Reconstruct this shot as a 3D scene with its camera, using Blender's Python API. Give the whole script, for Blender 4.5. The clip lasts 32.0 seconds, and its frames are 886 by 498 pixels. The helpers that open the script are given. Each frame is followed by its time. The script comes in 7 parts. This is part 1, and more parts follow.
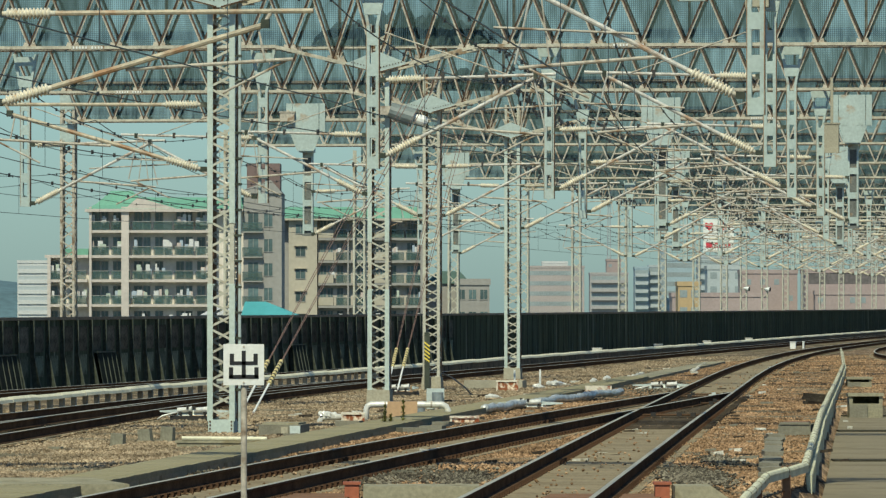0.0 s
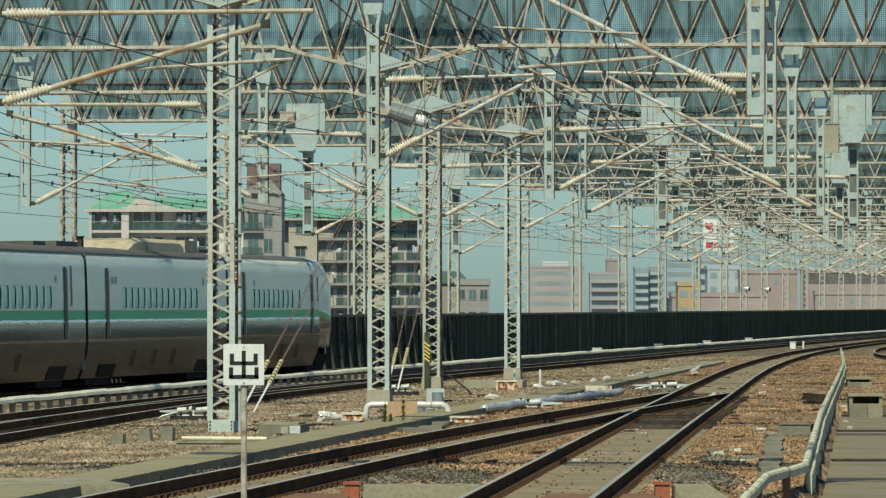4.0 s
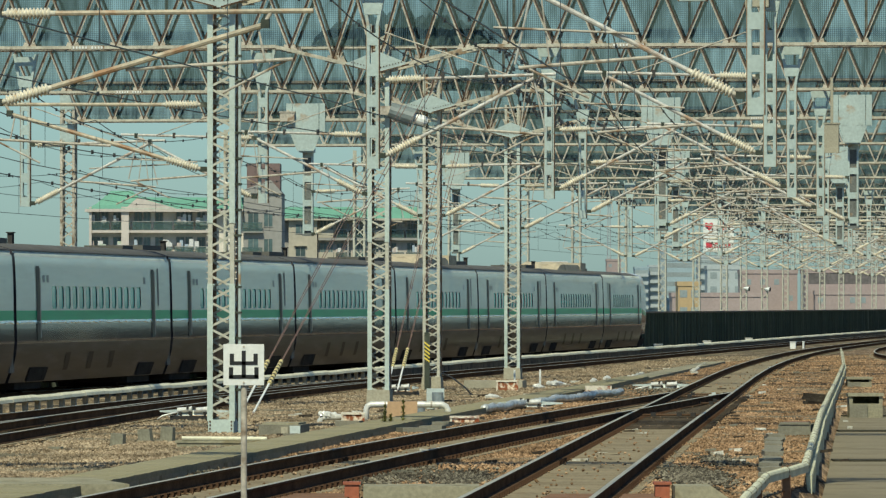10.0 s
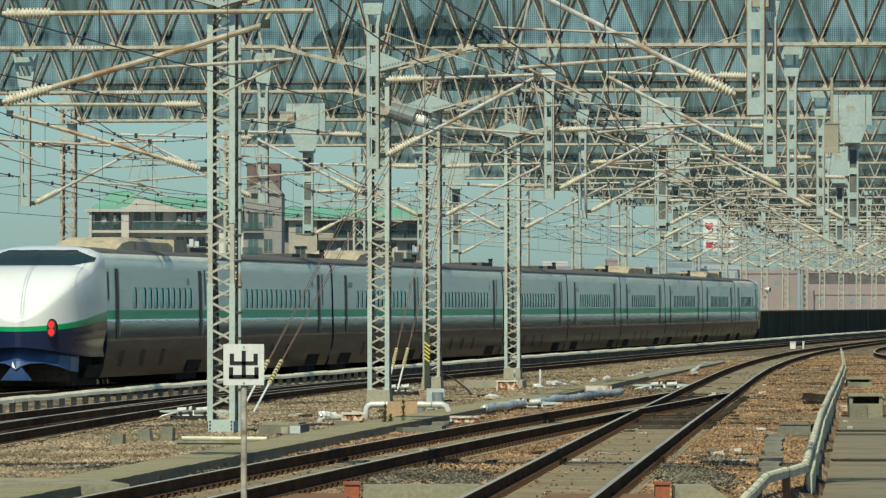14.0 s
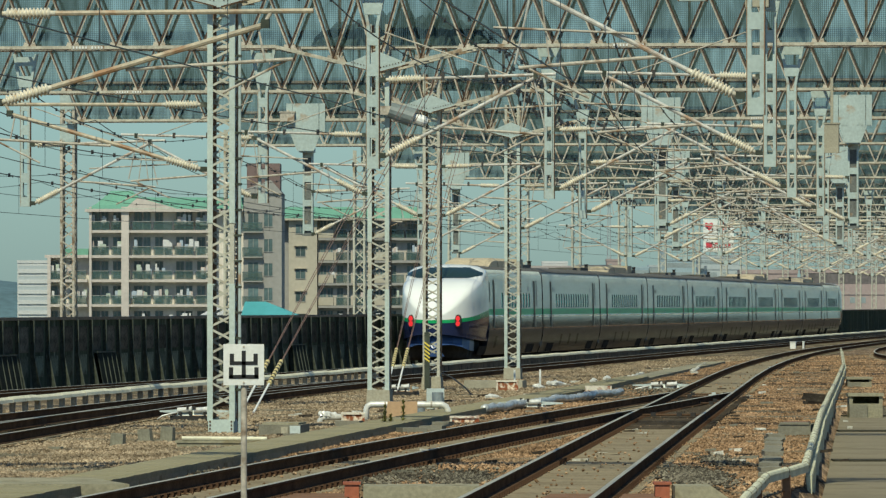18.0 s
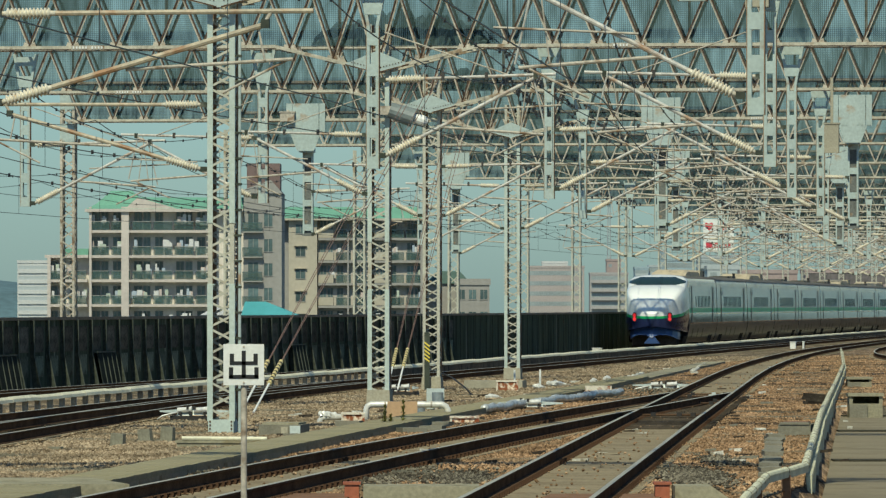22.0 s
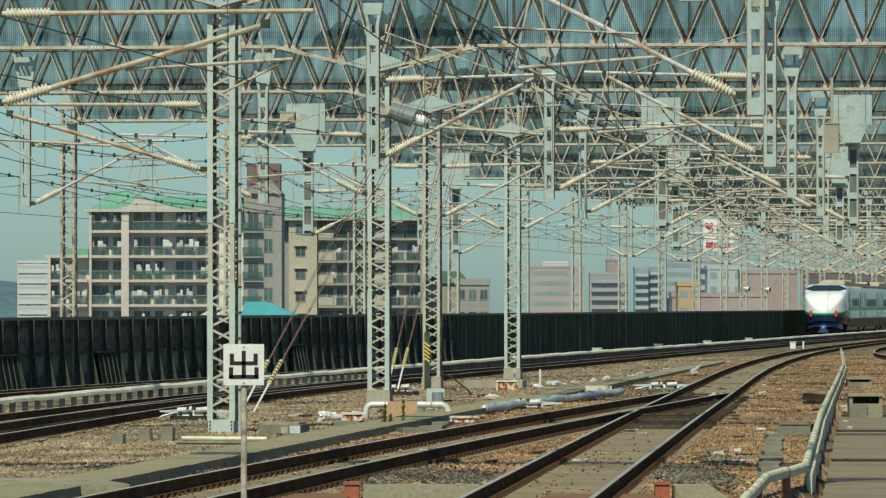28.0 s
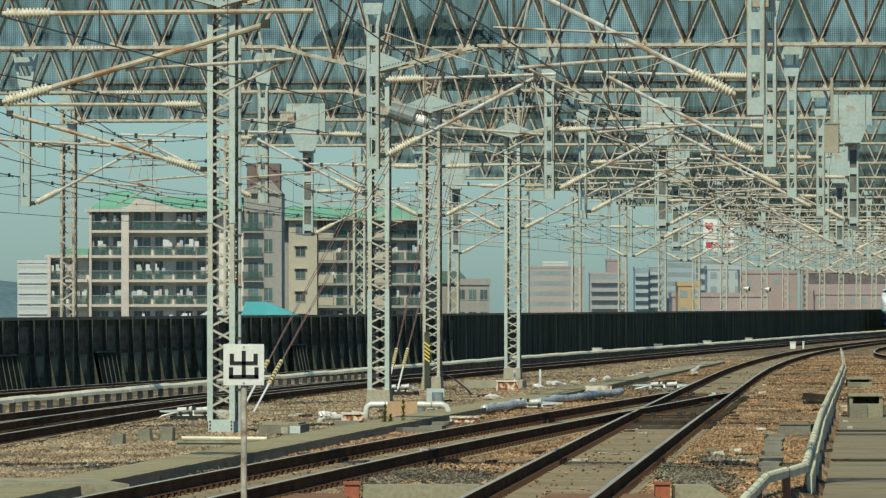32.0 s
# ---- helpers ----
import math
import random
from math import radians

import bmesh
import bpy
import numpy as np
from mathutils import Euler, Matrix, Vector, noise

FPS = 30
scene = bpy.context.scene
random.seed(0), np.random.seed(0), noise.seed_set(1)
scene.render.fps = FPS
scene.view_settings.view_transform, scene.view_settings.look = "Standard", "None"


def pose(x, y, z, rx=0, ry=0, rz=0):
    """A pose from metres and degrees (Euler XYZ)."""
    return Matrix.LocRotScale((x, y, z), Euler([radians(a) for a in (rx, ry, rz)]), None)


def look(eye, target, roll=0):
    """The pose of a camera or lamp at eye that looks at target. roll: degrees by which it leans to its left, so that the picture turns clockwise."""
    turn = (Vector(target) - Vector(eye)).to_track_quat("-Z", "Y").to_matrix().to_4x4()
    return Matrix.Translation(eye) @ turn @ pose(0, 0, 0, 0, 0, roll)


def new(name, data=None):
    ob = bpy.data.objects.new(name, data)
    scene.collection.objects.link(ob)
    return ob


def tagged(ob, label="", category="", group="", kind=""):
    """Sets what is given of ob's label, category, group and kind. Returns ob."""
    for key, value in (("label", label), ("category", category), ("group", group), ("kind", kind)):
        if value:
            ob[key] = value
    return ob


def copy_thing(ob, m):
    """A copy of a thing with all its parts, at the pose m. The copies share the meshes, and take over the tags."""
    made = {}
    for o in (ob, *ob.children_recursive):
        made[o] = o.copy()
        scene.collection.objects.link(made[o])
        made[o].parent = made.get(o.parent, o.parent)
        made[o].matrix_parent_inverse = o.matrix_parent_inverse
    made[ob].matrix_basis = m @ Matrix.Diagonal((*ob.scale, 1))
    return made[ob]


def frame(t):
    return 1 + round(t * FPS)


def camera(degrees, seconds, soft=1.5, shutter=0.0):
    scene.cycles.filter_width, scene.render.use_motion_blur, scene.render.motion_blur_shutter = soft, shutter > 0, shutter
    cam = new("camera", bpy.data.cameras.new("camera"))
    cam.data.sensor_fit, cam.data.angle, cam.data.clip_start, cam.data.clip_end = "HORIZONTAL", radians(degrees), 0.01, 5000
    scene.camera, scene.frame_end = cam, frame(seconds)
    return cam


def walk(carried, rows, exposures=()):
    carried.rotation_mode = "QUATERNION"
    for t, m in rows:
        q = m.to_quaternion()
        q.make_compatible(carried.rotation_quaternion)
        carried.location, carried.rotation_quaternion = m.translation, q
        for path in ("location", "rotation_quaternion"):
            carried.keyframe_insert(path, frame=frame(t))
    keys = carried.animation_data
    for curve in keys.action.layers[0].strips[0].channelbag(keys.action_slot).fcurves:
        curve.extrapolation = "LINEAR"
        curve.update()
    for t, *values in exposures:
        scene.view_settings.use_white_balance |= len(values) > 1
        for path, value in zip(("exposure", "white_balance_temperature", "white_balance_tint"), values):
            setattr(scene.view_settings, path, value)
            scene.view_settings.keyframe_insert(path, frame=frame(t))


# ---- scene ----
# ---- camera ----
EYE = (0.0, 0.0, 2.2)
cam = camera(7.641, 32.0, soft=1.3)
CAM = look(EYE, (0.0, 117.4, 3.2))
walk(cam, [(0.0, CAM), (32.0, CAM)], exposures=[(0.0, -0.09, 6550, 1), (13.5, -0.09, 6550, 1), (16.6, -0.19, 6550, 1), (18.0, -0.18, 6550, 1), (21.0, -0.19, 6550, 1), (24.0, -0.16, 6550, 1), (28.0, -0.12, 6550, 1), (32.0, -0.12, 6550, 1)])

# ---- light ----
SUN_ELEVATION, SUN_AZIMUTH = radians(51), radians(192)     # azimuth from +Y, clockwise
world = bpy.data.worlds.new("daylight")
scene.world = world
world.use_nodes = True
wn = world.node_tree
sky = wn.nodes.new("ShaderNodeTexSky")
sky.sky_type, sky.sun_disc = "NISHITA", False
sky.sun_elevation, sky.sun_rotation = SUN_ELEVATION, SUN_AZIMUTH
sky.air_density, sky.dust_density, sky.ozone_density, sky.altitude = 1.0, 0.6, 0.3, 20
tone = wn.nodes.new("ShaderNodeMix")
tone.data_type, tone.blend_type = "RGBA", "MULTIPLY"
tone.inputs["Factor"].default_value, tone.inputs["B"].default_value = 1.0, (0.41, 0.60, 0.785, 1)
wn.links.new(sky.outputs["Color"], tone.inputs["A"])
wn.links.new(tone.outputs["Result"], wn.nodes["Background"].inputs["Color"])
wn.nodes["Background"].inputs["Strength"].default_value = 0.128
sun = new("sun", bpy.data.lights.new("sun", "SUN"))
sun.data.energy, sun.data.angle, sun.data.color = 4.5, radians(0.6), (1.0, 0.93, 0.73)
sd = Vector((math.sin(SUN_AZIMUTH) * math.cos(SUN_ELEVATION), math.cos(SUN_AZIMUTH) * math.cos(SUN_ELEVATION), math.sin(SUN_ELEVATION)))
sun.matrix_world = look(sd * 100, (0, 0, 0))


# ---- materials ----
def mat(name, base, rough=0.6, metal=0.0, var=0.25, scale=6.0, fine=60.0, bump=0.15, stain=None, stain_at=0.55, streak=False, coat=0.0, per_object=0.0, spec=0.5):
    """A surface with broad and fine variation of tone, an optional second colour in stains or painted reflections, and
    fine relief.
    """
    m = bpy.data.materials.new(name)
    m.use_nodes = True
    nt = m.node_tree
    b = nt.nodes["Principled BSDF"]
    b.inputs["Roughness"].default_value, b.inputs["Metallic"].default_value = rough, metal
    b.inputs["Coat Weight"].default_value = coat
    b.inputs["Specular IOR Level"].default_value = spec
    tc_ = nt.nodes.new("ShaderNodeTexCoord")
    src = tc_.outputs["Object"]
    if streak:
        mp = nt.nodes.new("ShaderNodeMapping")
        mp.inputs["Scale"].default_value = (1, 0.3, 4.0) if streak == "y" else (1, 1, 0.12)
        nt.links.new(src, mp.inputs["Vector"])
        src = mp.outputs["Vector"]

    def noise_at(s, detail):
        n = nt.nodes.new("ShaderNodeTexNoise")
        n.inputs["Scale"].default_value, n.inputs["Detail"].default_value = s, detail
        nt.links.new(src, n.inputs["Vector"])
        return n
    big, small = noise_at(scale, 4), noise_at(fine, 3)
    add = nt.nodes.new("ShaderNodeMath")
    add.operation = "ADD"
    nt.links.new(big.outputs["Fac"], add.inputs[0])
    nt.links.new(small.outputs["Fac"], add.inputs[1])
    mr = nt.nodes.new("ShaderNodeMapRange")
    mr.inputs["From Min"].default_value, mr.inputs["From Max"].default_value = 0.7, 1.3
    mr.inputs["To Min"].default_value, mr.inputs["To Max"].default_value = 1 - var, 1 + var
    nt.links.new(add.outputs[0], mr.inputs["Value"])
    value = mr.outputs["Result"]
    if per_object:
        info = nt.nodes.new("ShaderNodeObjectInfo")
        m2 = nt.nodes.new("ShaderNodeMapRange")
        m2.inputs["To Min"].default_value, m2.inputs["To Max"].default_value = 1 - per_object, 1 + per_object
        nt.links.new(info.outputs["Random"], m2.inputs["Value"])
        mu = nt.nodes.new("ShaderNodeMath")
        mu.operation = "MULTIPLY"
        nt.links.new(value, mu.inputs[0])
        nt.links.new(m2.outputs["Result"], mu.inputs[1])
        value = mu.outputs[0]
    vm = nt.nodes.new("ShaderNodeVectorMath")
    vm.operation = "SCALE"
    nt.links.new(value, vm.inputs["Scale"])
    if stain:
        sn = noise_at(scale * 1.7, 6)
        mr2 = nt.nodes.new("ShaderNodeMapRange")
        mr2.inputs["From Min"].default_value, mr2.inputs["From Max"].default_value = stain_at, stain_at + 0.12
        nt.links.new(sn.outputs["Fac"], mr2.inputs["Value"])
        mx = nt.nodes.new("ShaderNodeMix")
        mx.data_type = "RGBA"
        mx.inputs["A"].default_value, mx.inputs["B"].default_value = (*base, 1), (*stain, 1)
        nt.links.new(mr2.outputs["Result"], mx.inputs["Factor"])
        nt.links.new(mx.outputs["Result"], vm.inputs[0])
    else:
        vm.inputs[0].default_value = base
    nt.links.new(vm.outputs["Vector"], b.inputs["Base Color"])
    if bump:
        bp = nt.nodes.new("ShaderNodeBump")
        bp.inputs["Strength"].default_value, bp.inputs["Distance"].default_value = bump, 0.02
        nt.links.new(small.outputs["Fac"], bp.inputs["Height"])
        nt.links.new(bp.outputs["Normal"], b.inputs["Normal"])
    return m


STEEL = mat("galvanised_steel", (0.435, 0.395, 0.325), 0.6, 0.0, 0.35, 2.2, 14, 0.1, (0.21, 0.14, 0.085), 0.53, spec=0.2)
RUSTY = mat("rusty_pipe_steel", (0.48, 0.465, 0.42), 0.5, 0.0, 0.3, 1.1, 16, 0.1, (0.30, 0.17, 0.085), 0.51, spec=0.25)
RUSTPIPE = mat("brown_rusted_pipe", (0.42, 0.365, 0.265), 0.5, 0.0, 0.3, 0.9, 12, 0.1, (0.29, 0.17, 0.09), 0.52, spec=0.25)
PLATE = mat("painted_grey_plate", (0.40, 0.475, 0.45), 0.5, 0.0, 0.15, 1.2, 12, 0.08, (0.34, 0.25, 0.16), 0.60, spec=0.2)
MASTM = mat("cream_mast_paint", (0.45, 0.44, 0.365), 0.55, 0.0, 0.2, 1.1, 14, 0.1, (0.33, 0.25, 0.16), 0.60, spec=0.2)
SLEEVEM = mat("pale_aqua_sleeve_paint", (0.46, 0.53, 0.48), 0.5, 0.0, 0.15, 1.1, 14, 0.1, (0.40, 0.36, 0.27), 0.66, spec=0.2)
BROWNLEG = mat("rust_and_shade_brown", (0.25, 0.16, 0.10), 0.75, 0.0, 0.3, 1.4, 14, 0.1, (0.38, 0.33, 0.25), 0.55, spec=0.1)
CHORDM = mat("pale_chord_paint", (0.46, 0.43, 0.345), 0.6, 0.0, 0.3, 1.6, 14, 0.1, (0.27, 0.20, 0.13), 0.57, spec=0.15)
# Rust darkened further, so edge strips carry shade in their colour.
RUSTSHADE = mat("rusted_and_shaded_flange", (0.10, 0.062, 0.042), 0.85, 0.0, 0.35, 1.6, 14, 0.1, (0.26, 0.20, 0.14), 0.60, spec=0.05)
CERAMIC = mat("cream_porcelain", (0.60, 0.555, 0.44), 0.3, 0.0, 0.15, 4, 20, 0.0, (0.4, 0.3, 0.18), 0.62)
WIRE = mat("dark_wire", (0.07, 0.07, 0.07), 0.5, 0.5, 0.1, 3, 20, 0.0)
RAIL = mat("rusty_rail_side", (0.105, 0.066, 0.042), 0.95, 0.0, 0.35, 1.5, 25, 0.3, spec=0.0)
RAILTOP = mat("worn_rail_top", (0.36, 0.35, 0.29), 0.6, 0.1, 0.12, 2, 30, 0.05)
CONCRETE = mat("weathered_concrete", (0.29, 0.27, 0.19), 0.85, 0.0, 0.25, 1.2, 18, 0.35, (0.20, 0.17, 0.10), 0.55, spec=0.06)
PALECON = mat("pale_concrete", (0.36, 0.335, 0.255), 0.8, 0.0, 0.2, 1.5, 22, 0.3, (0.28, 0.25, 0.18), 0.6, spec=0.06)
WALLDARK = mat("sooty_wall_panel", (0.078, 0.094, 0.066), 0.85, 0.0, 0.45, 0.8, 6, 0.2, (0.19, 0.20, 0.16), 0.58, streak=True, spec=0.0)
RIBMAT = mat("sooty_steel_rib", (0.055, 0.065, 0.050), 0.8, 0.0, 0.3, 1.5, 10, 0.1, (0.12, 0.12, 0.095), 0.55, spec=0.2)
WHITEP = mat("white_paint", (0.70, 0.71, 0.67), 0.5, 0.0, 0.1, 2, 20, 0.1, (0.45, 0.40, 0.30), 0.66)
BLACKP = mat("black_paint", (0.015, 0.015, 0.015), 0.5, 0.0, 0.1, 3, 20, 0.0)


def grey_patches(nt, colour):
    """Mixes patches of fresher grey stone into a ballast colour, by place."""
    g = nt.nodes.new("ShaderNodeNewGeometry")
    n = nt.nodes.new("ShaderNodeTexNoise")
    n.inputs["Scale"].default_value, n.inputs["Detail"].default_value = 0.33, 4
    nt.links.new(g.outputs["Position"], n.inputs["Vector"])
    r = nt.nodes.new("ShaderNodeMapRange")
    r.inputs["From Min"].default_value, r.inputs["From Max"].default_value, r.inputs["To Max"].default_value = 0.55, 0.63, 0.8
    nt.links.new(n.outputs["Fac"], r.inputs["Value"])
    mx = nt.nodes.new("ShaderNodeMix")
    mx.data_type = "RGBA"
    mx.inputs["B"].default_value = (0.125, 0.122, 0.095, 1)
    nt.links.new(colour, mx.inputs["A"])
    nt.links.new(r.outputs["Result"], mx.inputs["Factor"])
    mp = nt.nodes.new("ShaderNodeMapping")
    mp.inputs["Scale"].default_value = (1, 0.35, 1)
    nt.links.new(g.outputs["Position"], mp.inputs["Vector"])
    soil = nt.nodes.new("ShaderNodeTexNoise")
    soil.inputs["Scale"].default_value, soil.inputs["Detail"].default_value = 1.1, 5
    nt.links.new(mp.outputs["Vector"], soil.inputs["Vector"])
    lum = nt.nodes.new("ShaderNodeMapRange")
    lum.inputs["From Min"].default_value, lum.inputs["From Max"].default_value = 0.33, 0.67
    lum.inputs["To Min"].default_value, lum.inputs["To Max"].default_value = 0.62, 1.3
    nt.links.new(soil.outputs["Fac"], lum.inputs["Value"])
    sc = nt.nodes.new("ShaderNodeVectorMath")
    sc.operation = "SCALE"
    nt.links.new(mx.outputs["Result"], sc.inputs[0])
    nt.links.new(lum.outputs["Result"], sc.inputs["Scale"])
    return sc.outputs["Vector"]


def ballast_material(name, low, high):
    m = bpy.data.materials.new(name)
    m.use_nodes = True
    nt = m.node_tree
    b = nt.nodes["Principled BSDF"]
    b.inputs["Roughness"].default_value, b.inputs["Specular IOR Level"].default_value = 0.9, 0.06
    g = nt.nodes.new("ShaderNodeNewGeometry")
    vo = nt.nodes.new("ShaderNodeTexVoronoi")
    vo.inputs["Scale"].default_value = 14
    nt.links.new(g.outputs["Position"], vo.inputs["Vector"])
    no = nt.nodes.new("ShaderNodeTexNoise")
    no.inputs["Scale"].default_value, no.inputs["Detail"].default_value = 0.25, 5
    nt.links.new(g.outputs["Position"], no.inputs["Vector"])
    ramp = nt.nodes.new("ShaderNodeValToRGB")
    ramp.color_ramp.elements[0].color, ramp.color_ramp.elements[0].position = (*low, 1), 0.35
    ramp.color_ramp.elements[1].color, ramp.color_ramp.elements[1].position = (*high, 1), 0.62
    grey = ramp.color_ramp.elements.new(0.27)
    grey.color = (0.10, 0.092, 0.068, 1)
    nt.links.new(no.outputs["Fac"], ramp.inputs["Fac"])
    tint = grey_patches(nt, ramp.outputs["Color"])
    hsv = nt.nodes.new("ShaderNodeSeparateColor")
    nt.links.new(vo.outputs["Color"], hsv.inputs["Color"])
    mr = nt.nodes.new("ShaderNodeMapRange")
    mr.inputs["To Min"].default_value, mr.inputs["To Max"].default_value = 0.4, 1.5
    clod = nt.nodes.new("ShaderNodeTexNoise")
    clod.inputs["Scale"].default_value, clod.inputs["Detail"].default_value = 3.2, 5
    flat = nt.nodes.new("ShaderNodeMapping")
    flat.inputs["Scale"].default_value = (1, 0.3, 1)
    nt.links.new(g.outputs["Position"], flat.inputs["Vector"])
    nt.links.new(flat.outputs["Vector"], clod.inputs["Vector"])
    blend = nt.nodes.new("ShaderNodeMapRange")
    blend.inputs["From Min"].default_value, blend.inputs["From Max"].default_value, blend.inputs["To Min"].default_value, blend.inputs["To Max"].default_value = 0.35, 0.65, -0.55, 0.55
    nt.links.new(clod.outputs["Fac"], blend.inputs["Value"])
    plus = nt.nodes.new("ShaderNodeMath")
    nt.links.new(hsv.outputs["Red"], plus.inputs[0])
    nt.links.new(blend.outputs["Result"], plus.inputs[1])
    nt.links.new(plus.outputs[0], mr.inputs["Value"])
    vm = nt.nodes.new("ShaderNodeVectorMath")
    vm.operation = "SCALE"
    nt.links.new(tint, vm.inputs[0])
    nt.links.new(mr.outputs["Result"], vm.inputs["Scale"])
    nt.links.new(vm.outputs["Vector"], b.inputs["Base Color"])
    bp = nt.nodes.new("ShaderNodeBump")
    bp.inputs["Strength"].default_value, bp.inputs["Distance"].default_value = 0.9, 0.05
    nt.links.new(vo.outputs["Distance"], bp.inputs["Height"])
    bp.invert = True
    nt.links.new(bp.outputs["Normal"], b.inputs["Normal"])
    return m


BALLAST = ballast_material("brown_ballast", (0.15, 0.105, 0.068), (0.31, 0.215, 0.135))
PALEBALLAST = ballast_material("tan_ballast", (0.13, 0.10, 0.062), (0.28, 0.22, 0.145))


def net_material():
    """Fine dark-green mesh cloth: woven threads with open gaps, thicker in folds."""
    m = bpy.data.materials.new("dark_teal_netting")
    m.use_nodes = True
    nt = m.node_tree
    b = nt.nodes["Principled BSDF"]
    b.inputs["Base Color"].default_value, b.inputs["Roughness"].default_value = (0.031, 0.062, 0.060, 1), 0.8
    tr = nt.nodes.new("ShaderNodeBsdfTransparent")
    co = nt.nodes.new("ShaderNodeTexCoord")
    w = nt.nodes.new("ShaderNodeTexWave")
    w.bands_direction = "X"
    w.inputs["Scale"].default_value, w.inputs["Distortion"].default_value, w.inputs["Detail"].default_value = 6.2, 0.5, 1
    nt.links.new(co.outputs["Object"], w.inputs["Vector"])
    w2 = nt.nodes.new("ShaderNodeTexWave")
    w2.bands_direction = "Z"
    w2.inputs["Scale"].default_value, w2.inputs["Distortion"].default_value = 6.0, 0.8
    nt.links.new(co.outputs["Object"], w2.inputs["Vector"])
    n = nt.nodes.new("ShaderNodeTexNoise")
    n.inputs["Scale"].default_value, n.inputs["Detail"].default_value = 0.55, 3
    nt.links.new(co.outputs["Object"], n.inputs["Vector"])

    mp = nt.nodes.new("ShaderNodeMapping")
    mp.inputs["Scale"].default_value = (2.4, 1.0, 0.45)
    mp.inputs["Rotation"].default_value = (0, 0.35, 0)
    nt.links.new(co.outputs["Object"], mp.inputs["Vector"])
    fold = nt.nodes.new("ShaderNodeTexNoise")
    fold.inputs["Scale"].default_value, fold.inputs["Detail"].default_value = 1.6, 4
    nt.links.new(mp.outputs["Vector"], fold.inputs["Vector"])

    def math_(op, a, b_):
        q = nt.nodes.new("ShaderNodeMath")
        q.operation = op
        for i, v in enumerate((a, b_)):
            if isinstance(v, (int, float)):
                q.inputs[i].default_value = v
            else:
                nt.links.new(v, q.inputs[i])
        return q.outputs[0]
    t = math_("ADD", math_("MULTIPLY", w.outputs["Fac"], 0.22), math_("MULTIPLY", w2.outputs["Fac"], 0.15))
    t = math_("ADD", t, math_("ADD", math_("MULTIPLY", n.outputs["Fac"], 0.9), math_("MULTIPLY", fold.outputs["Fac"], 0.9)))
    t = math_("MINIMUM", math_("MAXIMUM", math_("SUBTRACT", t, 0.395), 0.32), 0.97)
    mx = nt.nodes.new("ShaderNodeMixShader")
    nt.links.new(t, mx.inputs["Fac"])
    nt.links.new(tr.outputs[0], mx.inputs[1])
    nt.links.new(b.outputs[0], mx.inputs[2])
    nt.links.new(mx.outputs[0], nt.nodes["Material Output"].inputs["Surface"])
    return m


NET = net_material()


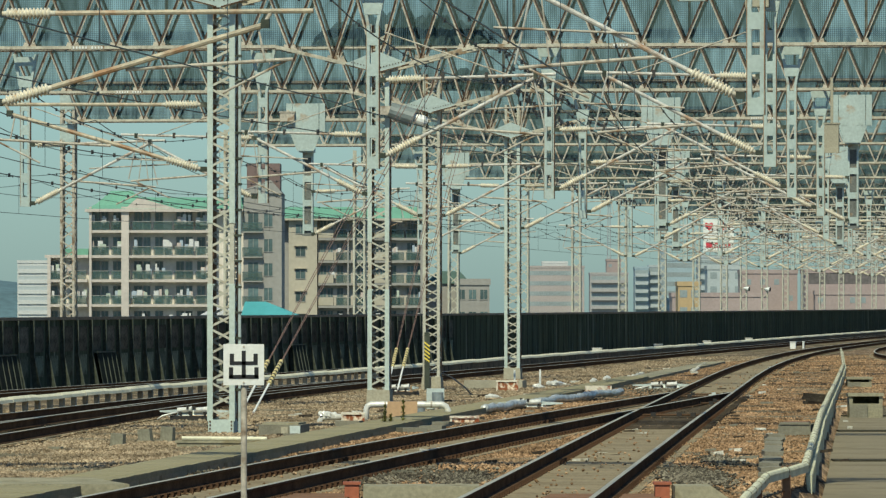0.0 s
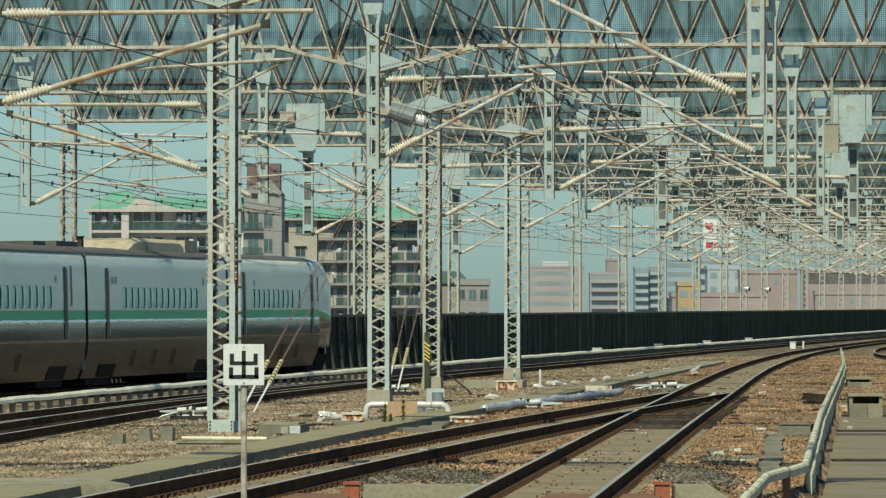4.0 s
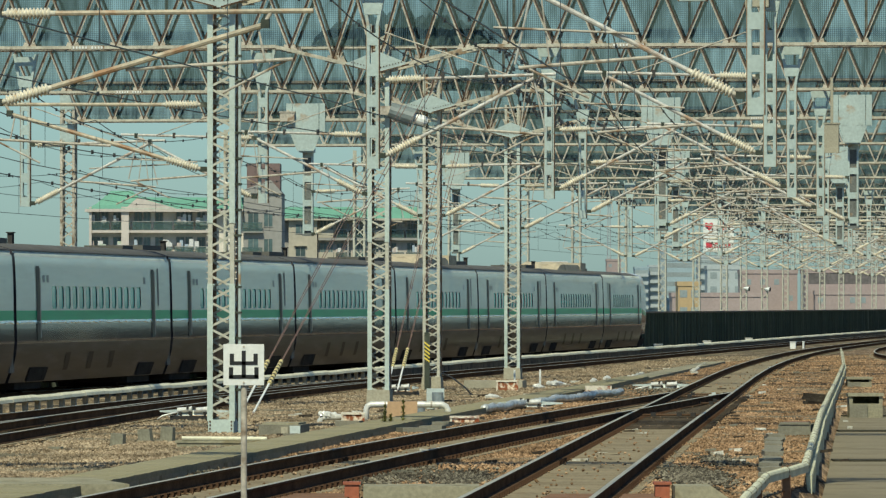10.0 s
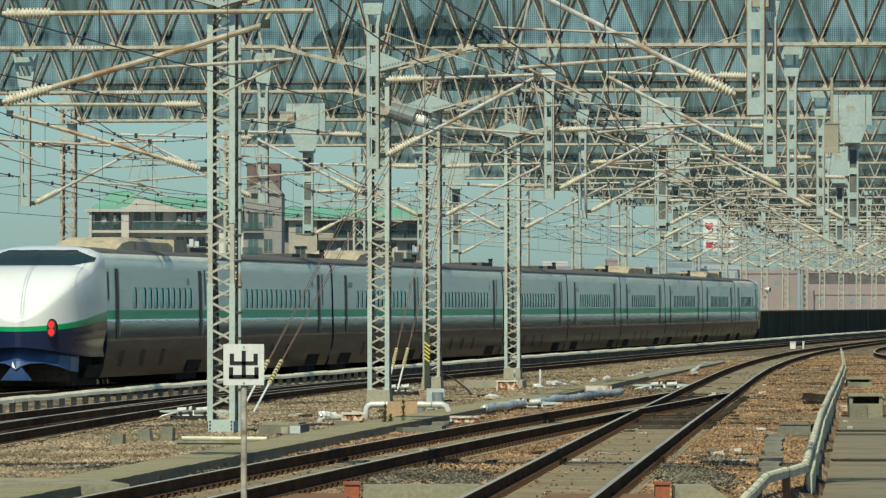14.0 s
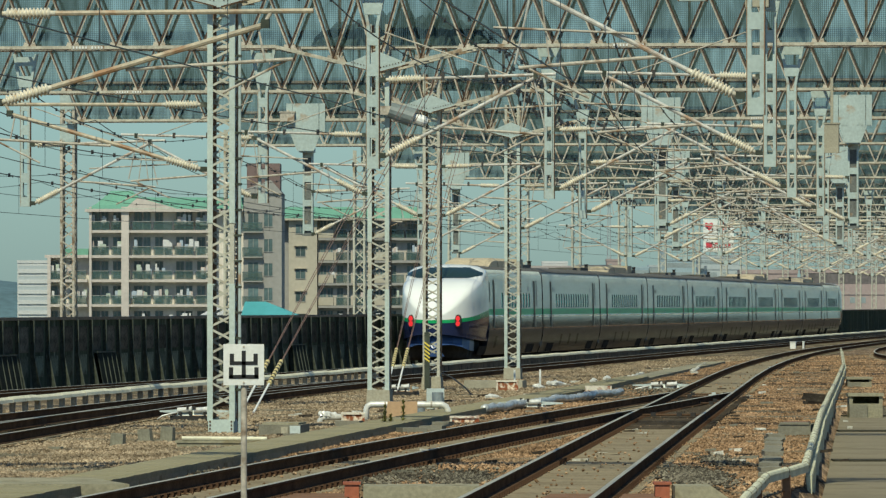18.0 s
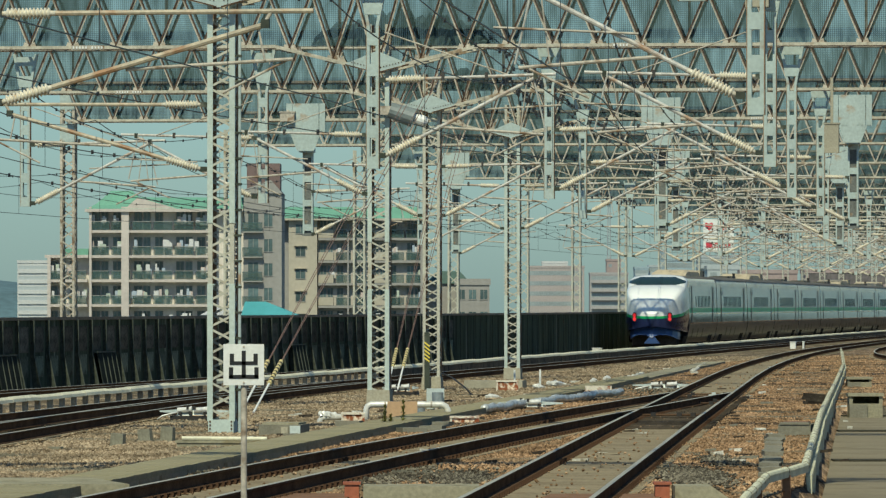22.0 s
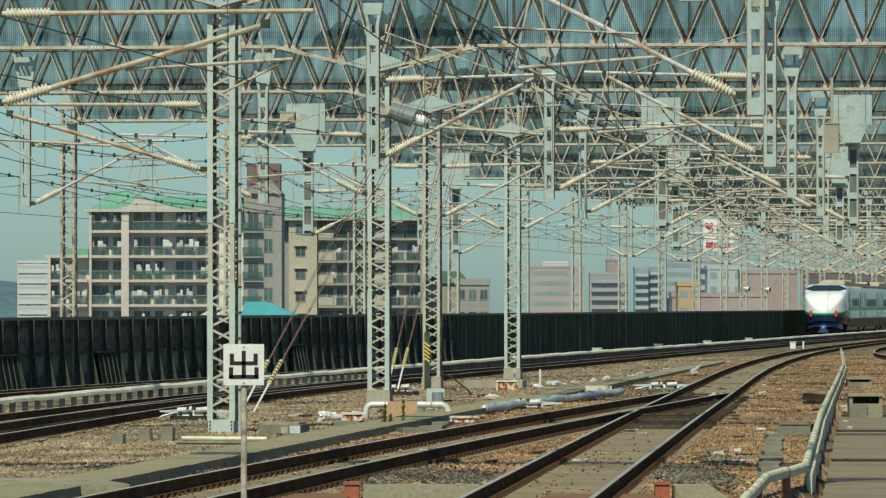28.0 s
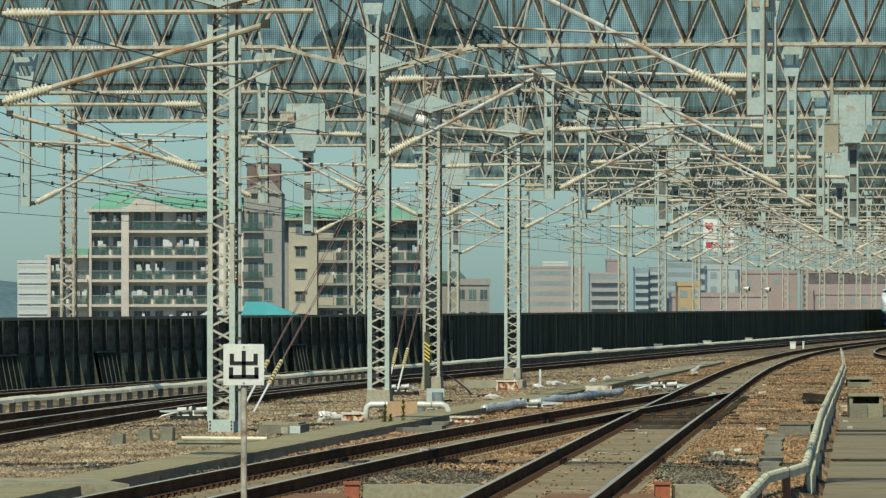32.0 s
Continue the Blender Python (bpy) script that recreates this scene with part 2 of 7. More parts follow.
# ---- mesh helpers ----
class Mesh:
    """Collects vertices, faces and material slots."""

    def __init__(self):
        self.v, self.f, self.m, self.smooth = [], [], [], set()

    def face(self, idx, slot=0):
        self.f.append(idx)
        self.m.append(slot)

    def prism(self, lower, upper, slot=0, caps=True):
        n, k = len(lower), len(self.v)
        self.v += [tuple(p) for p in lower] + [tuple(p) for p in upper]
        for i in range(n):
            j = (i + 1) % n
            self.face((k + i, k + j, k + n + j, k + n + i), slot)
        if caps:
            self.face(tuple(range(k + n - 1, k - 1, -1)), slot)
            self.face(tuple(range(k + n, k + 2 * n)), slot)

    def box(self, x0, x1, y0, y1, z0, z1, slot=0):
        self.prism([(x0, y0, z0), (x1, y0, z0), (x1, y1, z0), (x0, y1, z0)], [(x0, y0, z1), (x1, y0, z1), (x1, y1, z1), (x0, y1, z1)], slot)

    def beam(self, p, q, w, h=None, slot=0, up=(0, 0, 1)):
        """A square bar from p to q."""
        h = h or w
        p, q = Vector(p), Vector(q)
        d = (q - p).normalized()
        s = d.cross(Vector(up))
        s = d.cross(Vector((0, 1, 0))) if s.length < 1e-3 else s
        s.normalize()
        t = s.cross(d)
        ring = [s * a * w / 2 + t * b * h / 2 for a, b in ((-1, -1), (1, -1), (1, 1), (-1, 1))]
        self.prism([p + r for r in ring], [q + r for r in ring], slot)

    def angle(self, p, q, w, sx, sy, t=0.012, slot=0):
        """An upright angle section whose heel is at p and whose legs point to sx and sy."""
        prof = [(0, 0), (w * sx, 0), (w * sx, t * sy), (t * sx, t * sy), (t * sx, w * sy), (0, w * sy)]
        prof = prof if sx * sy > 0 else prof[::-1]
        self.prism([(p[0] + a, p[1] + b, p[2]) for a, b in prof], [(q[0] + a, q[1] + b, q[2]) for a, b in prof], slot)

    def tube(self, p, q, r, n=8, r2=None, slot=0):
        p, q = Vector(p), Vector(q)
        d = (q - p).normalized()
        s = d.orthogonal().normalized()
        t = d.cross(s)
        r2 = r if r2 is None else r2
        c = [(math.cos(6.28318 * i / n), math.sin(6.28318 * i / n)) for i in range(n)]
        self.prism([p + (s * a + t * b) * r for a, b in c], [q + (s * a + t * b) * r2 for a, b in c], slot)

    def sweep(self, rings, slot=0, close=False, caps=True):
        """Rings of equal point counts joined one to the next."""
        k, n = len(self.v), len(rings[0])
        for r in rings:
            self.v += [tuple(p) for p in r]
        for a in range(len(rings) - 1):
            for i in range(n if close else n - 1):
                j = (i + 1) % n
                sl = slot[i] if isinstance(slot, (list, tuple)) else slot
                self.face((k + a * n + i, k + a * n + j, k + (a + 1) * n + j, k + (a + 1) * n + i), sl)
        if close and caps:
            sl = slot[0] if isinstance(slot, (list, tuple)) else slot
            self.face(tuple(range(k + n - 1, k - 1, -1)), sl)
            self.face(tuple(range(k + (len(rings) - 1) * n, k + len(rings) * n)), sl)

    def data(self, name, mats, smooth=False):
        d = bpy.data.meshes.new(name)
        d.from_pydata(self.v, [], self.f)
        for m in (mats if isinstance(mats, (list, tuple)) else [mats]):
            d.materials.append(m)
        d.polygons.foreach_set("material_index", self.m)
        if smooth:
            d.polygons.foreach_set("use_smooth", [True] * len(self.f))
        d.update()
        return d


def part(name, mesh, mats, parent=None, label="", smooth=False, at=None):
    d = mesh.data(name, mats, smooth) if isinstance(mesh, Mesh) else mesh
    ob = new(name, d)
    if parent is not None:
        ob.parent = parent
    if at is not None:
        ob.matrix_basis = at
    if label:
        ob["label"] = label
    return ob


def thing(name, m, label, category, group="", kind=""):
    ob = new(name)
    ob.matrix_basis = m
    return tagged(ob, label, category, group, kind)


# ---- plan: the line of the outer track, and places beside it ----
_us = np.linspace(-420, 1000, 1421)
_k = np.interp(_us, [-150, 0, 150, 300, 450, 1000], [0.1195e-3, 0.1195e-3, -0.1497e-3, 0.0474e-3, -0.03e-3, -0.03e-3])
_a = np.concatenate([[0], np.cumsum((_k[1:] + _k[:-1]) / 2)])
_a += 0.1294 - _a[420]
_x = np.concatenate([[0], np.cumsum((np.sin(_a[1:]) + np.sin(_a[:-1])) / 2)])
_y = np.concatenate([[0], np.cumsum((np.cos(_a[1:]) + np.cos(_a[:-1])) / 2)])
_x += -13.3535 - _x[420]
_y += 181.964 - _y[420]


def heading(u):
    return float(np.interp(u, _us, _a))


def level(lat):
    """Height of the rail tops: the outer track lies a little lower than the platform tracks."""
    return -0.25 * min(max(1 - lat / 20, 0), 1.2)


def spot(u, lat, z=0.0):
    """A place u metres along the outer track and lat metres to its right, z above the rail tops there."""
    a = heading(u)
    return Vector((float(np.interp(u, _us, _x)) + lat * math.cos(a), float(np.interp(u, _us, _y)) - lat * math.sin(a), level(lat) + z))


def frame_at(u, lat, z=0.0):
    return Matrix.Translation(spot(u, lat, z)) @ Matrix.Rotation(-heading(u), 4, "Z")


def along(nodes, u):
    return float(np.interp(u, [n[0] for n in nodes], [n[1] for n in nodes]))


def smooth_line(nodes, step=2.0):
    """Places along a track given by a few (u, lat) nodes, rounded off."""
    us = np.arange(nodes[0][0], nodes[-1][0] + 0.01, step)
    ls = np.interp(us, [n[0] for n in nodes], [n[1] for n in nodes])
    k = max(3, int(30 / step))
    pad = np.concatenate([ls[0] - (ls[1] - ls[0]) * np.arange(k, 0, -1), ls, ls[-1] + (ls[-1] - ls[-2]) * np.arange(1, k + 1)])
    ls = np.convolve(pad, np.ones(2 * k + 1) / (2 * k + 1), "valid")
    return list(zip(us.tolist(), ls.tolist()))


# ---- ground, track bed, rails ----
g = Mesh()
g.v += [(-4000, -1500, -9), (4000, -1500, -9), (4000, 4500, -9), (-4000, 4500, -9)]
g.face((0, 1, 2, 3))
GROUND = mat("city_ground", (0.16, 0.17, 0.13), 0.9, 0, 0.3, 0.02, 0.4, 0.2)
tagged(part("ground", g, GROUND), "grey-green city ground far below the viaduct", "ground", kind="structure")


# the concrete trough that divides the older tan ballast from the brown
TROUGH = [(-112, 20.9), (-95, 20.6), (-86, 20.0), (-74, 19.6), (-57, 19.0), (-36, 18.1), (-20, 17.5), (2, 16.8), (30, 15.2), (65, 13.2), (110, 10.8)]


RAILING = [(3.34, 74.0, -0.03), (4.10, 84.4, -0.03), (4.90, 89.8, -0.02), (7.40, 130, 0.05), (10.05, 171, 0.05), (12.7, 212, 0.05), (14.6, 242, 0.03), (19.2, 320, 0.04)]


def rail_x(y):
    return float(np.interp(y, [r[1] for r in RAILING], [r[0] for r in RAILING]))


def bed():
    m = Mesh()
    us = [-340 + 4 * i for i in range(40)] + [-180 + 0.5 * i for i in range(360)] + [3 * i for i in range(300)]
    lats = [-3.0 + 0.5 * i for i in range(79)] + [40, 46]
    rows = []
    for u in us:
        row = []
        for l in lats:
            p = spot(u, l)
            rough = noise.noise((p.x * 2.1, p.y * 2.1, 0)) * 0.012 + noise.noise((p.x * 0.3, p.y * 0.3, 5)) * 0.018
            drop = 0.45 if 60 < p.y < 160 and p.x > rail_x(p.y) + 0.03 else 0.0
            row.append((p.x, p.y, p.z - 0.24 - drop + rough))
        rows.append(row)
    m.sweep(rows)
    for k in range(len(m.f)):
        u, l = us[k // (len(lats) - 1)], lats[k % (len(lats) - 1)]
        m.m[k] = 1 if l < along(TROUGH, u) else 0
    ob = part("ground_ballast", m, [BALLAST, PALEBALLAST], smooth=True)
    tagged(ob, "brown ballast bed of the station throat, dusty and uneven", "ballast", kind="structure")
    return ob


bed()

def viaduct():
    m = Mesh()
    m.sweep([[tuple(spot(u, l, z)) for l, z in ((-7.7, -9.2), (-7.7, -0.8), (-3.5, -0.8))] for u in range(-340, 900, 8)])
    m.sweep([[tuple(spot(u, l, z)) for l, z in ((46.0, -0.24), (46.0, -9.2))] for u in range(-340, 900, 8)])
    tagged(part("viaduct_edge", m, CONCRETE), "grey concrete flank of the railway viaduct", "viaduct", kind="structure")


viaduct()

TRACKS = {
    "outer": [(-320, 0), (900, 0)],
    "second": [(-300, 26.0), (-180, 19.5), (-72, 13.6), (-25, 9.75), (0, 8.35), (38, 6.95), (99, 5.8), (166, 4.5), (250, 4.3), (900, 4.3)],
    "platform": [(-300, 38.2), (-180, 31.5), (-104, 27.25), (-82, 26.0), (-51, 24.1), (-8, 21.4), (26, 19.0), (76, 15.5), (131, 12.3), (175, 10.5), (230, 9.6), (300, 9.2), (900, 8.9)],
    "siding": [(56, 26), (90, 21.6), (120, 18.0), (150, 15.6), (200, 13.6), (300, 13.2), (900, 13.0)],
    "crossover": [(-120, 14.2), (-72, 11.4), (-34, 9.05), (0, 7.6), (30, 7.05)],
    "ladder": [(-300, 29.3), (-180, 25.2), (-104, 22.8), (-82, 22.25), (-60, 22.05), (-40, 21.75), (-10, 21.45)],
}
HEAD = [(-0.072, -0.174), (-0.072, -0.160), (-0.012, -0.140), (-0.010, -0.045), (-0.034, -0.035), (-0.034, -0.004), (-0.028, 0.0), (0.028, 0.0), (0.034, -0.004), (0.034, -0.035), (0.010, -0.045), (0.012, -0.140), (0.072, -0.160), (0.072, -0.174)]


def track(name, nodes, label):
    root = thing(name, Matrix(), label, "railway track", kind="structure")
    line = smooth_line(nodes, 2.0)
    for side in (-0.7525, 0.7525):
        m = Mesh()
        rings = []
        for u, l in line:
            c = spot(u, l + side)
            a = heading(u)
            sc = 1.0
            rings.append([(c.x + dx * sc * math.cos(a), c.y - dx * sc * math.sin(a), c.z + dz) for dx, dz in HEAD])
        m.sweep(rings, [0, 0, 0, 0, 0, 1, 1, 1, 0, 0, 0, 0, 0])
        part("rail", m, [RAIL, RAILTOP], root, "rusty rail with a worn bright head")
    return root


SLABM = mat("dusty_track_slab", (0.26, 0.215, 0.14), 0.95, 0.0, 0.3, 1.3, 14, 0.5, (0.20, 0.155, 0.10), 0.55, per_object=0.05, spec=0.06)


def slab_mesh(length):
    m = Mesh()
    m.prism([(-1.02, -length / 2, -0.30), (1.02, -length / 2, -0.30), (1.02, length / 2, -0.30), (-1.02, length / 2, -0.30)],
            [(-1.0, -length / 2 + 0.01, -0.21), (1.0, -length / 2 + 0.01, -0.21), (1.0, length / 2 - 0.01, -0.21), (-1.0, length / 2 - 0.01, -0.21)])
    return m


def fastener_mesh():
    m = Mesh()
    m.box(-0.13, 0.13, -0.07, 0.07, -0.211, -0.185)
    for s in (-1, 1):
        m.box(s * 0.11 - 0.02, s * 0.11 + 0.02, -0.03, 0.03, -0.185, -0.140)
    return m


SLAB = slab_mesh(4.9).data("track_slab", SLABM)
FASTENER = fastener_mesh().data("fastener", mat("rusty_fastener", (0.085, 0.05, 0.032), 0.95, 0, 0.3, 8, 30, 0.2, spec=0.0))


def slabs(root, nodes, u0, u1, near):
    """Concrete track slabs, and rail fasteners, the nearest as pieces of their own."""
    line = smooth_line(nodes, 1.0)
    us, ls = [p[0] for p in line], [p[1] for p in line]

    def place(u, side=0.0):
        l = float(np.interp(u, us, ls))
        l2 = float(np.interp(u + 1, us, ls))
        return Matrix.Translation(spot(u, l + side)) @ Matrix.Rotation(-heading(u) - math.atan(l2 - l), 4, "Z")
    u = u0
    while u < u1:
        part("track_slab", SLAB, None, root, at=place(u))
        u += 5.0
    if near:
        for side in (-0.7525, 0.7525):
            for k in range(145):
                part("fastener", FASTENER, None, root, at=place(u0 + 0.625 * k, side))


for key, nodes in TRACKS.items():
    root = track("railway_track", nodes, {"outer": "outer track beside the dark wall, rusty rails", "second": "track with a low cable duct beside it", "platform": "platform track with worn bright rails curving away",
          "siding": "rusty siding track curving away", "ladder": "turnout track that joins the platform track", "crossover": "rusty crossover rails joining the second track"}[key])
    slabs(root, nodes, {"outer": -60, "second": -110, "platform": -118, "siding": 70, "ladder": -118, "crossover": -90}[key], {"outer": 420, "second": 300, "platform": 300, "siding": 160, "ladder": -6, "crossover": -60}[key], key in ("platform", "ladder"))


# ---- the noise wall ----
def noise_wall():
    root = thing("wall_noise", Matrix(), "sooty dark noise wall along the viaduct edge with ribs", "wall", kind="structure")
    face = Mesh()
    face.sweep([[tuple(spot(u, l, z)) for l, z in ((-3.3, -0.5), (-3.3, 2.02), (-3.55, 2.02), (-3.55, -9.0))] for u in range(-240, 820, 4)])
    part("panel_wall", face, WALLDARK, root)
    cap = Mesh()
    cap.sweep([[tuple(spot(u, l, z)) for l, z in ((-3.22, 2.02), (-3.22, 2.12), (-3.62, 2.12), (-3.62, 2.02))] for u in range(-240, 820, 4)], close=True)
    part("coping", cap, mat("coping_steel", (0.19, 0.145, 0.10), 0.7, 0.1, 0.3, 1, 8, 0.2), root, "brownish coping strip")
    rib = Mesh()
    rib.box(0.0, 0.12, -0.02, 0.02, 0.9, 2.03)
    rib.box(0.12, 0.135, -0.06, 0.06, 0.9, 2.03, 1)
    rib.prism([(0, -0.02, 0.9), (0.12, -0.02, 0.9), (0.12, 0.02, 0.9), (0, 0.02, 0.9)][::-1], [(0.10, -0.02, -0.5), (0.42, -0.02, -0.5), (0.42, 0.02, -0.5), (0.10, 0.02, -0.5)][::-1])
    rib.prism([(0.12, -0.06, 0.9), (0.135, -0.06, 0.9), (0.135, 0.06, 0.9), (0.12, 0.06, 0.9)][::-1], [(0.42, -0.06, -0.5), (0.435, -0.06, -0.5), (0.435, 0.06, -0.5), (0.42, 0.06, -0.5)][::-1], 1)
    # Flange colour lighter than the rib, standing in for its lit edge.
    edge = mat("lit_tone_rib_edge", (0.09, 0.105, 0.088), 0.8, 0.0, 0.3, 2, 12, 0.1, (0.12, 0.12, 0.095), 0.55, spec=0.05)
    d = rib.data("rib", [RIBMAT, edge])
    slim = Mesh()
    slim.box(0.0, 0.03, -0.03, 0.03, -0.45, 2.02)
    ds = slim.data("rib", RIBMAT)
    slim.prism([(0.03, -0.05, 0.5), (0.05, -0.05, 0.5), (0.05, 0.05, 0.5), (0.03, 0.05, 0.5)][::-1], [(0.16, -0.05, -0.5), (0.19, -0.05, -0.5), (0.19, 0.05, -0.5), (0.16, 0.05, -0.5)][::-1], 1)
    dk = slim.data("rib", [RIBMAT, edge])
    rng = random.Random(23)
    upper, lower = Mesh(), Mesh()
    upper.box(0.0, 0.03, -0.72, 0.80, 1.0, 1.82)
    lower.box(0.0, 0.03, -0.70, 0.78, 0.22, 0.88)
    du = upper.data("wall_panel", mat("brown_stained_panel", (0.12, 0.112, 0.09), 0.9, 0.0, 0.4, 1.5, 9, 0.2, (0.06, 0.06, 0.05), 0.52, per_object=0.35, spec=0.0))
    dl = lower.data("wall_panel", mat("grey_stained_panel", (0.145, 0.165, 0.125), 0.9, 0.0, 0.4, 1.5, 9, 0.2, (0.075, 0.08, 0.06), 0.52, per_object=0.35, spec=0.0))
    for i in range(280):
        u = -20 + i * 2.5
        part("rib", d if i < 60 else (dk if rng.random() < 0.35 else ds), None, root, at=frame_at(u, -3.3, 0))
        if 14 <= i < 60:
            part("wall_panel", du, None, root, at=frame_at(u + 1.2, -3.3, 0))
            part("wall_panel", dl, None, root, at=frame_at(u + 1.2, -3.3, 0))
    slatm = mat("tarry_slat", (0.030, 0.036, 0.032), 0.9, 0.0, 0.3, 2, 12, 0.1, spec=0.0)
    for u in (22.4, 39.4, 81.0):
        cover = thing("access_cover", frame_at(u, -3.3, 0), "dark slatted access cover sloping against the wall", "cover", "access covers")
        for k in range(4):
            y = -1.2 + 0.8 * k
            m = Mesh()
            m.prism([(0.14, y, 0.92), (0.17, y, 0.92), (0.17, y + 0.72, 0.92), (0.14, y + 0.72, 0.92)], [(0.40, y, -0.45), (0.43, y, -0.45), (0.43, y + 0.72, -0.45), (0.40, y + 0.72, -0.45)])
            slat = part("slat", m, slatm, cover)
            m = Mesh()
            m.beam((0.18, y + 0.76, 0.90), (0.44, y + 0.76, -0.45), 0.03, 0.03)
            part("batten", m, edge, slat)
        m = Mesh()
        m.box(0.08, 0.20, -1.35, 2.0, 0.92, 0.97)
        part("top_bar", m, edge, cover)


noise_wall()


def far_wall():
    """An unseen wall added along the other edge of the viaduct, for the train side to reflect."""
    m = Mesh()
    m.sweep([[tuple(spot(u, l, z)) for l, z in ((46.0, -0.3), (46.0, 3.0), (46.3, 3.0), (46.3, -9.0))] for u in range(-240, 880, 8)])
    tagged(part("wall_far_side", m, WALLDARK), "unseen dark wall added along the far viaduct edge for the train's reflections", "wall", kind="structure")


far_wall()
# ---- overhead line portals ----


def lattice(height, w, pitch=0.62, base=0.0, open_=False):
    """A lattice mast of four angles and zigzag lacing, split for its parts. Local: centred, z up."""
    legs = []
    for sx in (-1, 1):
        for sy in (-1, 1):
            m = Mesh()
            m.angle((sx * w / 2, sy * w / 2, base), (sx * w / 2, sy * w / 2, height), 0.09, -sx, -sy, 0.014)
            legs.append(m)
    lace = Mesh()
    n = int((height - base) / pitch)
    for f in range(4):
        for i in range(n):
            z0, z1 = base + i * pitch, base + (i + 1) * pitch
            a, b = (-w / 2, w / 2) if (i + f) % 2 else (w / 2, -w / 2)
            if f < 2:
                y = (w / 2 - 0.02) * (1 if f else -1)
                p, q = (a, y, z0), (b, y, z1)
                lace.beam(p, q, 0.012, 0.045, up=(1, 0, 0.3))
            else:
                x = (w / 2 - 0.02) * (1 if f == 3 else -1)
                p, q = (x, a, z0), (x, b, z1)
                lace.beam(p, q, 0.045, 0.012, up=(1, 0, 0))
    return legs, lace


def lattice_parts(name, parent, at, data, label=""):
    mast = part(name, data[0], None, parent, label, at=at)
    for d in data[1:]:
        ob = part("lacing" if "lacing" in d.name else "leg", d, None, mast)
        if "lacing" in d.name:
            tagged(ob, kind="stuff")
    return mast


def mast_data(height, w, pitch=0.62, base=0.0, material=None):
    legs, lace = lattice(height, w, pitch, base)
    return [l.data("leg", material or STEEL) for l in legs] + [lace.data("lacing", material or STEEL)]


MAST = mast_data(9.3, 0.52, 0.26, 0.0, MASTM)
# Rear legs take a rust brown that also stands in for their shade.
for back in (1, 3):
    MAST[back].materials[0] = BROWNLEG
OUTER = mast_data(9.3, 0.52, 0.36, -0.9)
FAROUTER = mast_data(9.3, 0.56, 0.52, -0.9, MASTM)

SLEEVE = {}
for sx in (-1, 1):
    for sy in (-1,):
        sl_ = Mesh()
        sl_.angle((sx * 0.272, sy * 0.272, 0.0), (sx * 0.272, sy * 0.272, 2.65), 0.11, -sx, -sy, 0.018)
        sl_.box(sx * 0.26 - 0.06 * sx - 0.07, sx * 0.26 - 0.06 * sx + 0.07, sy * 0.26 - 0.06 * sy - 0.07, sy * 0.26 - 0.06 * sy + 0.07, 2.65, 2.68)
        SLEEVE[(sx, sy)] = sl_.data("leg_sleeve", SLEEVEM)
UPPER = {}
for sx in (-1, 1):
    for sy in (-1,):
        sl_ = Mesh()
        sl_.angle((sx * 0.272, sy * 0.272, 3.86), (sx * 0.272, sy * 0.272, 8.3), 0.11, -sx, -sy, 0.018)
        UPPER[(sx, sy)] = sl_.data("leg_sleeve", SLEEVEM)
st_ = Mesh()
st_.box(-0.035, 0.035, -0.012, 0.012, -0.012, 0.012)
STEP = st_.data("step_bolt", RUSTY)
TRUSS_W, TRUSS_H, TRUSS_Z, BAY = 0.9, 1.32, 8.66, 1.10


def truss_bay(dip=0.0):
    """One bay of the cross truss: zigzag on both faces, its lower node let down by dip."""
    out = []
    for y in (-TRUSS_W / 2, TRUSS_W / 2):
        for a, b, za, zb in ((0, BAY / 2, 1, 0), (BAY / 2, BAY, 0, 1)):
            m = Mesh()
            lean = 1 if za else -1
            z0, z1 = (za * TRUSS_H, -dip) if za else (-dip, zb * TRUSS_H)
            m.beam((a, y, z0), (b, y, z1), 0.056, 0.012, up=(0, 1, 0))
            # Dark edge strip: rust, with the underside's shade painted in.
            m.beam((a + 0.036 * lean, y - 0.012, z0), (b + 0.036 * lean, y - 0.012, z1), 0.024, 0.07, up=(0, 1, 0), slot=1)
            xn = b if za else a
            s = -1 if za else 1
            prof = [(xn, -0.045 - dip), (xn + s * 0.22, -0.045 - dip), (xn + s * 0.16, 0.06 - dip), (xn + s * 0.13, 0.15 - dip), (xn + s * 0.04, 0.10 - dip), (xn, 0.10 - dip)]
            m.prism([(p, y - 0.018, q) for p, q in prof], [(p, y - 0.008, q) for p, q in prof])
            out.append(m)
    return out


BAY_DATA = [m.data("diagonal", [STEEL, RUSTSHADE]) for m in truss_bay()]


def chord_data(length):
    m = Mesh()
    m.box(0, length, -0.060, 0.05, -0.035, 0.045)
    # Lower strip coloured dark for rust and the shade under the chord.
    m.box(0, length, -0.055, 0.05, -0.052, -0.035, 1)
    return m.data("chord", [CHORDM, RUSTSHADE])


def gusset_mesh():
    m = Mesh()
    prof = [(-0.80, 0.20), (-0.06, 0.50), (0.06, 0.50), (0.80, 0.20), (0.06, -0.02), (-0.06, -0.02)]
    m.prism([(a, -0.02, b) for a, b in prof[::-1]], [(a, 0.02, b) for a, b in prof[::-1]])
    for i in range(8):
        for s in (-1, 1):
            x = s * (0.10 + i * 0.075)
            z = 0.09 + abs(x) * 0.245
            m.box(x - 0.012, x + 0.012, -0.035, -0.02, z - 0.012, z + 0.012, 1)
    for s in (-1, 1):
        m.beam((s * 0.05, -0.03, -0.01), (s * 0.80, -0.03, 0.19), 0.022, 0.04, up=(0, 1, 0), slot=1)
    return m


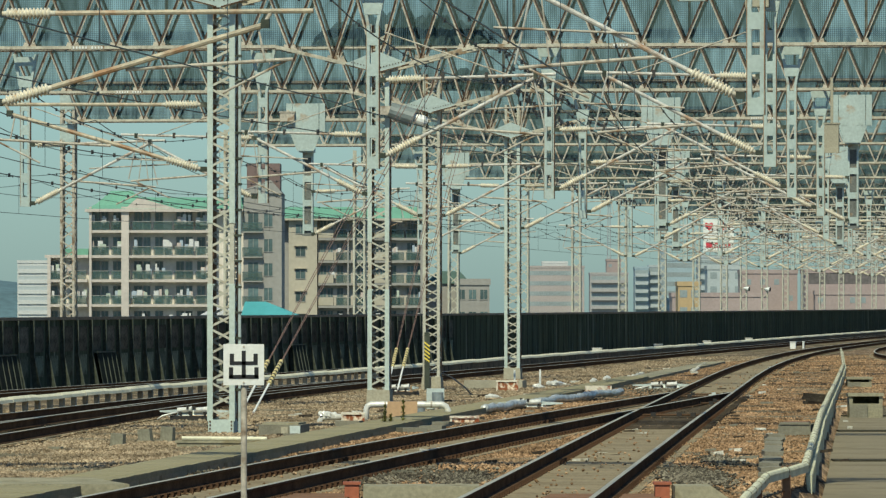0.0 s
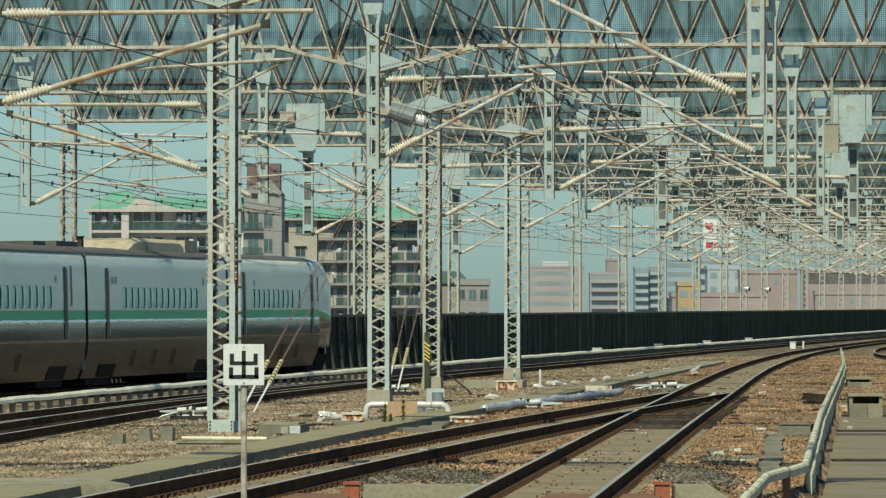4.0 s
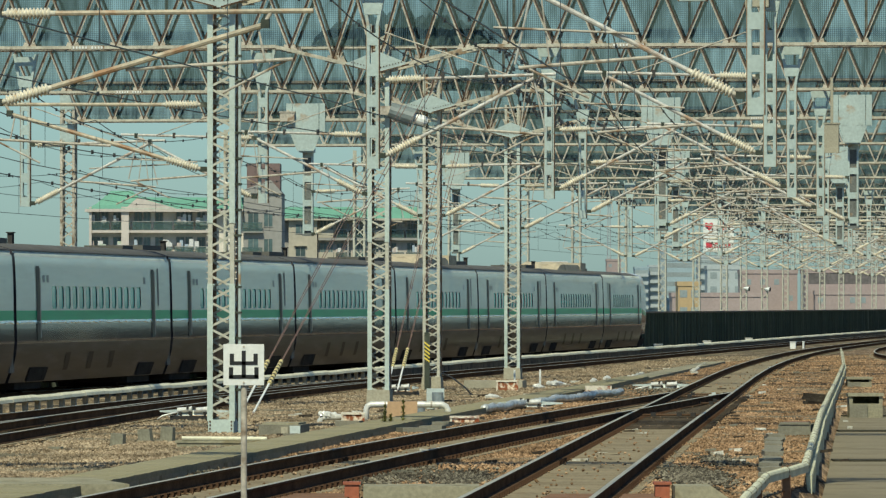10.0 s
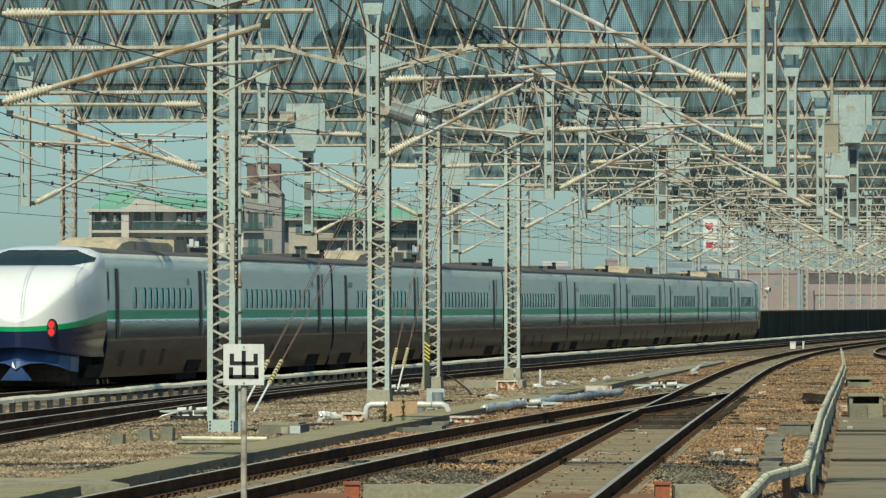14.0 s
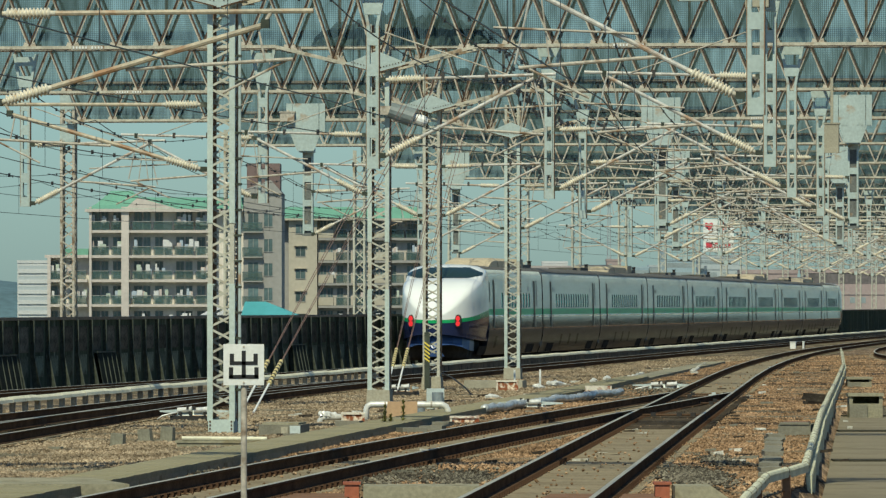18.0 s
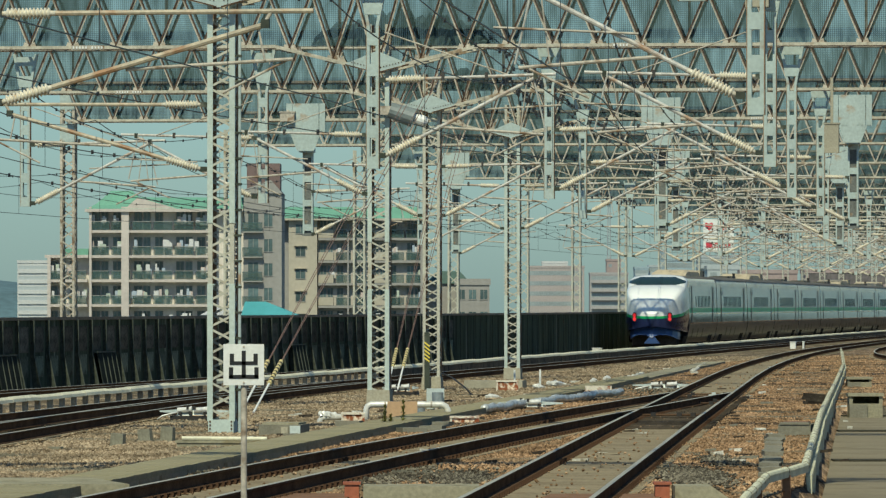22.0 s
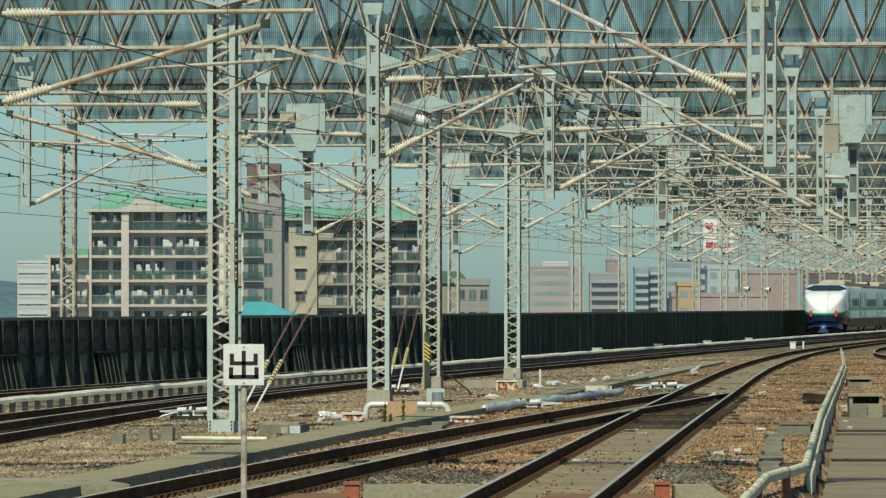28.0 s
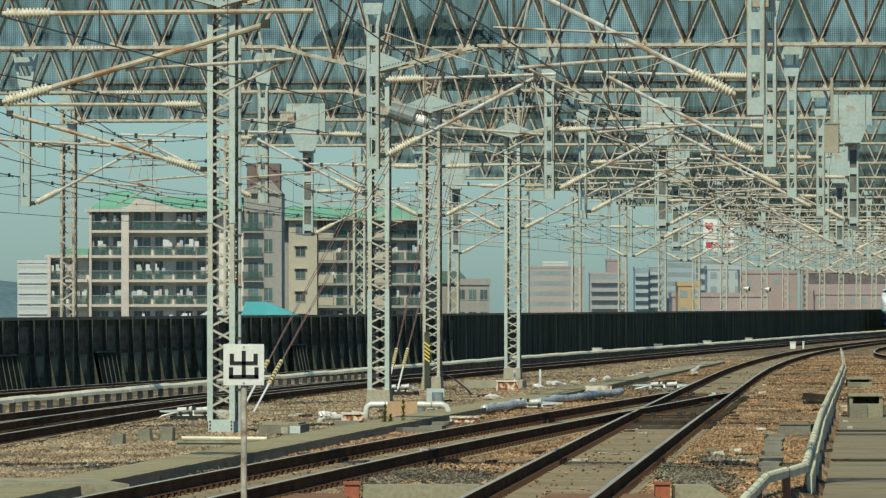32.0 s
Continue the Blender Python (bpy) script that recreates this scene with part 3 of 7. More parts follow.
GUSSET = gusset_mesh().data("gusset", [PLATE, RUSTSHADE])


def ladder_post(top, bottom, w=0.175):
    """A hanging post of two channels joined by batten plates, with a tapered head."""
    m = Mesh()
    for s in (-1, 1):
        m.box(s * w / 2 - 0.03, s * w / 2 + 0.03, -0.08, 0.08, bottom, top - 1.0)
        e = s * (w / 2 + 0.036)
        m.box(e - 0.006, e + 0.006, -0.088, 0.08, bottom, top - 1.0, 1)
        m.prism([(s * w / 2 - 0.03, -0.08, top - 1.0), (s * w / 2 + 0.03, -0.08, top - 1.0), (s * w / 2 + 0.03, 0.08, top - 1.0), (s * w / 2 - 0.03, 0.08, top - 1.0)],
                [(s * 0.28 - 0.035, -0.08, top + 0.05), (s * 0.28 + 0.035, -0.08, top + 0.05), (s * 0.28 + 0.035, 0.08, top + 0.05), (s * 0.28 - 0.035, 0.08, top + 0.05)])
    z = bottom
    while z < top - 1.1:
        m.box(-w / 2, w / 2, -0.085, 0.085, z, z + 0.24)
        z += 0.60
    m.box(-0.15, 0.15, -0.086, 0.086, top - 0.78, top - 0.50)
    m.box(-0.22, 0.22, -0.087, 0.087, top - 0.24, top - 0.02)
    return m


POST = ladder_post(8.66, 4.88).data("hanging_post", [PLATE, BROWNLEG])


def plate_post(top, bottom, w=0.30):
    """A hanging post with a wide closed plate head."""
    m = Mesh()
    for s in (-1, 1):
        m.box(s * w / 2 - 0.03, s * w / 2 + 0.03, -0.10, 0.10, bottom, top - 0.75)
    # Web coloured dark to stand in for shade between the flanges.
    m.box(-w / 2, w / 2, -0.02, 0.06, bottom + 0.05, top - 0.75, 1)
    m.box(-w * 0.62, w * 0.62, -0.14, 0.14, bottom - 0.03, bottom + 0.05, 1)
    for k in range(4):
        z = bottom + 0.15 + 0.85 * k
        m.box(-w / 2, w / 2, -0.085, -0.02, z, z + 0.22)
    f0 = -0.60
    m.prism([(-0.24, f0, top - 0.80), (0.24, f0, top - 0.80), (0.24, f0 + 0.05, top - 0.80), (-0.24, f0 + 0.05, top - 0.80)],
            [(-0.46, f0, top - 0.22), (0.46, f0, top - 0.22), (0.46, f0 + 0.05, top - 0.22), (-0.46, f0 + 0.05, top - 0.22)])
    m.box(-0.46, 0.46, f0, f0 + 0.05, top - 0.22, top + 0.85)
    m.box(-0.24, 0.24, f0 + 0.05, 0.10, top - 0.85, top - 0.70)
    for s in (-1, 1):
        m.box(min(s * 0.48, s * 0.68), max(s * 0.48, s * 0.68), f0 + 0.02, f0 + 0.07, top - 0.22, top + 0.85)
        m.beam((s * 0.27, f0 - 0.01, top - 0.80), (s * 0.50, f0 - 0.01, top - 0.22), 0.05, 0.05)
        for x in (0.20, 0.34, 0.54, 0.62):
            m.box(s * x - 0.02, s * x + 0.02, f0 - 0.02, f0, top - 0.19, top - 0.09)
    return m


PLATEPOST = plate_post(8.60, 4.88).data("hanging_post", [PLATE, mat("dark_shaded_post_web", (0.15, 0.16, 0.15), 0.7, 0.0, 0.3, 2, 14, 0.1, (0.26, 0.20, 0.14), 0.58, spec=0.1)])


def insulator_mesh(length=0.78, r=0.085):
    """A ribbed porcelain rod along +x."""
    m = Mesh()
    prof = [(0, 0.04), (0.06, 0.04)]
    n = 12
    for i in range(n):
        x = 0.07 + (length - 0.14) * i / n
        d = (length - 0.14) / n
        prof += [(x, 0.045), (x + d * 0.35, r), (x + d * 0.55, r), (x + d * 0.9, 0.045)]
    prof += [(length - 0.06, 0.04), (length, 0.04)]
    c = [(math.cos(6.28318 * i / 10), math.sin(6.28318 * i / 10)) for i in range(10)]
    m.sweep([[(x, a * q, b * q) for a, b in c] for x, q in prof], close=True)
    return m


INSULATOR = insulator_mesh().data("insulator", CERAMIC, True)


def aim(p, q):
    """Pose with local +x from p to q."""
    d = (Vector(q) - Vector(p)).normalized()
    return Matrix.Translation(p) @ d.to_track_quat("X", "Z").to_matrix().to_4x4()


def tube_mesh(p, q, r=0.035, n=8):
    m = Mesh()
    m.tube(p, q, r, n)
    return m


def cantilever(name="bracket_arm"):
    """Hinged bracket that holds the contact line. Local: from the post at x = 0 towards +x, z from rail top."""
    root = new(name)
    tagged(root, "hinged pipe bracket with cream ribbed insulators holding the overhead line", "bracket arm", "overhead line brackets")
    a, b = (0.12, 0, 6.62), (3.45, 0, 6.72)
    part("insulator", INSULATOR, None, root, "cream ribbed porcelain insulator", at=aim(a, b))
    part("top_pipe", tube_mesh((0.88, 0, 6.643), b, 0.031), RUSTY, root)
    c, d = (0.12, 0, 5.15), (3.1, 0, 6.68)
    part("insulator", INSULATOR, None, root, "cream ribbed porcelain insulator", at=aim(c, d))
    k = Vector(c).lerp(Vector(d), 0.23)
    part("diagonal_pipe", tube_mesh(tuple(k), d, 0.036), RUSTY, root)
    e = Vector(c).lerp(Vector(d), 0.36)
    part("steady_pipe", tube_mesh(tuple(e), (3.2, 0, 5.55), 0.026), STEEL, root)
    s = Mesh()
    s.tube((3.05, 0.02, 5.53), (2.2, 0.02, 5.12), 0.018)
    s.tube((2.9, 0.0, 6.7), (2.75, 0, 5.55), 0.012, 6)
    part("steady_arm", s, STEEL, root)
    part("stay_rod", tube_mesh((0.1, 0.03, 7.55), (2.55, 0.03, 6.70), 0.014, 6), STEEL, root)
    part("pull_off_pipe", tube_mesh((1.5, 0.06, 6.02), (3.55, 0.06, 6.12), 0.018, 6), STEEL, root)
    part("drop_bracket", tube_mesh((3.0, 0.03, 6.70), (3.25, 0.03, 5.60), 0.018, 6), PALESTEEL, root)
    for x in (1.25, 2.1):
        post_ = Mesh()
        post_.box(x - 0.03, x + 0.03, -0.05, 0.05, 6.62, 6.76)
        part("wire_clip", post_, UNDER_, root)
    for x0, x1, w, z0, z1 in ((3.02, 3.10, 0.05, 6.63, 6.75), (0.0, 0.13, 0.05, 6.57, 6.67), (0.0, 0.13, 0.05, 5.10, 5.20)):
        cl = Mesh()
        cl.box(x0, x1, -w, w, z0, z1)
        part("clamp", cl, RIBMAT, root)
    return root


def long_arm():
    """The longer bracket of the nearest portals, with a flatter diagonal."""
    root = new("bracket_arm")
    tagged(root, "long hinged pipe bracket with cream ribbed insulators and rusty pipes", "bracket arm", "overhead line brackets")
    a, b = (0.12, 0, 6.58), (4.6, 0, 6.60)
    part("insulator", INSULATOR, None, root, "cream ribbed porcelain insulator", at=aim(a, b))
    part("top_pipe", tube_mesh((0.88, 0, 6.583), b, 0.036), RUSTPIPE, root)
    c, d = (0.12, 0, 5.32), (3.95, 0, 6.42)
    part("insulator", INSULATOR, None, root, "cream ribbed porcelain insulator", at=aim(c, d))
    k = Vector(c).lerp(Vector(d), 0.19)
    part("diagonal_pipe", tube_mesh(tuple(k), d, 0.042), RUSTPIPE, root)
    part("steady_pipe", tube_mesh((1.9, 0.05, 5.78), (4.3, 0.05, 5.92), 0.026), STEEL, root)
    part("hanger", tube_mesh((3.8, 0.02, 6.40), (3.9, 0.02, 5.90), 0.016), STEEL, root)
    part("link", tube_mesh((3.9, 0, 6.42), (4.0, 0, 6.60), 0.03), STEEL, root)
    part("steady_arm", tube_mesh((4.2, 0.08, 5.90), (3.3, 0.08, 5.45), 0.018), STEEL, root)
    for x0, x1, w, z0, z1 in ((3.85, 3.97, 0.05, 6.36, 6.48), (0.0, 0.13, 0.05, 6.53, 6.63), (0.0, 0.13, 0.05, 5.27, 5.37)):
        cl = Mesh()
        cl.box(x0, x1, -w, w, z0, z1)
        part("clamp", cl, RIBMAT, root)
    return root


UNDER_ = mat("grimy_clip", (0.05, 0.045, 0.04), 0.7, 0.0, 0.2, 3, 15, 0.0)
PALESTEEL = mat("bright_galvanised_tube", (0.46, 0.45, 0.40), 0.5, 0.1, 0.2, 2, 16, 0.05)
ARM = cantilever()
LONG = long_arm()
LONG_USED = [False]
ARM_USED = [False]


def arm_at(u, lat, side, z=0.0, y=0.15, long_=False):
    m = frame_at(u, lat, 0) @ Matrix.Translation((0.14 * side, -y, z))
    if side < 0:
        m = m @ Matrix.Rotation(math.pi, 4, "Z")
    if long_:
        if LONG_USED[0]:
            return copy_thing(LONG, m)
        LONG.matrix_basis = m
        LONG_USED[0] = True
        return LONG
    if ARM_USED[0]:
        return copy_thing(ARM, m)
    ARM.matrix_basis = m
    ARM_USED[0] = True
    return ARM


def portal(u, right, masts, posts, far):
    """A portal across all tracks: outer mast behind the wall, masts between the tracks, a right mast, the cross truss and hanging posts."""
    root = thing("overhead_portal", frame_at(u, 0, -level(0)), "grey lattice steel portal carrying the overhead line across the tracks", "portal", "overhead line portals")
    left = -6.38 if u == 50 else -6.6
    lattice_parts("outer_mast", root, pose(left, 0, 0), OUTER if u < 80 else FAROUTER)
    lattice_parts("right_mast", root, pose(right, 0, 0), OUTER if u < 80 else FAROUTER)
    if u == 50:
        for z0, z1 in ((7.92, 8.56), (9.06, 9.60)):
            hp = Mesh()
            hp.box(-0.26, 0.26, -0.29, -0.272, z0, z1)
            for k in range(8):
                hp.box(-0.24 + 0.065 * k, -0.215 + 0.065 * k, -0.30, -0.29, z0 + 0.03, z0 + 0.055)
            part("head_plate", hp, PLATE, root, "pale plate closing the mast head", at=pose(left, 0, 0))
    for l in masts:
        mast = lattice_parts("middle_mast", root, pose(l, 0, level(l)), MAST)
        for sx in (-1, 1) if u != 19.6 else ():
            part("leg_sleeve", SLEEVE[(sx, -1)], None, mast, "pale aqua painted leg sleeve")
            part("leg_sleeve", UPPER[(sx, -1)], None, mast, "pale aqua painted leg sleeve")
            for k in range(9):
                part("step_bolt", STEP, None, mast, at=pose(sx * 0.27, -0.2, 2.78 + 0.12 * k))
        if u == -51:
            c_ = Mesh()
            c_.tube((0.36, -0.22, -0.3), (0.36, -0.22, 8.2), 0.03, 8)
            conduit = part("conduit", c_, PLATE, mast, "pale cable conduit")
            for k in range(14):
                c_ = Mesh()
                c_.box(0.25, 0.40, -0.26, -0.18, 0.6 + 0.5 * k, 0.64 + 0.5 * k)
                part("clamp", c_, RIBMAT, conduit)
        f = Mesh()
        if u == -51:
            f.box(-0.25, 0.25, -0.29, 0.27, -0.55, 0.03)
            foot = part("base_sleeve", f, SLEEVEM, mast, "pale aqua steel base sleeve with bolt rows")
            for sx in (-0.21, 0.21):
                for k in range(5):
                    q = Mesh()
                    q.box(sx - 0.015, sx + 0.015, -0.305, -0.29, -0.30 + 0.07 * k, -0.27 + 0.07 * k)
                    part("bolt", q, RUSTSHADE, foot)
            continue
        f.box(-0.27, 0.27, -0.27, 0.27, -0.55, -0.24)
        f.prism([(-0.30, -0.30, -0.24), (0.30, -0.30, -0.24), (0.30, 0.30, -0.24), (-0.30, 0.30, -0.24)], [(-0.285, -0.29, 0.17), (0.285, -0.29, 0.17), (0.285, 0.29, 0.17), (-0.285, 0.29, 0.17)])
        part("footing", f, PALECON, mast, "pale concrete footing")
    span = right - left
    d = chord_data(span)
    HALF, DROP = 2.55, 0.62
    for y in (-TRUSS_W / 2, TRUSS_W / 2):
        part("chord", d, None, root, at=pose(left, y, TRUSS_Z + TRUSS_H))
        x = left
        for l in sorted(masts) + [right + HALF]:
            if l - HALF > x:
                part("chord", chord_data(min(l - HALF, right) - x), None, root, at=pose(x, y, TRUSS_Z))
            x = l + HALF
    bays = int(span / BAY)
    if far:
        m = Mesh()
        for i in range(bays):
            for y in (-TRUSS_W / 2, TRUSS_W / 2):
                for a, b, za, zb in ((0, BAY / 2, 1, 0), (BAY / 2, BAY, 0, 1)):
                    m.beam((i * BAY + a, y, za * TRUSS_H), (i * BAY + b, y, zb * TRUSS_H), 0.06, 0.065, up=(0, 1, 0))
        tagged(part("zigzag", m, STEEL, root, at=pose(left, 0, TRUSS_Z)), kind="stuff")
    else:
        for i in range(bays):
            xb = left + (i + 0.5) * BAY
            dip = max([0.0] + [DROP * (1 - abs(xb - l) / HALF) for l in masts])
            for b in ([m.data("diagonal", [STEEL, RUSTSHADE]) for m in truss_bay(dip)] if dip > 0.02 else BAY_DATA):
                part("diagonal", b, None, root, at=pose(left + i * BAY, 0, TRUSS_Z))
            if i % 4 == 1:
                v = Mesh()
                v.angle((xb, TRUSS_W / 2, -dip), (xb, TRUSS_W / 2, TRUSS_H), 0.07, 1, -1, 0.012)
                part("vertical", v, STEEL, root, at=pose(0, 0, TRUSS_Z))
    for l in masts:
        part("gusset", GUSSET, None, root, "pale grey gusset plate with bolts", at=pose(l, -TRUSS_W / 2 - 0.08, TRUSS_Z - 0.64))
        for y in (-TRUSS_W / 2, TRUSS_W / 2):
            for s in (-1, 1):
                h = Mesh()
                h.beam((s * HALF, 0, 0.0), (s * 0.02, 0, -DROP), 0.085, 0.12, up=(0, 1, 0))
                part("haunch", h, CHORDM, root, at=pose(l, y, TRUSS_Z))
    n = Mesh()
    n.v += [(left, 0, 0.02), (right, 0, 0.02), (right, 0, TRUSS_H), (left, 0, TRUSS_H)]
    n.face((0, 1, 2, 3))
    part("netting", n, NET, root, "dark teal bird netting stretched in the truss", at=pose(0, TRUSS_W / 2 - 0.1, TRUSS_Z))
    for l in posts:
        part("hanging_post", PLATEPOST if u in (50, 122) else POST, None, root, "pale grey hanging post with cut-outs", at=pose(l, 0, level(l)))
    return root


PORTALS = [-121, -86, -51, -14.6, 19.6, 50, 86, 122, 156, 188, 217, 247, 277, 306, 332, 352, 375, 400, 425, 450, 480, 510, 540, 570]


def plat(u):
    return along(TRACKS["platform"], u)


def lat_of(u, x):
    return (x - spot(u, 0).x) / math.cos(heading(u))


MIDDLE = {-51: [lat_of(-51, -4.29)], -14.6: [lat_of(-14.6, -1.58)], 19.6: [lat_of(19.6, -0.32)], 50: [lat_of(50, 2.43)]}
HANG = {-86: [(-6.52, 1), (4.40, -1)], -51: [(-1.36, 1), (6.32, -1)], -14.6: [(-10.5, 1), (-4.5, -1), (2.65, 1), (8.65, -1)], 19.6: [(11.3, -1), (4.2, 1)], 50: [(-4.7, 1), (7.6, 1), (14.15, -1)],
        86: [(15.3, -1), (-0.9, 1), (8.6, 1)], 122: [(0.6, 1), (10.6, 1), (18.0, -1)]}
for u in PORTALS:
    if u in HANG:
        posts = [(lat_of(u, x), s) for x, s in HANG[u]]
    elif u > 0:
        posts = [(2.4, 1), (2.4, -1), (along(TRACKS["second"], u) + 2.3, 1), (plat(u) + 2.3, -1), (plat(u) + 2.3, 1), (plat(u) + 6.8, -1)]
    else:
        posts = [(plat(u) + 2.3, -1)]
    portal(u, 40.0, MIDDLE.get(u, []), sorted(set(l for l, s in posts)), u > 60 or u < -60)
    for l, s in posts:
        arm_at(u, l, s, level(l) - (0.17 if u == -86 and s > 0 else 0.0), long_=(u == -86 and s > 0))
    for l in MIDDLE.get(u, []):
        if u not in (-14.6, -51):
            arm_at(u, l + 0.15, 1, level(l) + (-0.35 if u == -51 else 0.0))
        arm_at(u, l - 0.15, -1, level(l) + (-0.35 if u == -51 else 0.0), long_=(u == -51))


# ---- overhead wires ----
def wires():
    root = thing("overhead_wires", Matrix(), "dark contact and messenger wires with droppers over the tracks", "wires", kind="stuff")
    for key, nodes in TRACKS.items():
        if key == "crossover":
            continue
        m = Mesh()
        for a, b in zip(PORTALS[:-1], PORTALS[1:]):
            if b < nodes[0][0] or a > nodes[-1][0]:
                continue
            st = 0.22 if PORTALS.index(a) % 2 else -0.22
            n = 10
            pts = []
            for i in range(n + 1):
                t = i / n
                u = a + (b - a) * t
                l = along(nodes, u)
                sag = 4 * t * (1 - t)
                pts.append((spot(u, l + st * (1 - 2 * t), 5.1), spot(u, l + st * (1 - 2 * t), 6.55 - 0.45 * sag)))
            for i in range(n):
                m.tube(pts[i][0], pts[i + 1][0], 0.010, 4)
                m.tube(pts[i][1], pts[i + 1][1], 0.011, 4)
                if i % 3 == 1:
                    m.tube(pts[i][0], pts[i][1], 0.006, 3)
                q = pts[i][1].lerp(pts[i + 1][1], random.random())
                m.tube(q - Vector((0, 0, 0.035)), q + Vector((0, 0, 0.025)), 0.02, 5)
                if key in ("outer", "second"):
                    hi, lo = Vector((-1.2, 0, -0.35)), Vector((1.4, 0, -0.62))
                    for off in (hi, lo):
                        m.tube(pts[i][1] + off, pts[i + 1][1] + off, 0.009, 4)
                        if i % 2:
                            q = pts[i][1] + off
                            m.tube(q - Vector((0, 0, 0.03)), q + Vector((0, 0, 0.03)), 0.022, 5)
        part("wire_run", m, WIRE, root)


wires()
# ---- the train ----
# Lengthwise streaks of second tone stand in for wavy ground reflections.
NAVY = mat("navy_gloss_paint", (0.020, 0.026, 0.050), 0.10, 0.0, 0.3, 0.7, 1.6, 0.04, (0.045, 0.042, 0.05), 0.58, streak="y", spec=0.5)
NOSENAVY = mat("deep_navy_nose_paint", (0.016, 0.024, 0.070), 0.12, 0.0, 0.15, 0.7, 2, 0.0, spec=0.5)
# Streaks again painted as reflections, besides the bump.
SKIRT = mat("dark_glossy_skirt", (0.036, 0.035, 0.041), 0.28, 0.0, 0.4, 0.7, 1.1, 0.5, (0.060, 0.058, 0.064), 0.54, streak="y", spec=0.06)
# Coach white split from the nose white, tinted for the side's shade.
COACHW = mat("shade_tinted_coach_white", (0.80, 0.94, 0.78), 0.24, 0.0, 0.05, 0.5, 1.2, 0.008, (0.75, 0.88, 0.73), 0.6, streak="y", spec=0.5)
DUSTYW = mat("dusty_white_cantrail", (0.60, 0.66, 0.58), 0.6, 0.0, 0.12, 0.5, 3, 0.02, (0.45, 0.47, 0.40), 0.58, streak="y", spec=0.1)
CREAM = mat("white_gloss_paint", (0.78, 0.80, 0.77), 0.14, 0.0, 0.04, 0.5, 1.5, 0.004, spec=0.5)
GREEN = mat("green_gloss_paint", (0.02, 0.36, 0.12), 0.2, 0.0, 0.08, 1, 2, 0.0, spec=0.4)
COACHGREEN = mat("faded_green_stripe", (0.008, 0.56, 0.24), 0.3, 0.0, 0.1, 1, 1.6, 0.01, streak="y", spec=0.12)
ROOFGREY = mat("dusty_roof_grey", (0.10, 0.095, 0.08), 0.8, 0.0, 0.2, 0.8, 8, 0.2)
BEIGE = mat("beige_roof_box", (0.50, 0.42, 0.28), 0.7, 0.0, 0.2, 0.9, 8, 0.15, (0.25, 0.2, 0.13), 0.62)
UNDER = mat("black_underframe", (0.055, 0.052, 0.048), 0.9, 0.0, 0.3, 2, 9, 0.2, spec=0.0)
# Bright teal base paints the reflection in the glass.
WINDOW = mat("teal_reflection_window", (0.11, 0.54, 0.45), 0.08, 0.0, 0.1, 2, 9, 0.0, spec=0.4)
DOORMAT = mat("door_gap_black", (0.03, 0.036, 0.036), 0.35, 0.0, 0.1, 2, 9, 0.0, spec=0.06)
GANGM = mat("grey_bellows", (0.19, 0.185, 0.165), 0.8, 0.0, 0.2, 2, 9, 0.0, spec=0.1)
LAMP = bpy.data.materials.new("red_tail_lamp")
LAMP.use_nodes = True
LAMP.node_tree.nodes["Principled BSDF"].inputs["Base Color"].default_value = (0.45, 0.01, 0.012, 1)
LAMP.node_tree.nodes["Principled BSDF"].inputs["Emission Color"].default_value = (1.0, 0.03, 0.04, 1)
LAMP.node_tree.nodes["Principled BSDF"].inputs["Emission Strength"].default_value = 0.55
SCREEN = mat("dark_windscreen_glass", (0.02, 0.04, 0.04), 0.06, 0.0, 0.1, 2, 9, 0.0, spec=0.5)
PLOUGH = mat("blue_plough_paint", (0.035, 0.075, 0.20), 0.3, 0.0, 0.15, 2, 2, 0.01, spec=0.5)

# body section: (z above rail, half width), with paint slots between: 0 white, 1 green, 2 navy, 3 roof
NOSE_SECTION = [(0.32, 1.44), (0.7, 1.58), (1.1, 1.66), (1.5, 1.69), (1.94, 1.69), (2.0, 1.692), (2.27, 1.685), (2.7, 1.68), (3.1, 1.665), (3.5, 1.65), (3.8, 1.625), (3.99, 1.53), (4.13, 1.1), (4.20, 0.5), (4.22, 0.0)]
SECTION = [(0.32, 1.44), (0.7, 1.58), (1.1, 1.672), (1.40, 1.704), (1.48, 1.7055), (1.94, 1.690), (2.0, 1.688), (2.31, 1.6825), (2.7, 1.678), (3.1, 1.665), (3.5, 1.65), (3.8, 1.625), (3.99, 1.53), (4.13, 1.1), (4.20, 0.5), (4.22, 0.0)]


def ring_points(sec, y):
    right = [(w, y, z) for z, w in sec]
    left = [(-w, y, z) for z, w in sec[-2::-1]]
    return right + left


WIN_Z0, WIN_Z1, WIN_HALF, WIN_DEEP = 2.36, 3.0, 0.37, 0.024
SIDE = [(z, w) for z, w in SECTION if z <= 2.31] + [(WIN_Z0, 1.682), (2.7, 1.678), (WIN_Z1, 1.669)] + [(z, w) for z, w in SECTION if z > 3.05]
SIDE_PAINT = [4, 4, 4, 2, 2, 0, 1, 0, 0, 0, 0, 0, 0, 6, 3, 3, 3]


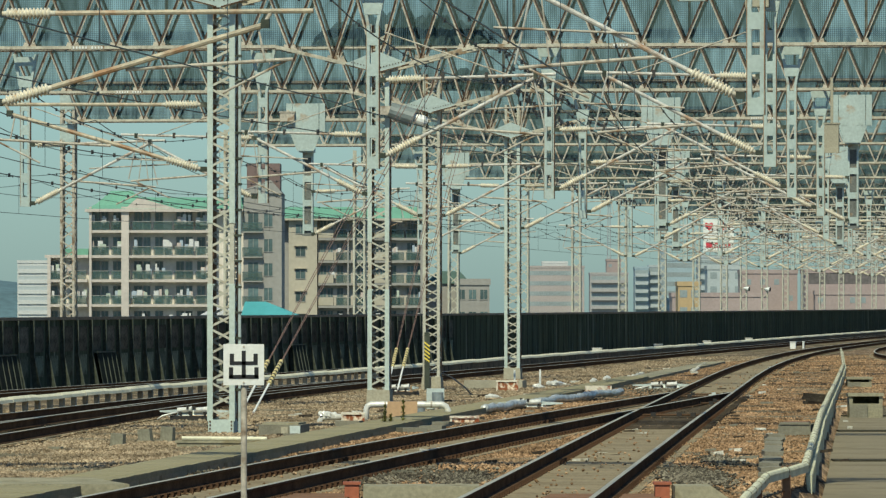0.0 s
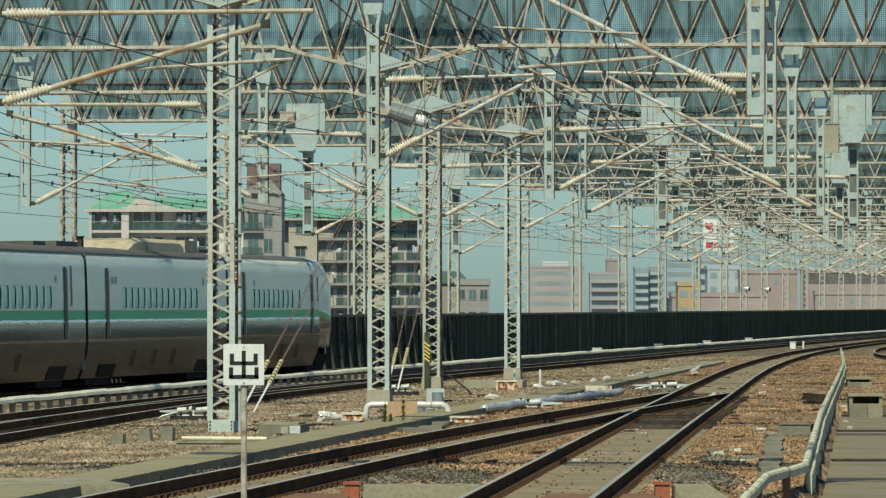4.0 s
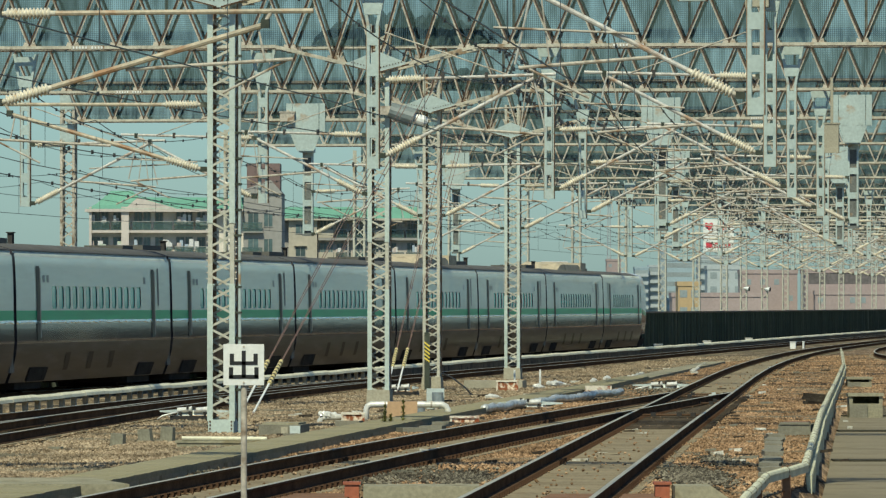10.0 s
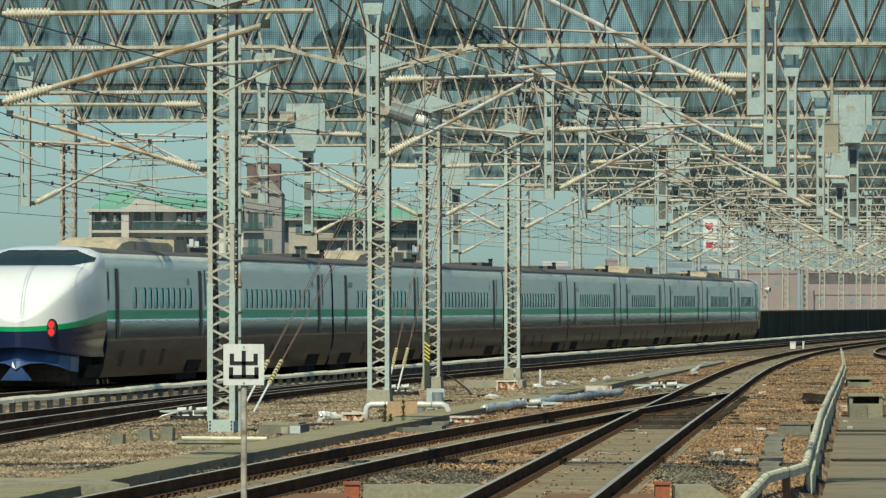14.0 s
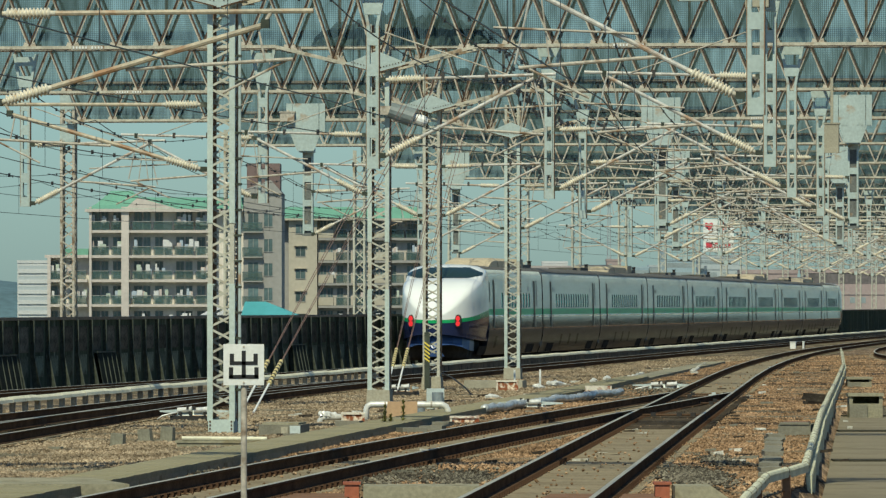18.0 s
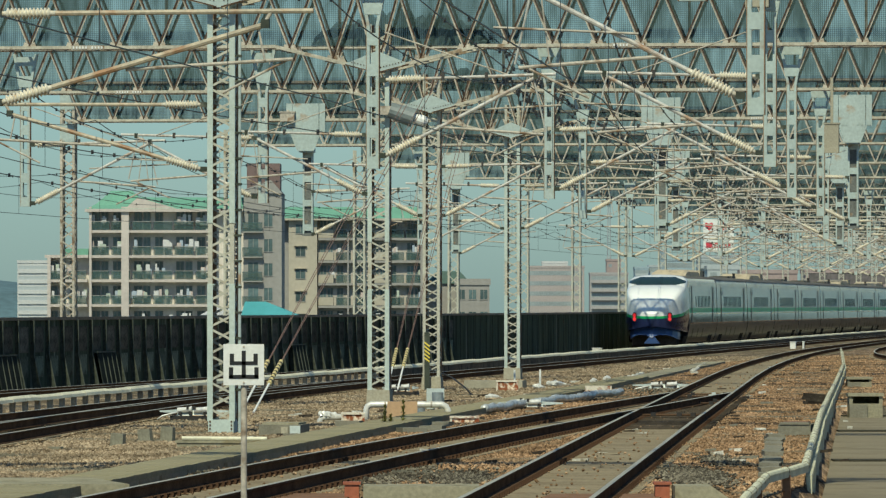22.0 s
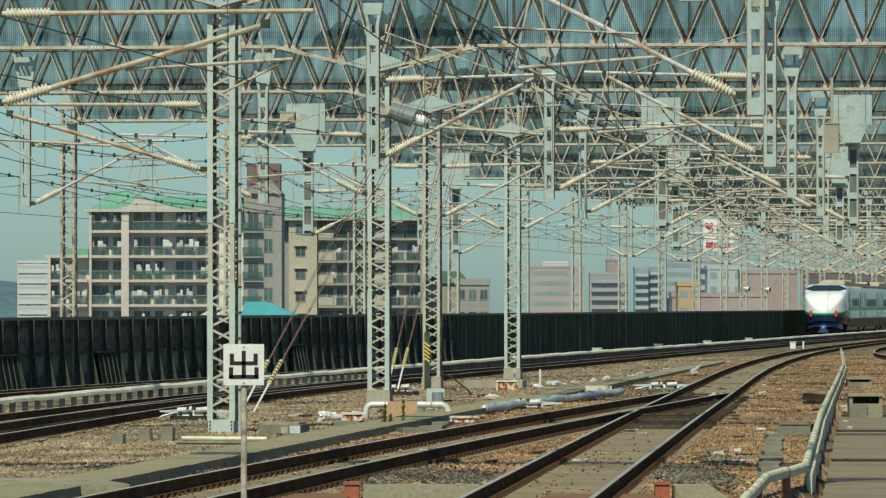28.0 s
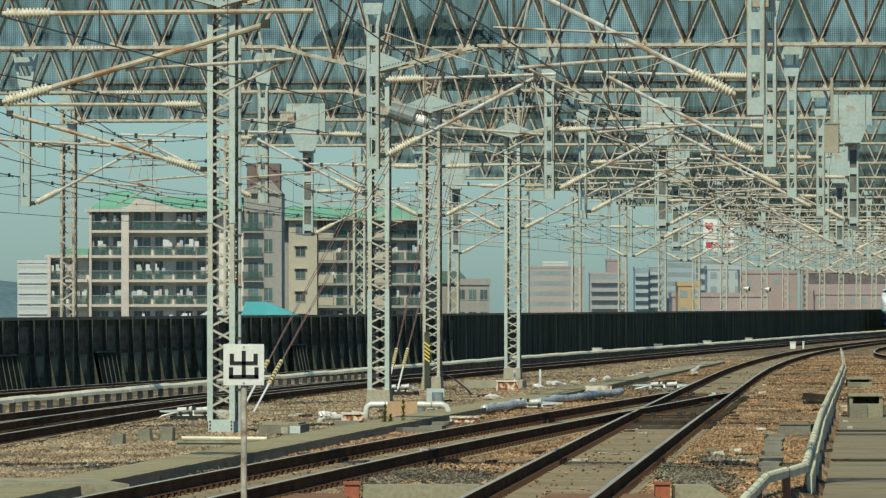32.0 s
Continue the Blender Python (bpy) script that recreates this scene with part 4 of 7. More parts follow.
def body_mesh(y0, y1, wins):
    """The coach shell, its side windows sunk in with dark reveals and rounded corners."""
    m = Mesh()
    slots = SIDE_PAINT + SIDE_PAINT[::-1]
    stops = [y0] + [c + e for c in wins for e in (-WIN_HALF, WIN_HALF)] + [y1]
    rings = [ring_points(SIDE, y) for y in stops]
    n = len(rings[0])
    for r in rings:
        m.v += r
    band = (8, 9, n - 11, n - 10)
    for a in range(len(rings) - 1):
        for i in range(n - 1):
            if a % 2 and i in band:
                continue
            m.face((a * n + i, a * n + i + 1, (a + 1) * n + i + 1, (a + 1) * n + i), slots[i])
    for c in wins:
        for s in (-1, 1):
            loop = [(1.682, c - WIN_HALF, WIN_Z0), (1.682, c + WIN_HALF, WIN_Z0), (1.669, c + WIN_HALF, WIN_Z1), (1.669, c - WIN_HALF, WIN_Z1)]
            m.prism([(s * x, y, z) for x, y, z in loop], [(s * (x - WIN_DEEP), y, z) for x, y, z in loop], 5, caps=False)
            for x, y, z in loop:
                dy = 0.10 if y < c else -0.10
                dz = 0.11 if z < 2.7 else -0.11
                k = len(m.v)
                m.v += [(s * x, y, z), (s * x, y + dy, z), (s * (x - 0.003), y, z + dz)]
                m.face((k, k + 1, k + 2), 0)
    for y, flip in ((y0, 1), (y1, 0)):
        k = len(m.v)
        r = ring_points(SIDE, y)
        m.v += r
        m.face(tuple(range(k, k + len(r)))[::-1 if flip else 1], 4)
    return m


NOSE_LEN = 5.4


def nose_ring(y_base, sgn, f):
    """One cross section of the cab end, f from 0 at the coach body to 1 at the tip; the stripe dips to the front."""
    y = y_base + sgn * NOSE_LEN * f
    top = 4.22 - 0.55 * min(max((f - 0.05) / 0.36, 0.0), 1.0) ** 1.7 - 1.12 * max(f - 0.30, 0) ** 2.2 / 0.7 ** 2.2 - 0.15 * f ** 8
    low = 0.95 + 0.30 * f ** 4
    wid = 1.69 * (1 - f ** 5) ** 0.55 if f < 1 else 0.0
    dip = 0.30 * f ** 1.5
    pinch = (1 - f ** 14)
    sec = []
    for z, w in NOSE_SECTION:
        if z <= 2.0:
            zz = low + (z - 0.32) / 1.68 * (2.0 - dip - low)
        elif z <= 2.27:
            zz = (2.0 - dip) + (z - 2.0) * (1 - 0.5 * f)
        else:
            b = (2.0 - dip) + 0.27 * (1 - 0.5 * f)
            zz = b + (z - 2.27) / (4.22 - 2.27) * max(top - b, 0.02) * (0.25 + 0.75 * pinch)
        q = min(w / 1.69, 1.0) ** (1 - 0.6 * min(f / 0.15, 1.0)) if z > 3.0 else w / 1.69
        sec.append((zz, max(q, 0.96) * wid if z < 1.2 else q * wid))
    return ring_points(sec, y)


def nose_mesh(y_base, sgn):
    m = Mesh()
    fs = [1 - (1 - i / 26) ** 1.7 for i in range(27)]
    m.sweep([nose_ring(y_base, sgn, f) for f in fs], [2, 2, 2, 2, 2, 1, 0, 0, 0, 0, 0, 0, 0, 0] + [0, 0, 0, 0, 0, 0, 0, 0, 1, 2, 2, 2, 2, 2])
    if sgn < 0:
        m.f = [q[::-1] for q in m.f]
    return m


def windscreen_mesh(y_base, sgn):
    """The wrap-round glass just under the cab roof, a little proud of the nose, between two level edges."""
    m = Mesh()
    nf, nj = 60, 120
    grid = []
    for i in range(nf + 1):
        r = nose_ring(y_base, sgn, 0.06 + 0.46 * i / nf)
        row = []
        for j in range(nj + 1):
            t = 8 + (len(r) - 17) * j / nj
            k = min(int(t), len(r) - 2)
            p = Vector(r[k]).lerp(Vector(r[k + 1]), t - k)
            row.append((p.x * 1.006, p.y + sgn * 0.02, p.z + 0.012))
        grid.append(row)
    used = {}
    for i in range(nf):
        for j in range(nj):
            q = [(i, j), (i, j + 1), (i + 1, j + 1), (i + 1, j)]
            z = sum(grid[a_][b_][2] for a_, b_ in q) / 4
            x = abs(sum(grid[a_][b_][0] for a_, b_ in q) / 4)
            if 3.63 + 0.22 * max(x - 1.1, 0) < z < 4.08 - 0.38 * max(x - 1.0, 0) and x < 1.62:
                ids = []
                for key in q:
                    if key not in used:
                        used[key] = len(m.v)
                        m.v.append(grid[key[0]][key[1]])
                    ids.append(used[key])
                m.face(tuple(ids) if sgn > 0 else tuple(ids[::-1]))
    return m


def plough_mesh(y_base, sgn):
    m = Mesh()
    yt = y_base + sgn * (NOSE_LEN - 1.0)
    prof = [(-1.42, -1.5), (-1.34, -0.7), (-1.1, -0.1), (-0.75, 0.25), (-0.35, 0.5), (-0.12, 0.62), (0.0, 0.65), (0.12, 0.62), (0.35, 0.5), (0.75, 0.25), (1.1, -0.1), (1.34, -0.7), (1.42, -1.5)]
    hang = [0.52, 0.56, 0.70, 0.80, 0.78, 0.70, 0.62, 0.70, 0.78, 0.80, 0.70, 0.56, 0.52]
    m.sweep([[(x, yt + sgn * y, 1.22) for x, y in prof], [(x, yt + sgn * (y + 0.12), 0.85) for x, y in prof], [(x, yt + sgn * (y + 0.20), h) for (x, y), h in zip(prof, hang)],
             [(x * 0.97, yt + sgn * (y - 0.05), h) for (x, y), h in zip(prof, hang)], [(x * 0.97, yt + sgn * (y - 0.1), 1.22) for x, y in prof]])
    return m


def lamp_meshes(y_base, sgn, side):
    """Oval lamp housing and lens on the nose's face."""
    fs = [i / 200 for i in range(201)]
    best = None
    for f in fs:
        r = nose_ring(y_base, sgn, f)
        w = r[5][0]
        if w >= 1.0:
            best = r[5][1]
    y = best
    hs, ls = Mesh(), Mesh()
    for mesh, rx, rz, y0, y1 in ((hs, 0.135, 0.27, -0.35, 0.17),):
        c = [(side * 1.0 + rx * math.cos(6.28318 * i / 16), 1.80 + rz * math.sin(6.28318 * i / 16)) for i in range(16)]
        mesh.prism([(x, y + sgn * y0, z) for x, z in c], [(x, y + sgn * y1, z) for x, z in c])
    for dz in (-0.115, 0.105):
        c = [(side * 1.0 + 0.09 * math.cos(6.28318 * i / 14), 1.80 + dz + 0.11 * math.sin(6.28318 * i / 14)) for i in range(14)]
        ls.prism([(x, y + sgn * 0.16, z) for x, z in c], [(x, y + sgn * 0.185, z) for x, z in c])
    return hs, ls


def trim_mesh(y0, y1, side):
    """The pale line under the green stripe, its edge made jagged to imitate a wavy reflection."""
    m = Mesh()
    n = int((y1 - y0) / 0.28)
    rows = []
    for i in range(n + 1):
        y = y0 + (y1 - y0) * i / n
        d = 0.045 * noise.noise((y * 0.9, side, 0)) + 0.055 * noise.noise((y * 3.3, side, 4))
        rows.append([(side * 1.690, y, 2.040 + d * 0.4), (side * 1.708, y, 1.975 + d), (side * 1.690, y, 1.955 + d)])
    m.sweep(rows)
    return m


def side_panel(y0, y1, z0, z1, side, off=0.012):
    """A flat pane that follows the body's side."""
    m = Mesh()

    def w(z):
        return float(np.interp(z, [s[0] for s in SECTION], [s[1] for s in SECTION])) + off
    zs = [z0 + (z1 - z0) * i / 3 for i in range(4)]
    m.sweep([[(side * w(z), y, z) for z in zs] for y in (y0, y1)])
    m.sweep([[(side * (w(z) - 0.03), y, z) for z in zs] for y in (y1, y0)])
    return m


TRIMM = mat("pale_reflection_trim", (0.92, 0.95, 0.86), 0.22, 0.9, 0.06, 2, 9, 0.0, spec=0.5)
LOUVREM = mat("sooty_louvre", (0.022, 0.021, 0.022), 0.4, 0.0, 0.3, 2, 9, 0.0, spec=0.06)
WIN = {s: side_panel(-WIN_HALF, WIN_HALF, WIN_Z0, WIN_Z1, s, -0.022).data("window", WINDOW) for s in (-1, 1)}
PORT = {s: side_panel(-0.16, 0.16, 3.10, 3.30, s, 0.01).data("small_vent", mat("grey_marker_plate", (0.27, 0.33, 0.31), 0.4, 0.0, 0.2, 2, 9, 0.0, spec=0.3)) for s in (-1, 1)}
TRIM = {s: trim_mesh(-12.3, 12.3, s).data("trim", TRIMM) for s in (-1, 1)}
CABTRIM = {s: trim_mesh(-7.3, 12.3, s).data("trim", TRIMM) for s in (-1, 1)}
GUTTER = {s: side_panel(-12.3, 12.3, 3.96, 4.0, s, 0.03).data("gutter", mat("dark_roof_gutter", (0.06, 0.06, 0.055), 0.8, 0.0, 0.2, 2, 9, 0.0)) for s in (-1, 1)}
DOOR = {s: side_panel(-0.24, 0.24, 1.47, 3.55, s, 0.016).data("door_edge", DOORMAT) for s in (-1, 1)}
# Tan strip beside each door, added to imitate the recess's reflection.
DOORREFLECT = {s: side_panel(0.245, 0.40, 1.55, 3.50, s, 0.013).data("door_seal", mat("tan_door_reflection", (0.33, 0.31, 0.26), 0.5, 0.0, 0.15, 2, 9, 0.0, spec=0.3)) for s in (-1, 1)}
OPENING = {s: side_panel(-1.35, 1.35, 0.34, 0.72, s, 0.02).data("bogie_opening", UNDER) for s in (-1, 1)}
LOUVRE = {s: side_panel(-0.36, 0.36, 0.62, 1.12, s, 0.010).data("skirt_louvre", LOUVREM) for s in (-1, 1)}
WINDOWS = {"plain": [-6.75 + 1.04 * k for k in range(14)], "fairing": [-6.3 + 1.05 * k for k in range(13)], "cab": [-2.6] + [-1.0 + 1.03 * k for k in range(9)]}
SHELL = {k: body_mesh(-7.3 if k == "cab" else -12.3, 12.3, w).data("body", [COACHW, COACHGREEN, NAVY, ROOFGREY, SKIRT, DOORMAT, DUSTYW], True) for k, w in WINDOWS.items()}
GRAB = {s: side_panel(-0.13, 0.13, 2.45, 3.58, s, 0.012).data("door_rail_recess", mat("grey_recess", (0.20, 0.22, 0.21), 0.5, 0.0, 0.1, 2, 9, 0.0, spec=0.3)) for s in (-1, 1)}
KNOB = Mesh()
KNOB.box(-0.07, 0.07, -0.15, 0.15, 4.15, 4.50)
KNOB.box(-0.10, 0.10, -0.2, 0.2, 4.50, 4.53)
KNOB = KNOB.data("roof_knob", UNDER)


def train_car(kind, fairing):
    """kind: 0 middle car, -1 rear cab at -y, 1 front cab at +y."""
    car = new("train_car")
    tagged(car, "white high-speed train coach with green stripe and navy lower body", "train car", "train cars")
    flip = Matrix.Rotation(math.pi, 4, "Z") if kind > 0 else Matrix()
    key = "cab" if kind else ("fairing" if fairing else "plain")
    part("body", SHELL[key], None, car, at=flip)
    for s in (-1, 1):
        for y in WINDOWS[key]:
            part("window", WIN[s], None, car, at=pose(0, y if kind <= 0 else -y, 0))
        part("door_rail_recess", GRAB[s], None, car, at=pose(0, 10.15 if kind <= 0 else -10.15, 0))
        for yp in (-8.3, -7.7, 7.8) if kind == 0 else (7.0,):
            part("small_vent", PORT[s], None, car, at=pose(0, yp if kind <= 0 else -yp, 0))
        part("trim", TRIM[s] if kind == 0 else CABTRIM[s * (1 if kind < 0 else -1)], None, car, "pale line under the green stripe, shaped like a wavy reflection", at=flip)
        if kind == 0:
            part("gutter", GUTTER[s], None, car)
        for yd in ((-9.2, 9.2) if kind == 0 else (-5.6, 9.2)):
            part("door_edge", DOOR[s], None, car, at=pose(0, yd if kind <= 0 else -yd, 0))
            part("door_seal", DOORREFLECT[s], None, car, at=pose(0, yd if kind <= 0 else -yd, 0))
    for s in (-1, 1):
        for yb in (-8.6, 8.6):
            part("bogie_opening", OPENING[s], None, car, "black gap in the skirt over a bogie", at=pose(0, yb, 0))
        for yv in (-4.6, -1.0, 2.4):
            part("skirt_louvre", LOUVRE[s], None, car, at=pose(0, yv, 0))
    for yb in (-8.75, 8.75):
        u = Mesh()
        u.box(-1.3, 1.3, yb - 1.9, yb + 1.9, 0.12, 0.6)
        for dy in (-1.25, 1.25):
            u.tube((-0.9, yb + dy, 0.43), (0.9, yb + dy, 0.43), 0.43, 14)
        part("bogie", u, UNDER, car, "black bogie")
    if kind == 0:
        for yk in (-6.4,):
            part("roof_knob", KNOB, None, car, "small dark roof fitting", at=pose(0.35, yk, 0))
    if kind:
        sg = kind
        part("nose", nose_mesh(7.3 * sg, sg), [CREAM, GREEN, NOSENAVY, ROOFGREY], car, "rounded glossy white nose over navy", smooth=True)
        part("windscreen", windscreen_mesh(7.3 * sg, sg), SCREEN, car, "dark wrap-round windscreen", smooth=True)
        part("plough", plough_mesh(7.3 * sg, sg), PLOUGH, car, "glossy blue snow plough")
        yt = 7.3 * sg + sg * (NOSE_LEN - 0.22)
        wedge = Mesh()
        tri = [(-0.10, 0.74), (-0.46, 0.30), (0.46, 0.30), (0.10, 0.74)]
        wedge.prism([(x, yt, z) for x, z in tri], [(x * 0.8, yt - sg * 0.5, z) for x, z in tri])
        part("plough_wedge", wedge, PLOUGH, car, "glossy blue splitter under the plough")
        for side in (-1, 1):
            part("cab_door", side_panel(-0.10, 0.10, 2.6, 3.45, side, 0.014), DOORMAT, car, at=pose(0, 7.0 * sg, 0))
        under = Mesh()
        under.box(-1.25, 1.25, min(7.0 * sg, 11.2 * sg), max(7.0 * sg, 11.2 * sg), 0.25, 1.25)
        part("cab_underframe", under, UNDER, car)
        for side in (-1, 1):
            hs, ls = lamp_meshes(7.3 * sg, sg, side)
            housing = part("lamp_housing", hs, UNDER, car, "oval black lamp housing")
            part("lens", ls, LAMP if sg < 0 else SCREEN, housing, "glowing red tail lamp" if sg < 0 else "unlit lamp")
    for s in ((-1, 1) if kind == 0 else ((1,) if kind < 0 else (-1,))):
        gang = Mesh()
        gang.box(-1.60, 1.60, min(s * 12.2, s * 12.49), max(s * 12.2, s * 12.49), 0.6, 3.9)
        part("gangway", gang, GANGM, car, "dark gangway bellows")
    if fairing:
        f = Mesh()
        prof = [(-1.05, 4.0), (-1.0, 4.42), (-0.8, 4.54), (0.8, 4.54), (1.0, 4.42), (1.05, 4.0)]
        ends = [(-2.2, 0.12), (-1.0, 0.8), (0.2, 1.0), (7.2, 1.0), (7.9, 0.7)]
        f.sweep([[(a, y, 4.06 + (b - 4.06) * q) for a, b in prof] for y, q in ends], close=True)
        bx = Mesh()
        bx.box(-1.0, 1.0, 8.2, 10.6, 4.0, 4.54)
        part("roof_vent", bx, BEIGE, car, "dusty beige roof vent")
        part("roof_fairing", f, BEIGE, car, "dusty beige roof fairing")
    for y0, y1, z in (((-11.5, -8.2, 4.34),) if kind == 0 else ()) + ((10.0, 11.8, 4.30),):
        r = Mesh()
        r.box(-0.6, 0.6, min(y0 * (kind or 1) * (-1 if kind else 1), y1 * (kind or 1) * (-1 if kind else 1)), max(y0 * (kind or 1) * (-1 if kind else 1), y1 * (kind or 1) * (-1 if kind else 1)), 4.0, z)
        part("roof_box", r, ROOFGREY, car)
    return car


CARS = []
for i in range(10):
    CARS.append(train_car(1 if i == 0 else (-1 if i == 9 else 0), i in (1, 3, 7, 9)))


# ---- the city behind the wall ----
PINKW = mat("beige_pink_tile", (0.50, 0.445, 0.40), 0.8, 0.0, 0.12, 0.15, 2, 0.1)
CREAMW = mat("cream_render", (0.42, 0.38, 0.30), 0.85, 0.0, 0.1, 0.15, 2, 0.1)
GREYW = mat("grey_render", (0.285, 0.275, 0.255), 0.85, 0.0, 0.12, 0.15, 2, 0.1)
DARKW = mat("dark_recess_wall", (0.64, 0.59, 0.52), 0.85, 0.0, 0.15, 0.2, 2, 0.1)
RECESSW = mat("grey_brown_recess_wall", (0.46, 0.42, 0.365), 0.85, 0.0, 0.15, 0.2, 2, 0.1)
WHITEW = mat("white_render", (0.50, 0.51, 0.50), 0.8, 0.0, 0.1, 0.1, 2, 0.1)
GREENR = mat("green_copper_roof", (0.15, 0.34, 0.24), 0.7, 0.0, 0.12, 0.3, 3, 0.1)
TEALR = mat("turquoise_sheet_roof", (0.09, 0.36, 0.37), 0.5, 0.0, 0.1, 0.3, 3, 0.05)
PANE = mat("window_glass", (0.075, 0.115, 0.12), 0.1, 0.0, 0.3, 0.5, 2, 0.0, per_object=0.5)
RAILG = mat("smoked_balcony_glass", (0.07, 0.12, 0.115), 0.12, 0.0, 0.15, 0.4, 2, 0.0, per_object=0.2)
# Distant glass made paler in its colour to stand in for haze.
FARPANE = mat("haze_paled_window_band", (0.255, 0.295, 0.30), 0.3, 0.0, 0.2, 0.3, 2, 0.0)
RAILG.node_tree.nodes["Principled BSDF"].inputs["Alpha"].default_value = 0.5
# Dark brown band that paints the shade of an overhang.
SHADEBAND = mat("dark_overhang_shade", (0.13, 0.115, 0.11), 0.3, 0.0, 0.3, 0.5, 2, 0.0)
BROWNW = mat("red_brown_tile", (0.34, 0.27, 0.255), 0.85, 0.0, 0.12, 0.1, 2, 0.1)
ORANGEW = mat("ochre_render", (0.43, 0.31, 0.17), 0.8, 0.0, 0.1, 0.1, 2, 0.1)
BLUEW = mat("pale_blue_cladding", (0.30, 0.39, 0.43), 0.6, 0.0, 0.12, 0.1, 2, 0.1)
# Pale tone carries the haze over far blocks.
FARW = mat("haze_paled_cladding", (0.37, 0.41, 0.42), 0.7, 0.0, 0.1, 0.1, 2, 0.1)
CLOTH = [mat("laundry_white", (0.58, 0.58, 0.57), 0.9, 0, 0.1, 2, 9, 0.1), mat("laundry_pink", (0.50, 0.42, 0.38), 0.9, 0, 0.1, 2, 9, 0.1), mat("laundry_green", (0.42, 0.48, 0.40), 0.9, 0, 0.1, 2, 9, 0.1), mat("laundry_blue", (0.36, 0.43, 0.50), 0.9, 0, 0.1, 2, 9, 0.1)]
BASE = -9.0
_panes = {}


def pane_data(w, h, material, name="pane"):
    key = (round(w, 2), round(h, 2), material.name, name)
    if key not in _panes:
        m = Mesh()
        m.box(-w / 2, w / 2, -0.04, 0.04, 0, h)
        _panes[key] = m.data(name, material)
    return _panes[key]


def window_data(w, h):
    """A window: dark frame round a recessed pane."""
    key = ("frame", round(w, 2), round(h, 2))
    if key not in _panes:
        m = Mesh()
        t = 0.07
        for x0, x1, z0, z1 in ((-w / 2 - t, w / 2 + t, -t, 0), (-w / 2 - t, w / 2 + t, h, h + t), (-w / 2 - t, -w / 2, 0, h), (w / 2, w / 2 + t, 0, h), (-0.03, 0.03, 0, h)):
            m.box(x0, x1, -0.08, 0.02, z0, z1)
        _panes[key] = m.data("frame", GREYW)
    return _panes[key]


def add_window(root, x, y, z, w, h, far=False):
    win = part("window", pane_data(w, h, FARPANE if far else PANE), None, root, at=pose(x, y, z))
    if h > 0.9 and not far:
        part("frame", window_data(w, h), None, win)


def tower(label, x0, x1, y, top, depth, material, storey, cols, w, h, roof=None, kind="building", turn=0.0, sill=0.9, skip=0.0, ribbon=False, band=None, slab=None, floors=99, deep=1.3):
    """A plain building with rows of windows facing the railway. x0, x1, y: its front edge."""
    root = thing("apartment_building" if kind == "building" else kind, pose(x0, y, 0, 0, 0, turn), label, "building", "city buildings")
    wd = x1 - x0
    b = Mesh()
    b.box(0, wd, 0, depth, BASE, top)
    part("wall", b, material, root)
    cap = Mesh()
    for a, c, e, f in ((-0.15, wd + 0.15, -0.15, 0.15), (-0.15, wd + 0.15, depth - 0.15, depth + 0.15), (-0.15, 0.15, 0.15, depth - 0.15), (wd - 0.15, wd + 0.15, 0.15, depth - 0.15)):
        cap.box(a, c, e, f, top - 0.1, top + 0.7)
    part("parapet", cap, roof or material, root)
    n = int((top - 1.5) / storey) + 1
    for i in range(n):
        z = top - storey * (i + 1) + sill
        if z < -2 or i >= floors:
            break
        if ribbon:
            part("window_band", pane_data(wd * 0.94, h, band or FARPANE, "window_band"), None, root, at=pose(wd / 2, 0.0, z))
            if slab:
                bal = Mesh()
                bal.box(wd * 0.03, wd * 0.97, -deep, 0.0, z - sill, z - sill + 1.1)
                part("balcony", bal, slab, root)
            continue
        for c in range(cols):
            if random.random() < skip:
                continue
            add_window(root, wd * (c + 0.5) / cols, 0.0, z, w, h, y > 1000)
    return root


def balcony_front(root, x0, x1, y, slabs_z, storey, bays, wallm, slabm, pillars, rail=RAILG, deep=1.5, clothes=0.0):
    """Balcony storeys: a slab, dark recess, windows, railing and laundry for each bay."""
    wd = x1 - x0
    sl = Mesh()
    sl.box(x0, x1, y - 0.1, y + deep, -0.16, 0.16)
    sd_ = sl.data("balcony_slab", slabm)
    for z in slabs_z:
        part("balcony_slab", sd_, None, root, at=pose(0, 0, z))
    bw = wd / bays
    for z in slabs_z:
        for i in range(bays):
            xc = x0 + bw * (i + 0.5)
            add_window(root, xc - bw * 0.2, y + deep - 0.02, z + 0.35, bw * 0.34, 1.95)
            if i % 2 == 0:
                add_window(root, xc + bw * 0.22, y + deep - 0.02, z + 0.35, bw * 0.28, 1.95)
            r = part("railing", pane_data(bw - 0.25, 0.98, rail, "railing"), None, root, at=pose(xc, y + 0.02, z + 0.18))
            part("handrail", pane_data(bw - 0.2, 0.07, GREYW, "handrail"), None, r, at=pose(0, 0, 0.98))
            k = 0
            while random.random() < clothes and k < 5:
                c = random.choice(CLOTH[:1] * 4 + CLOTH)
                w = random.uniform(0.2, 0.6)
                part("laundry", pane_data(round(w, 1), random.choice((0.7, 0.9, 1.1)), c, "laundry"), None, root, at=pose(xc + random.uniform(-0.4, 0.4) * bw, y + 0.25 + 0.1 * k, z + random.uniform(0.75, 1.0)))
                k += 1
    for xp, w in pillars:
        p = Mesh()
        p.box(xp - w / 2, xp + w / 2, y - 0.2, y + deep, min(slabs_z) - 0.5, max(slabs_z) + storey)
        part("pillar", p, slabm, root)


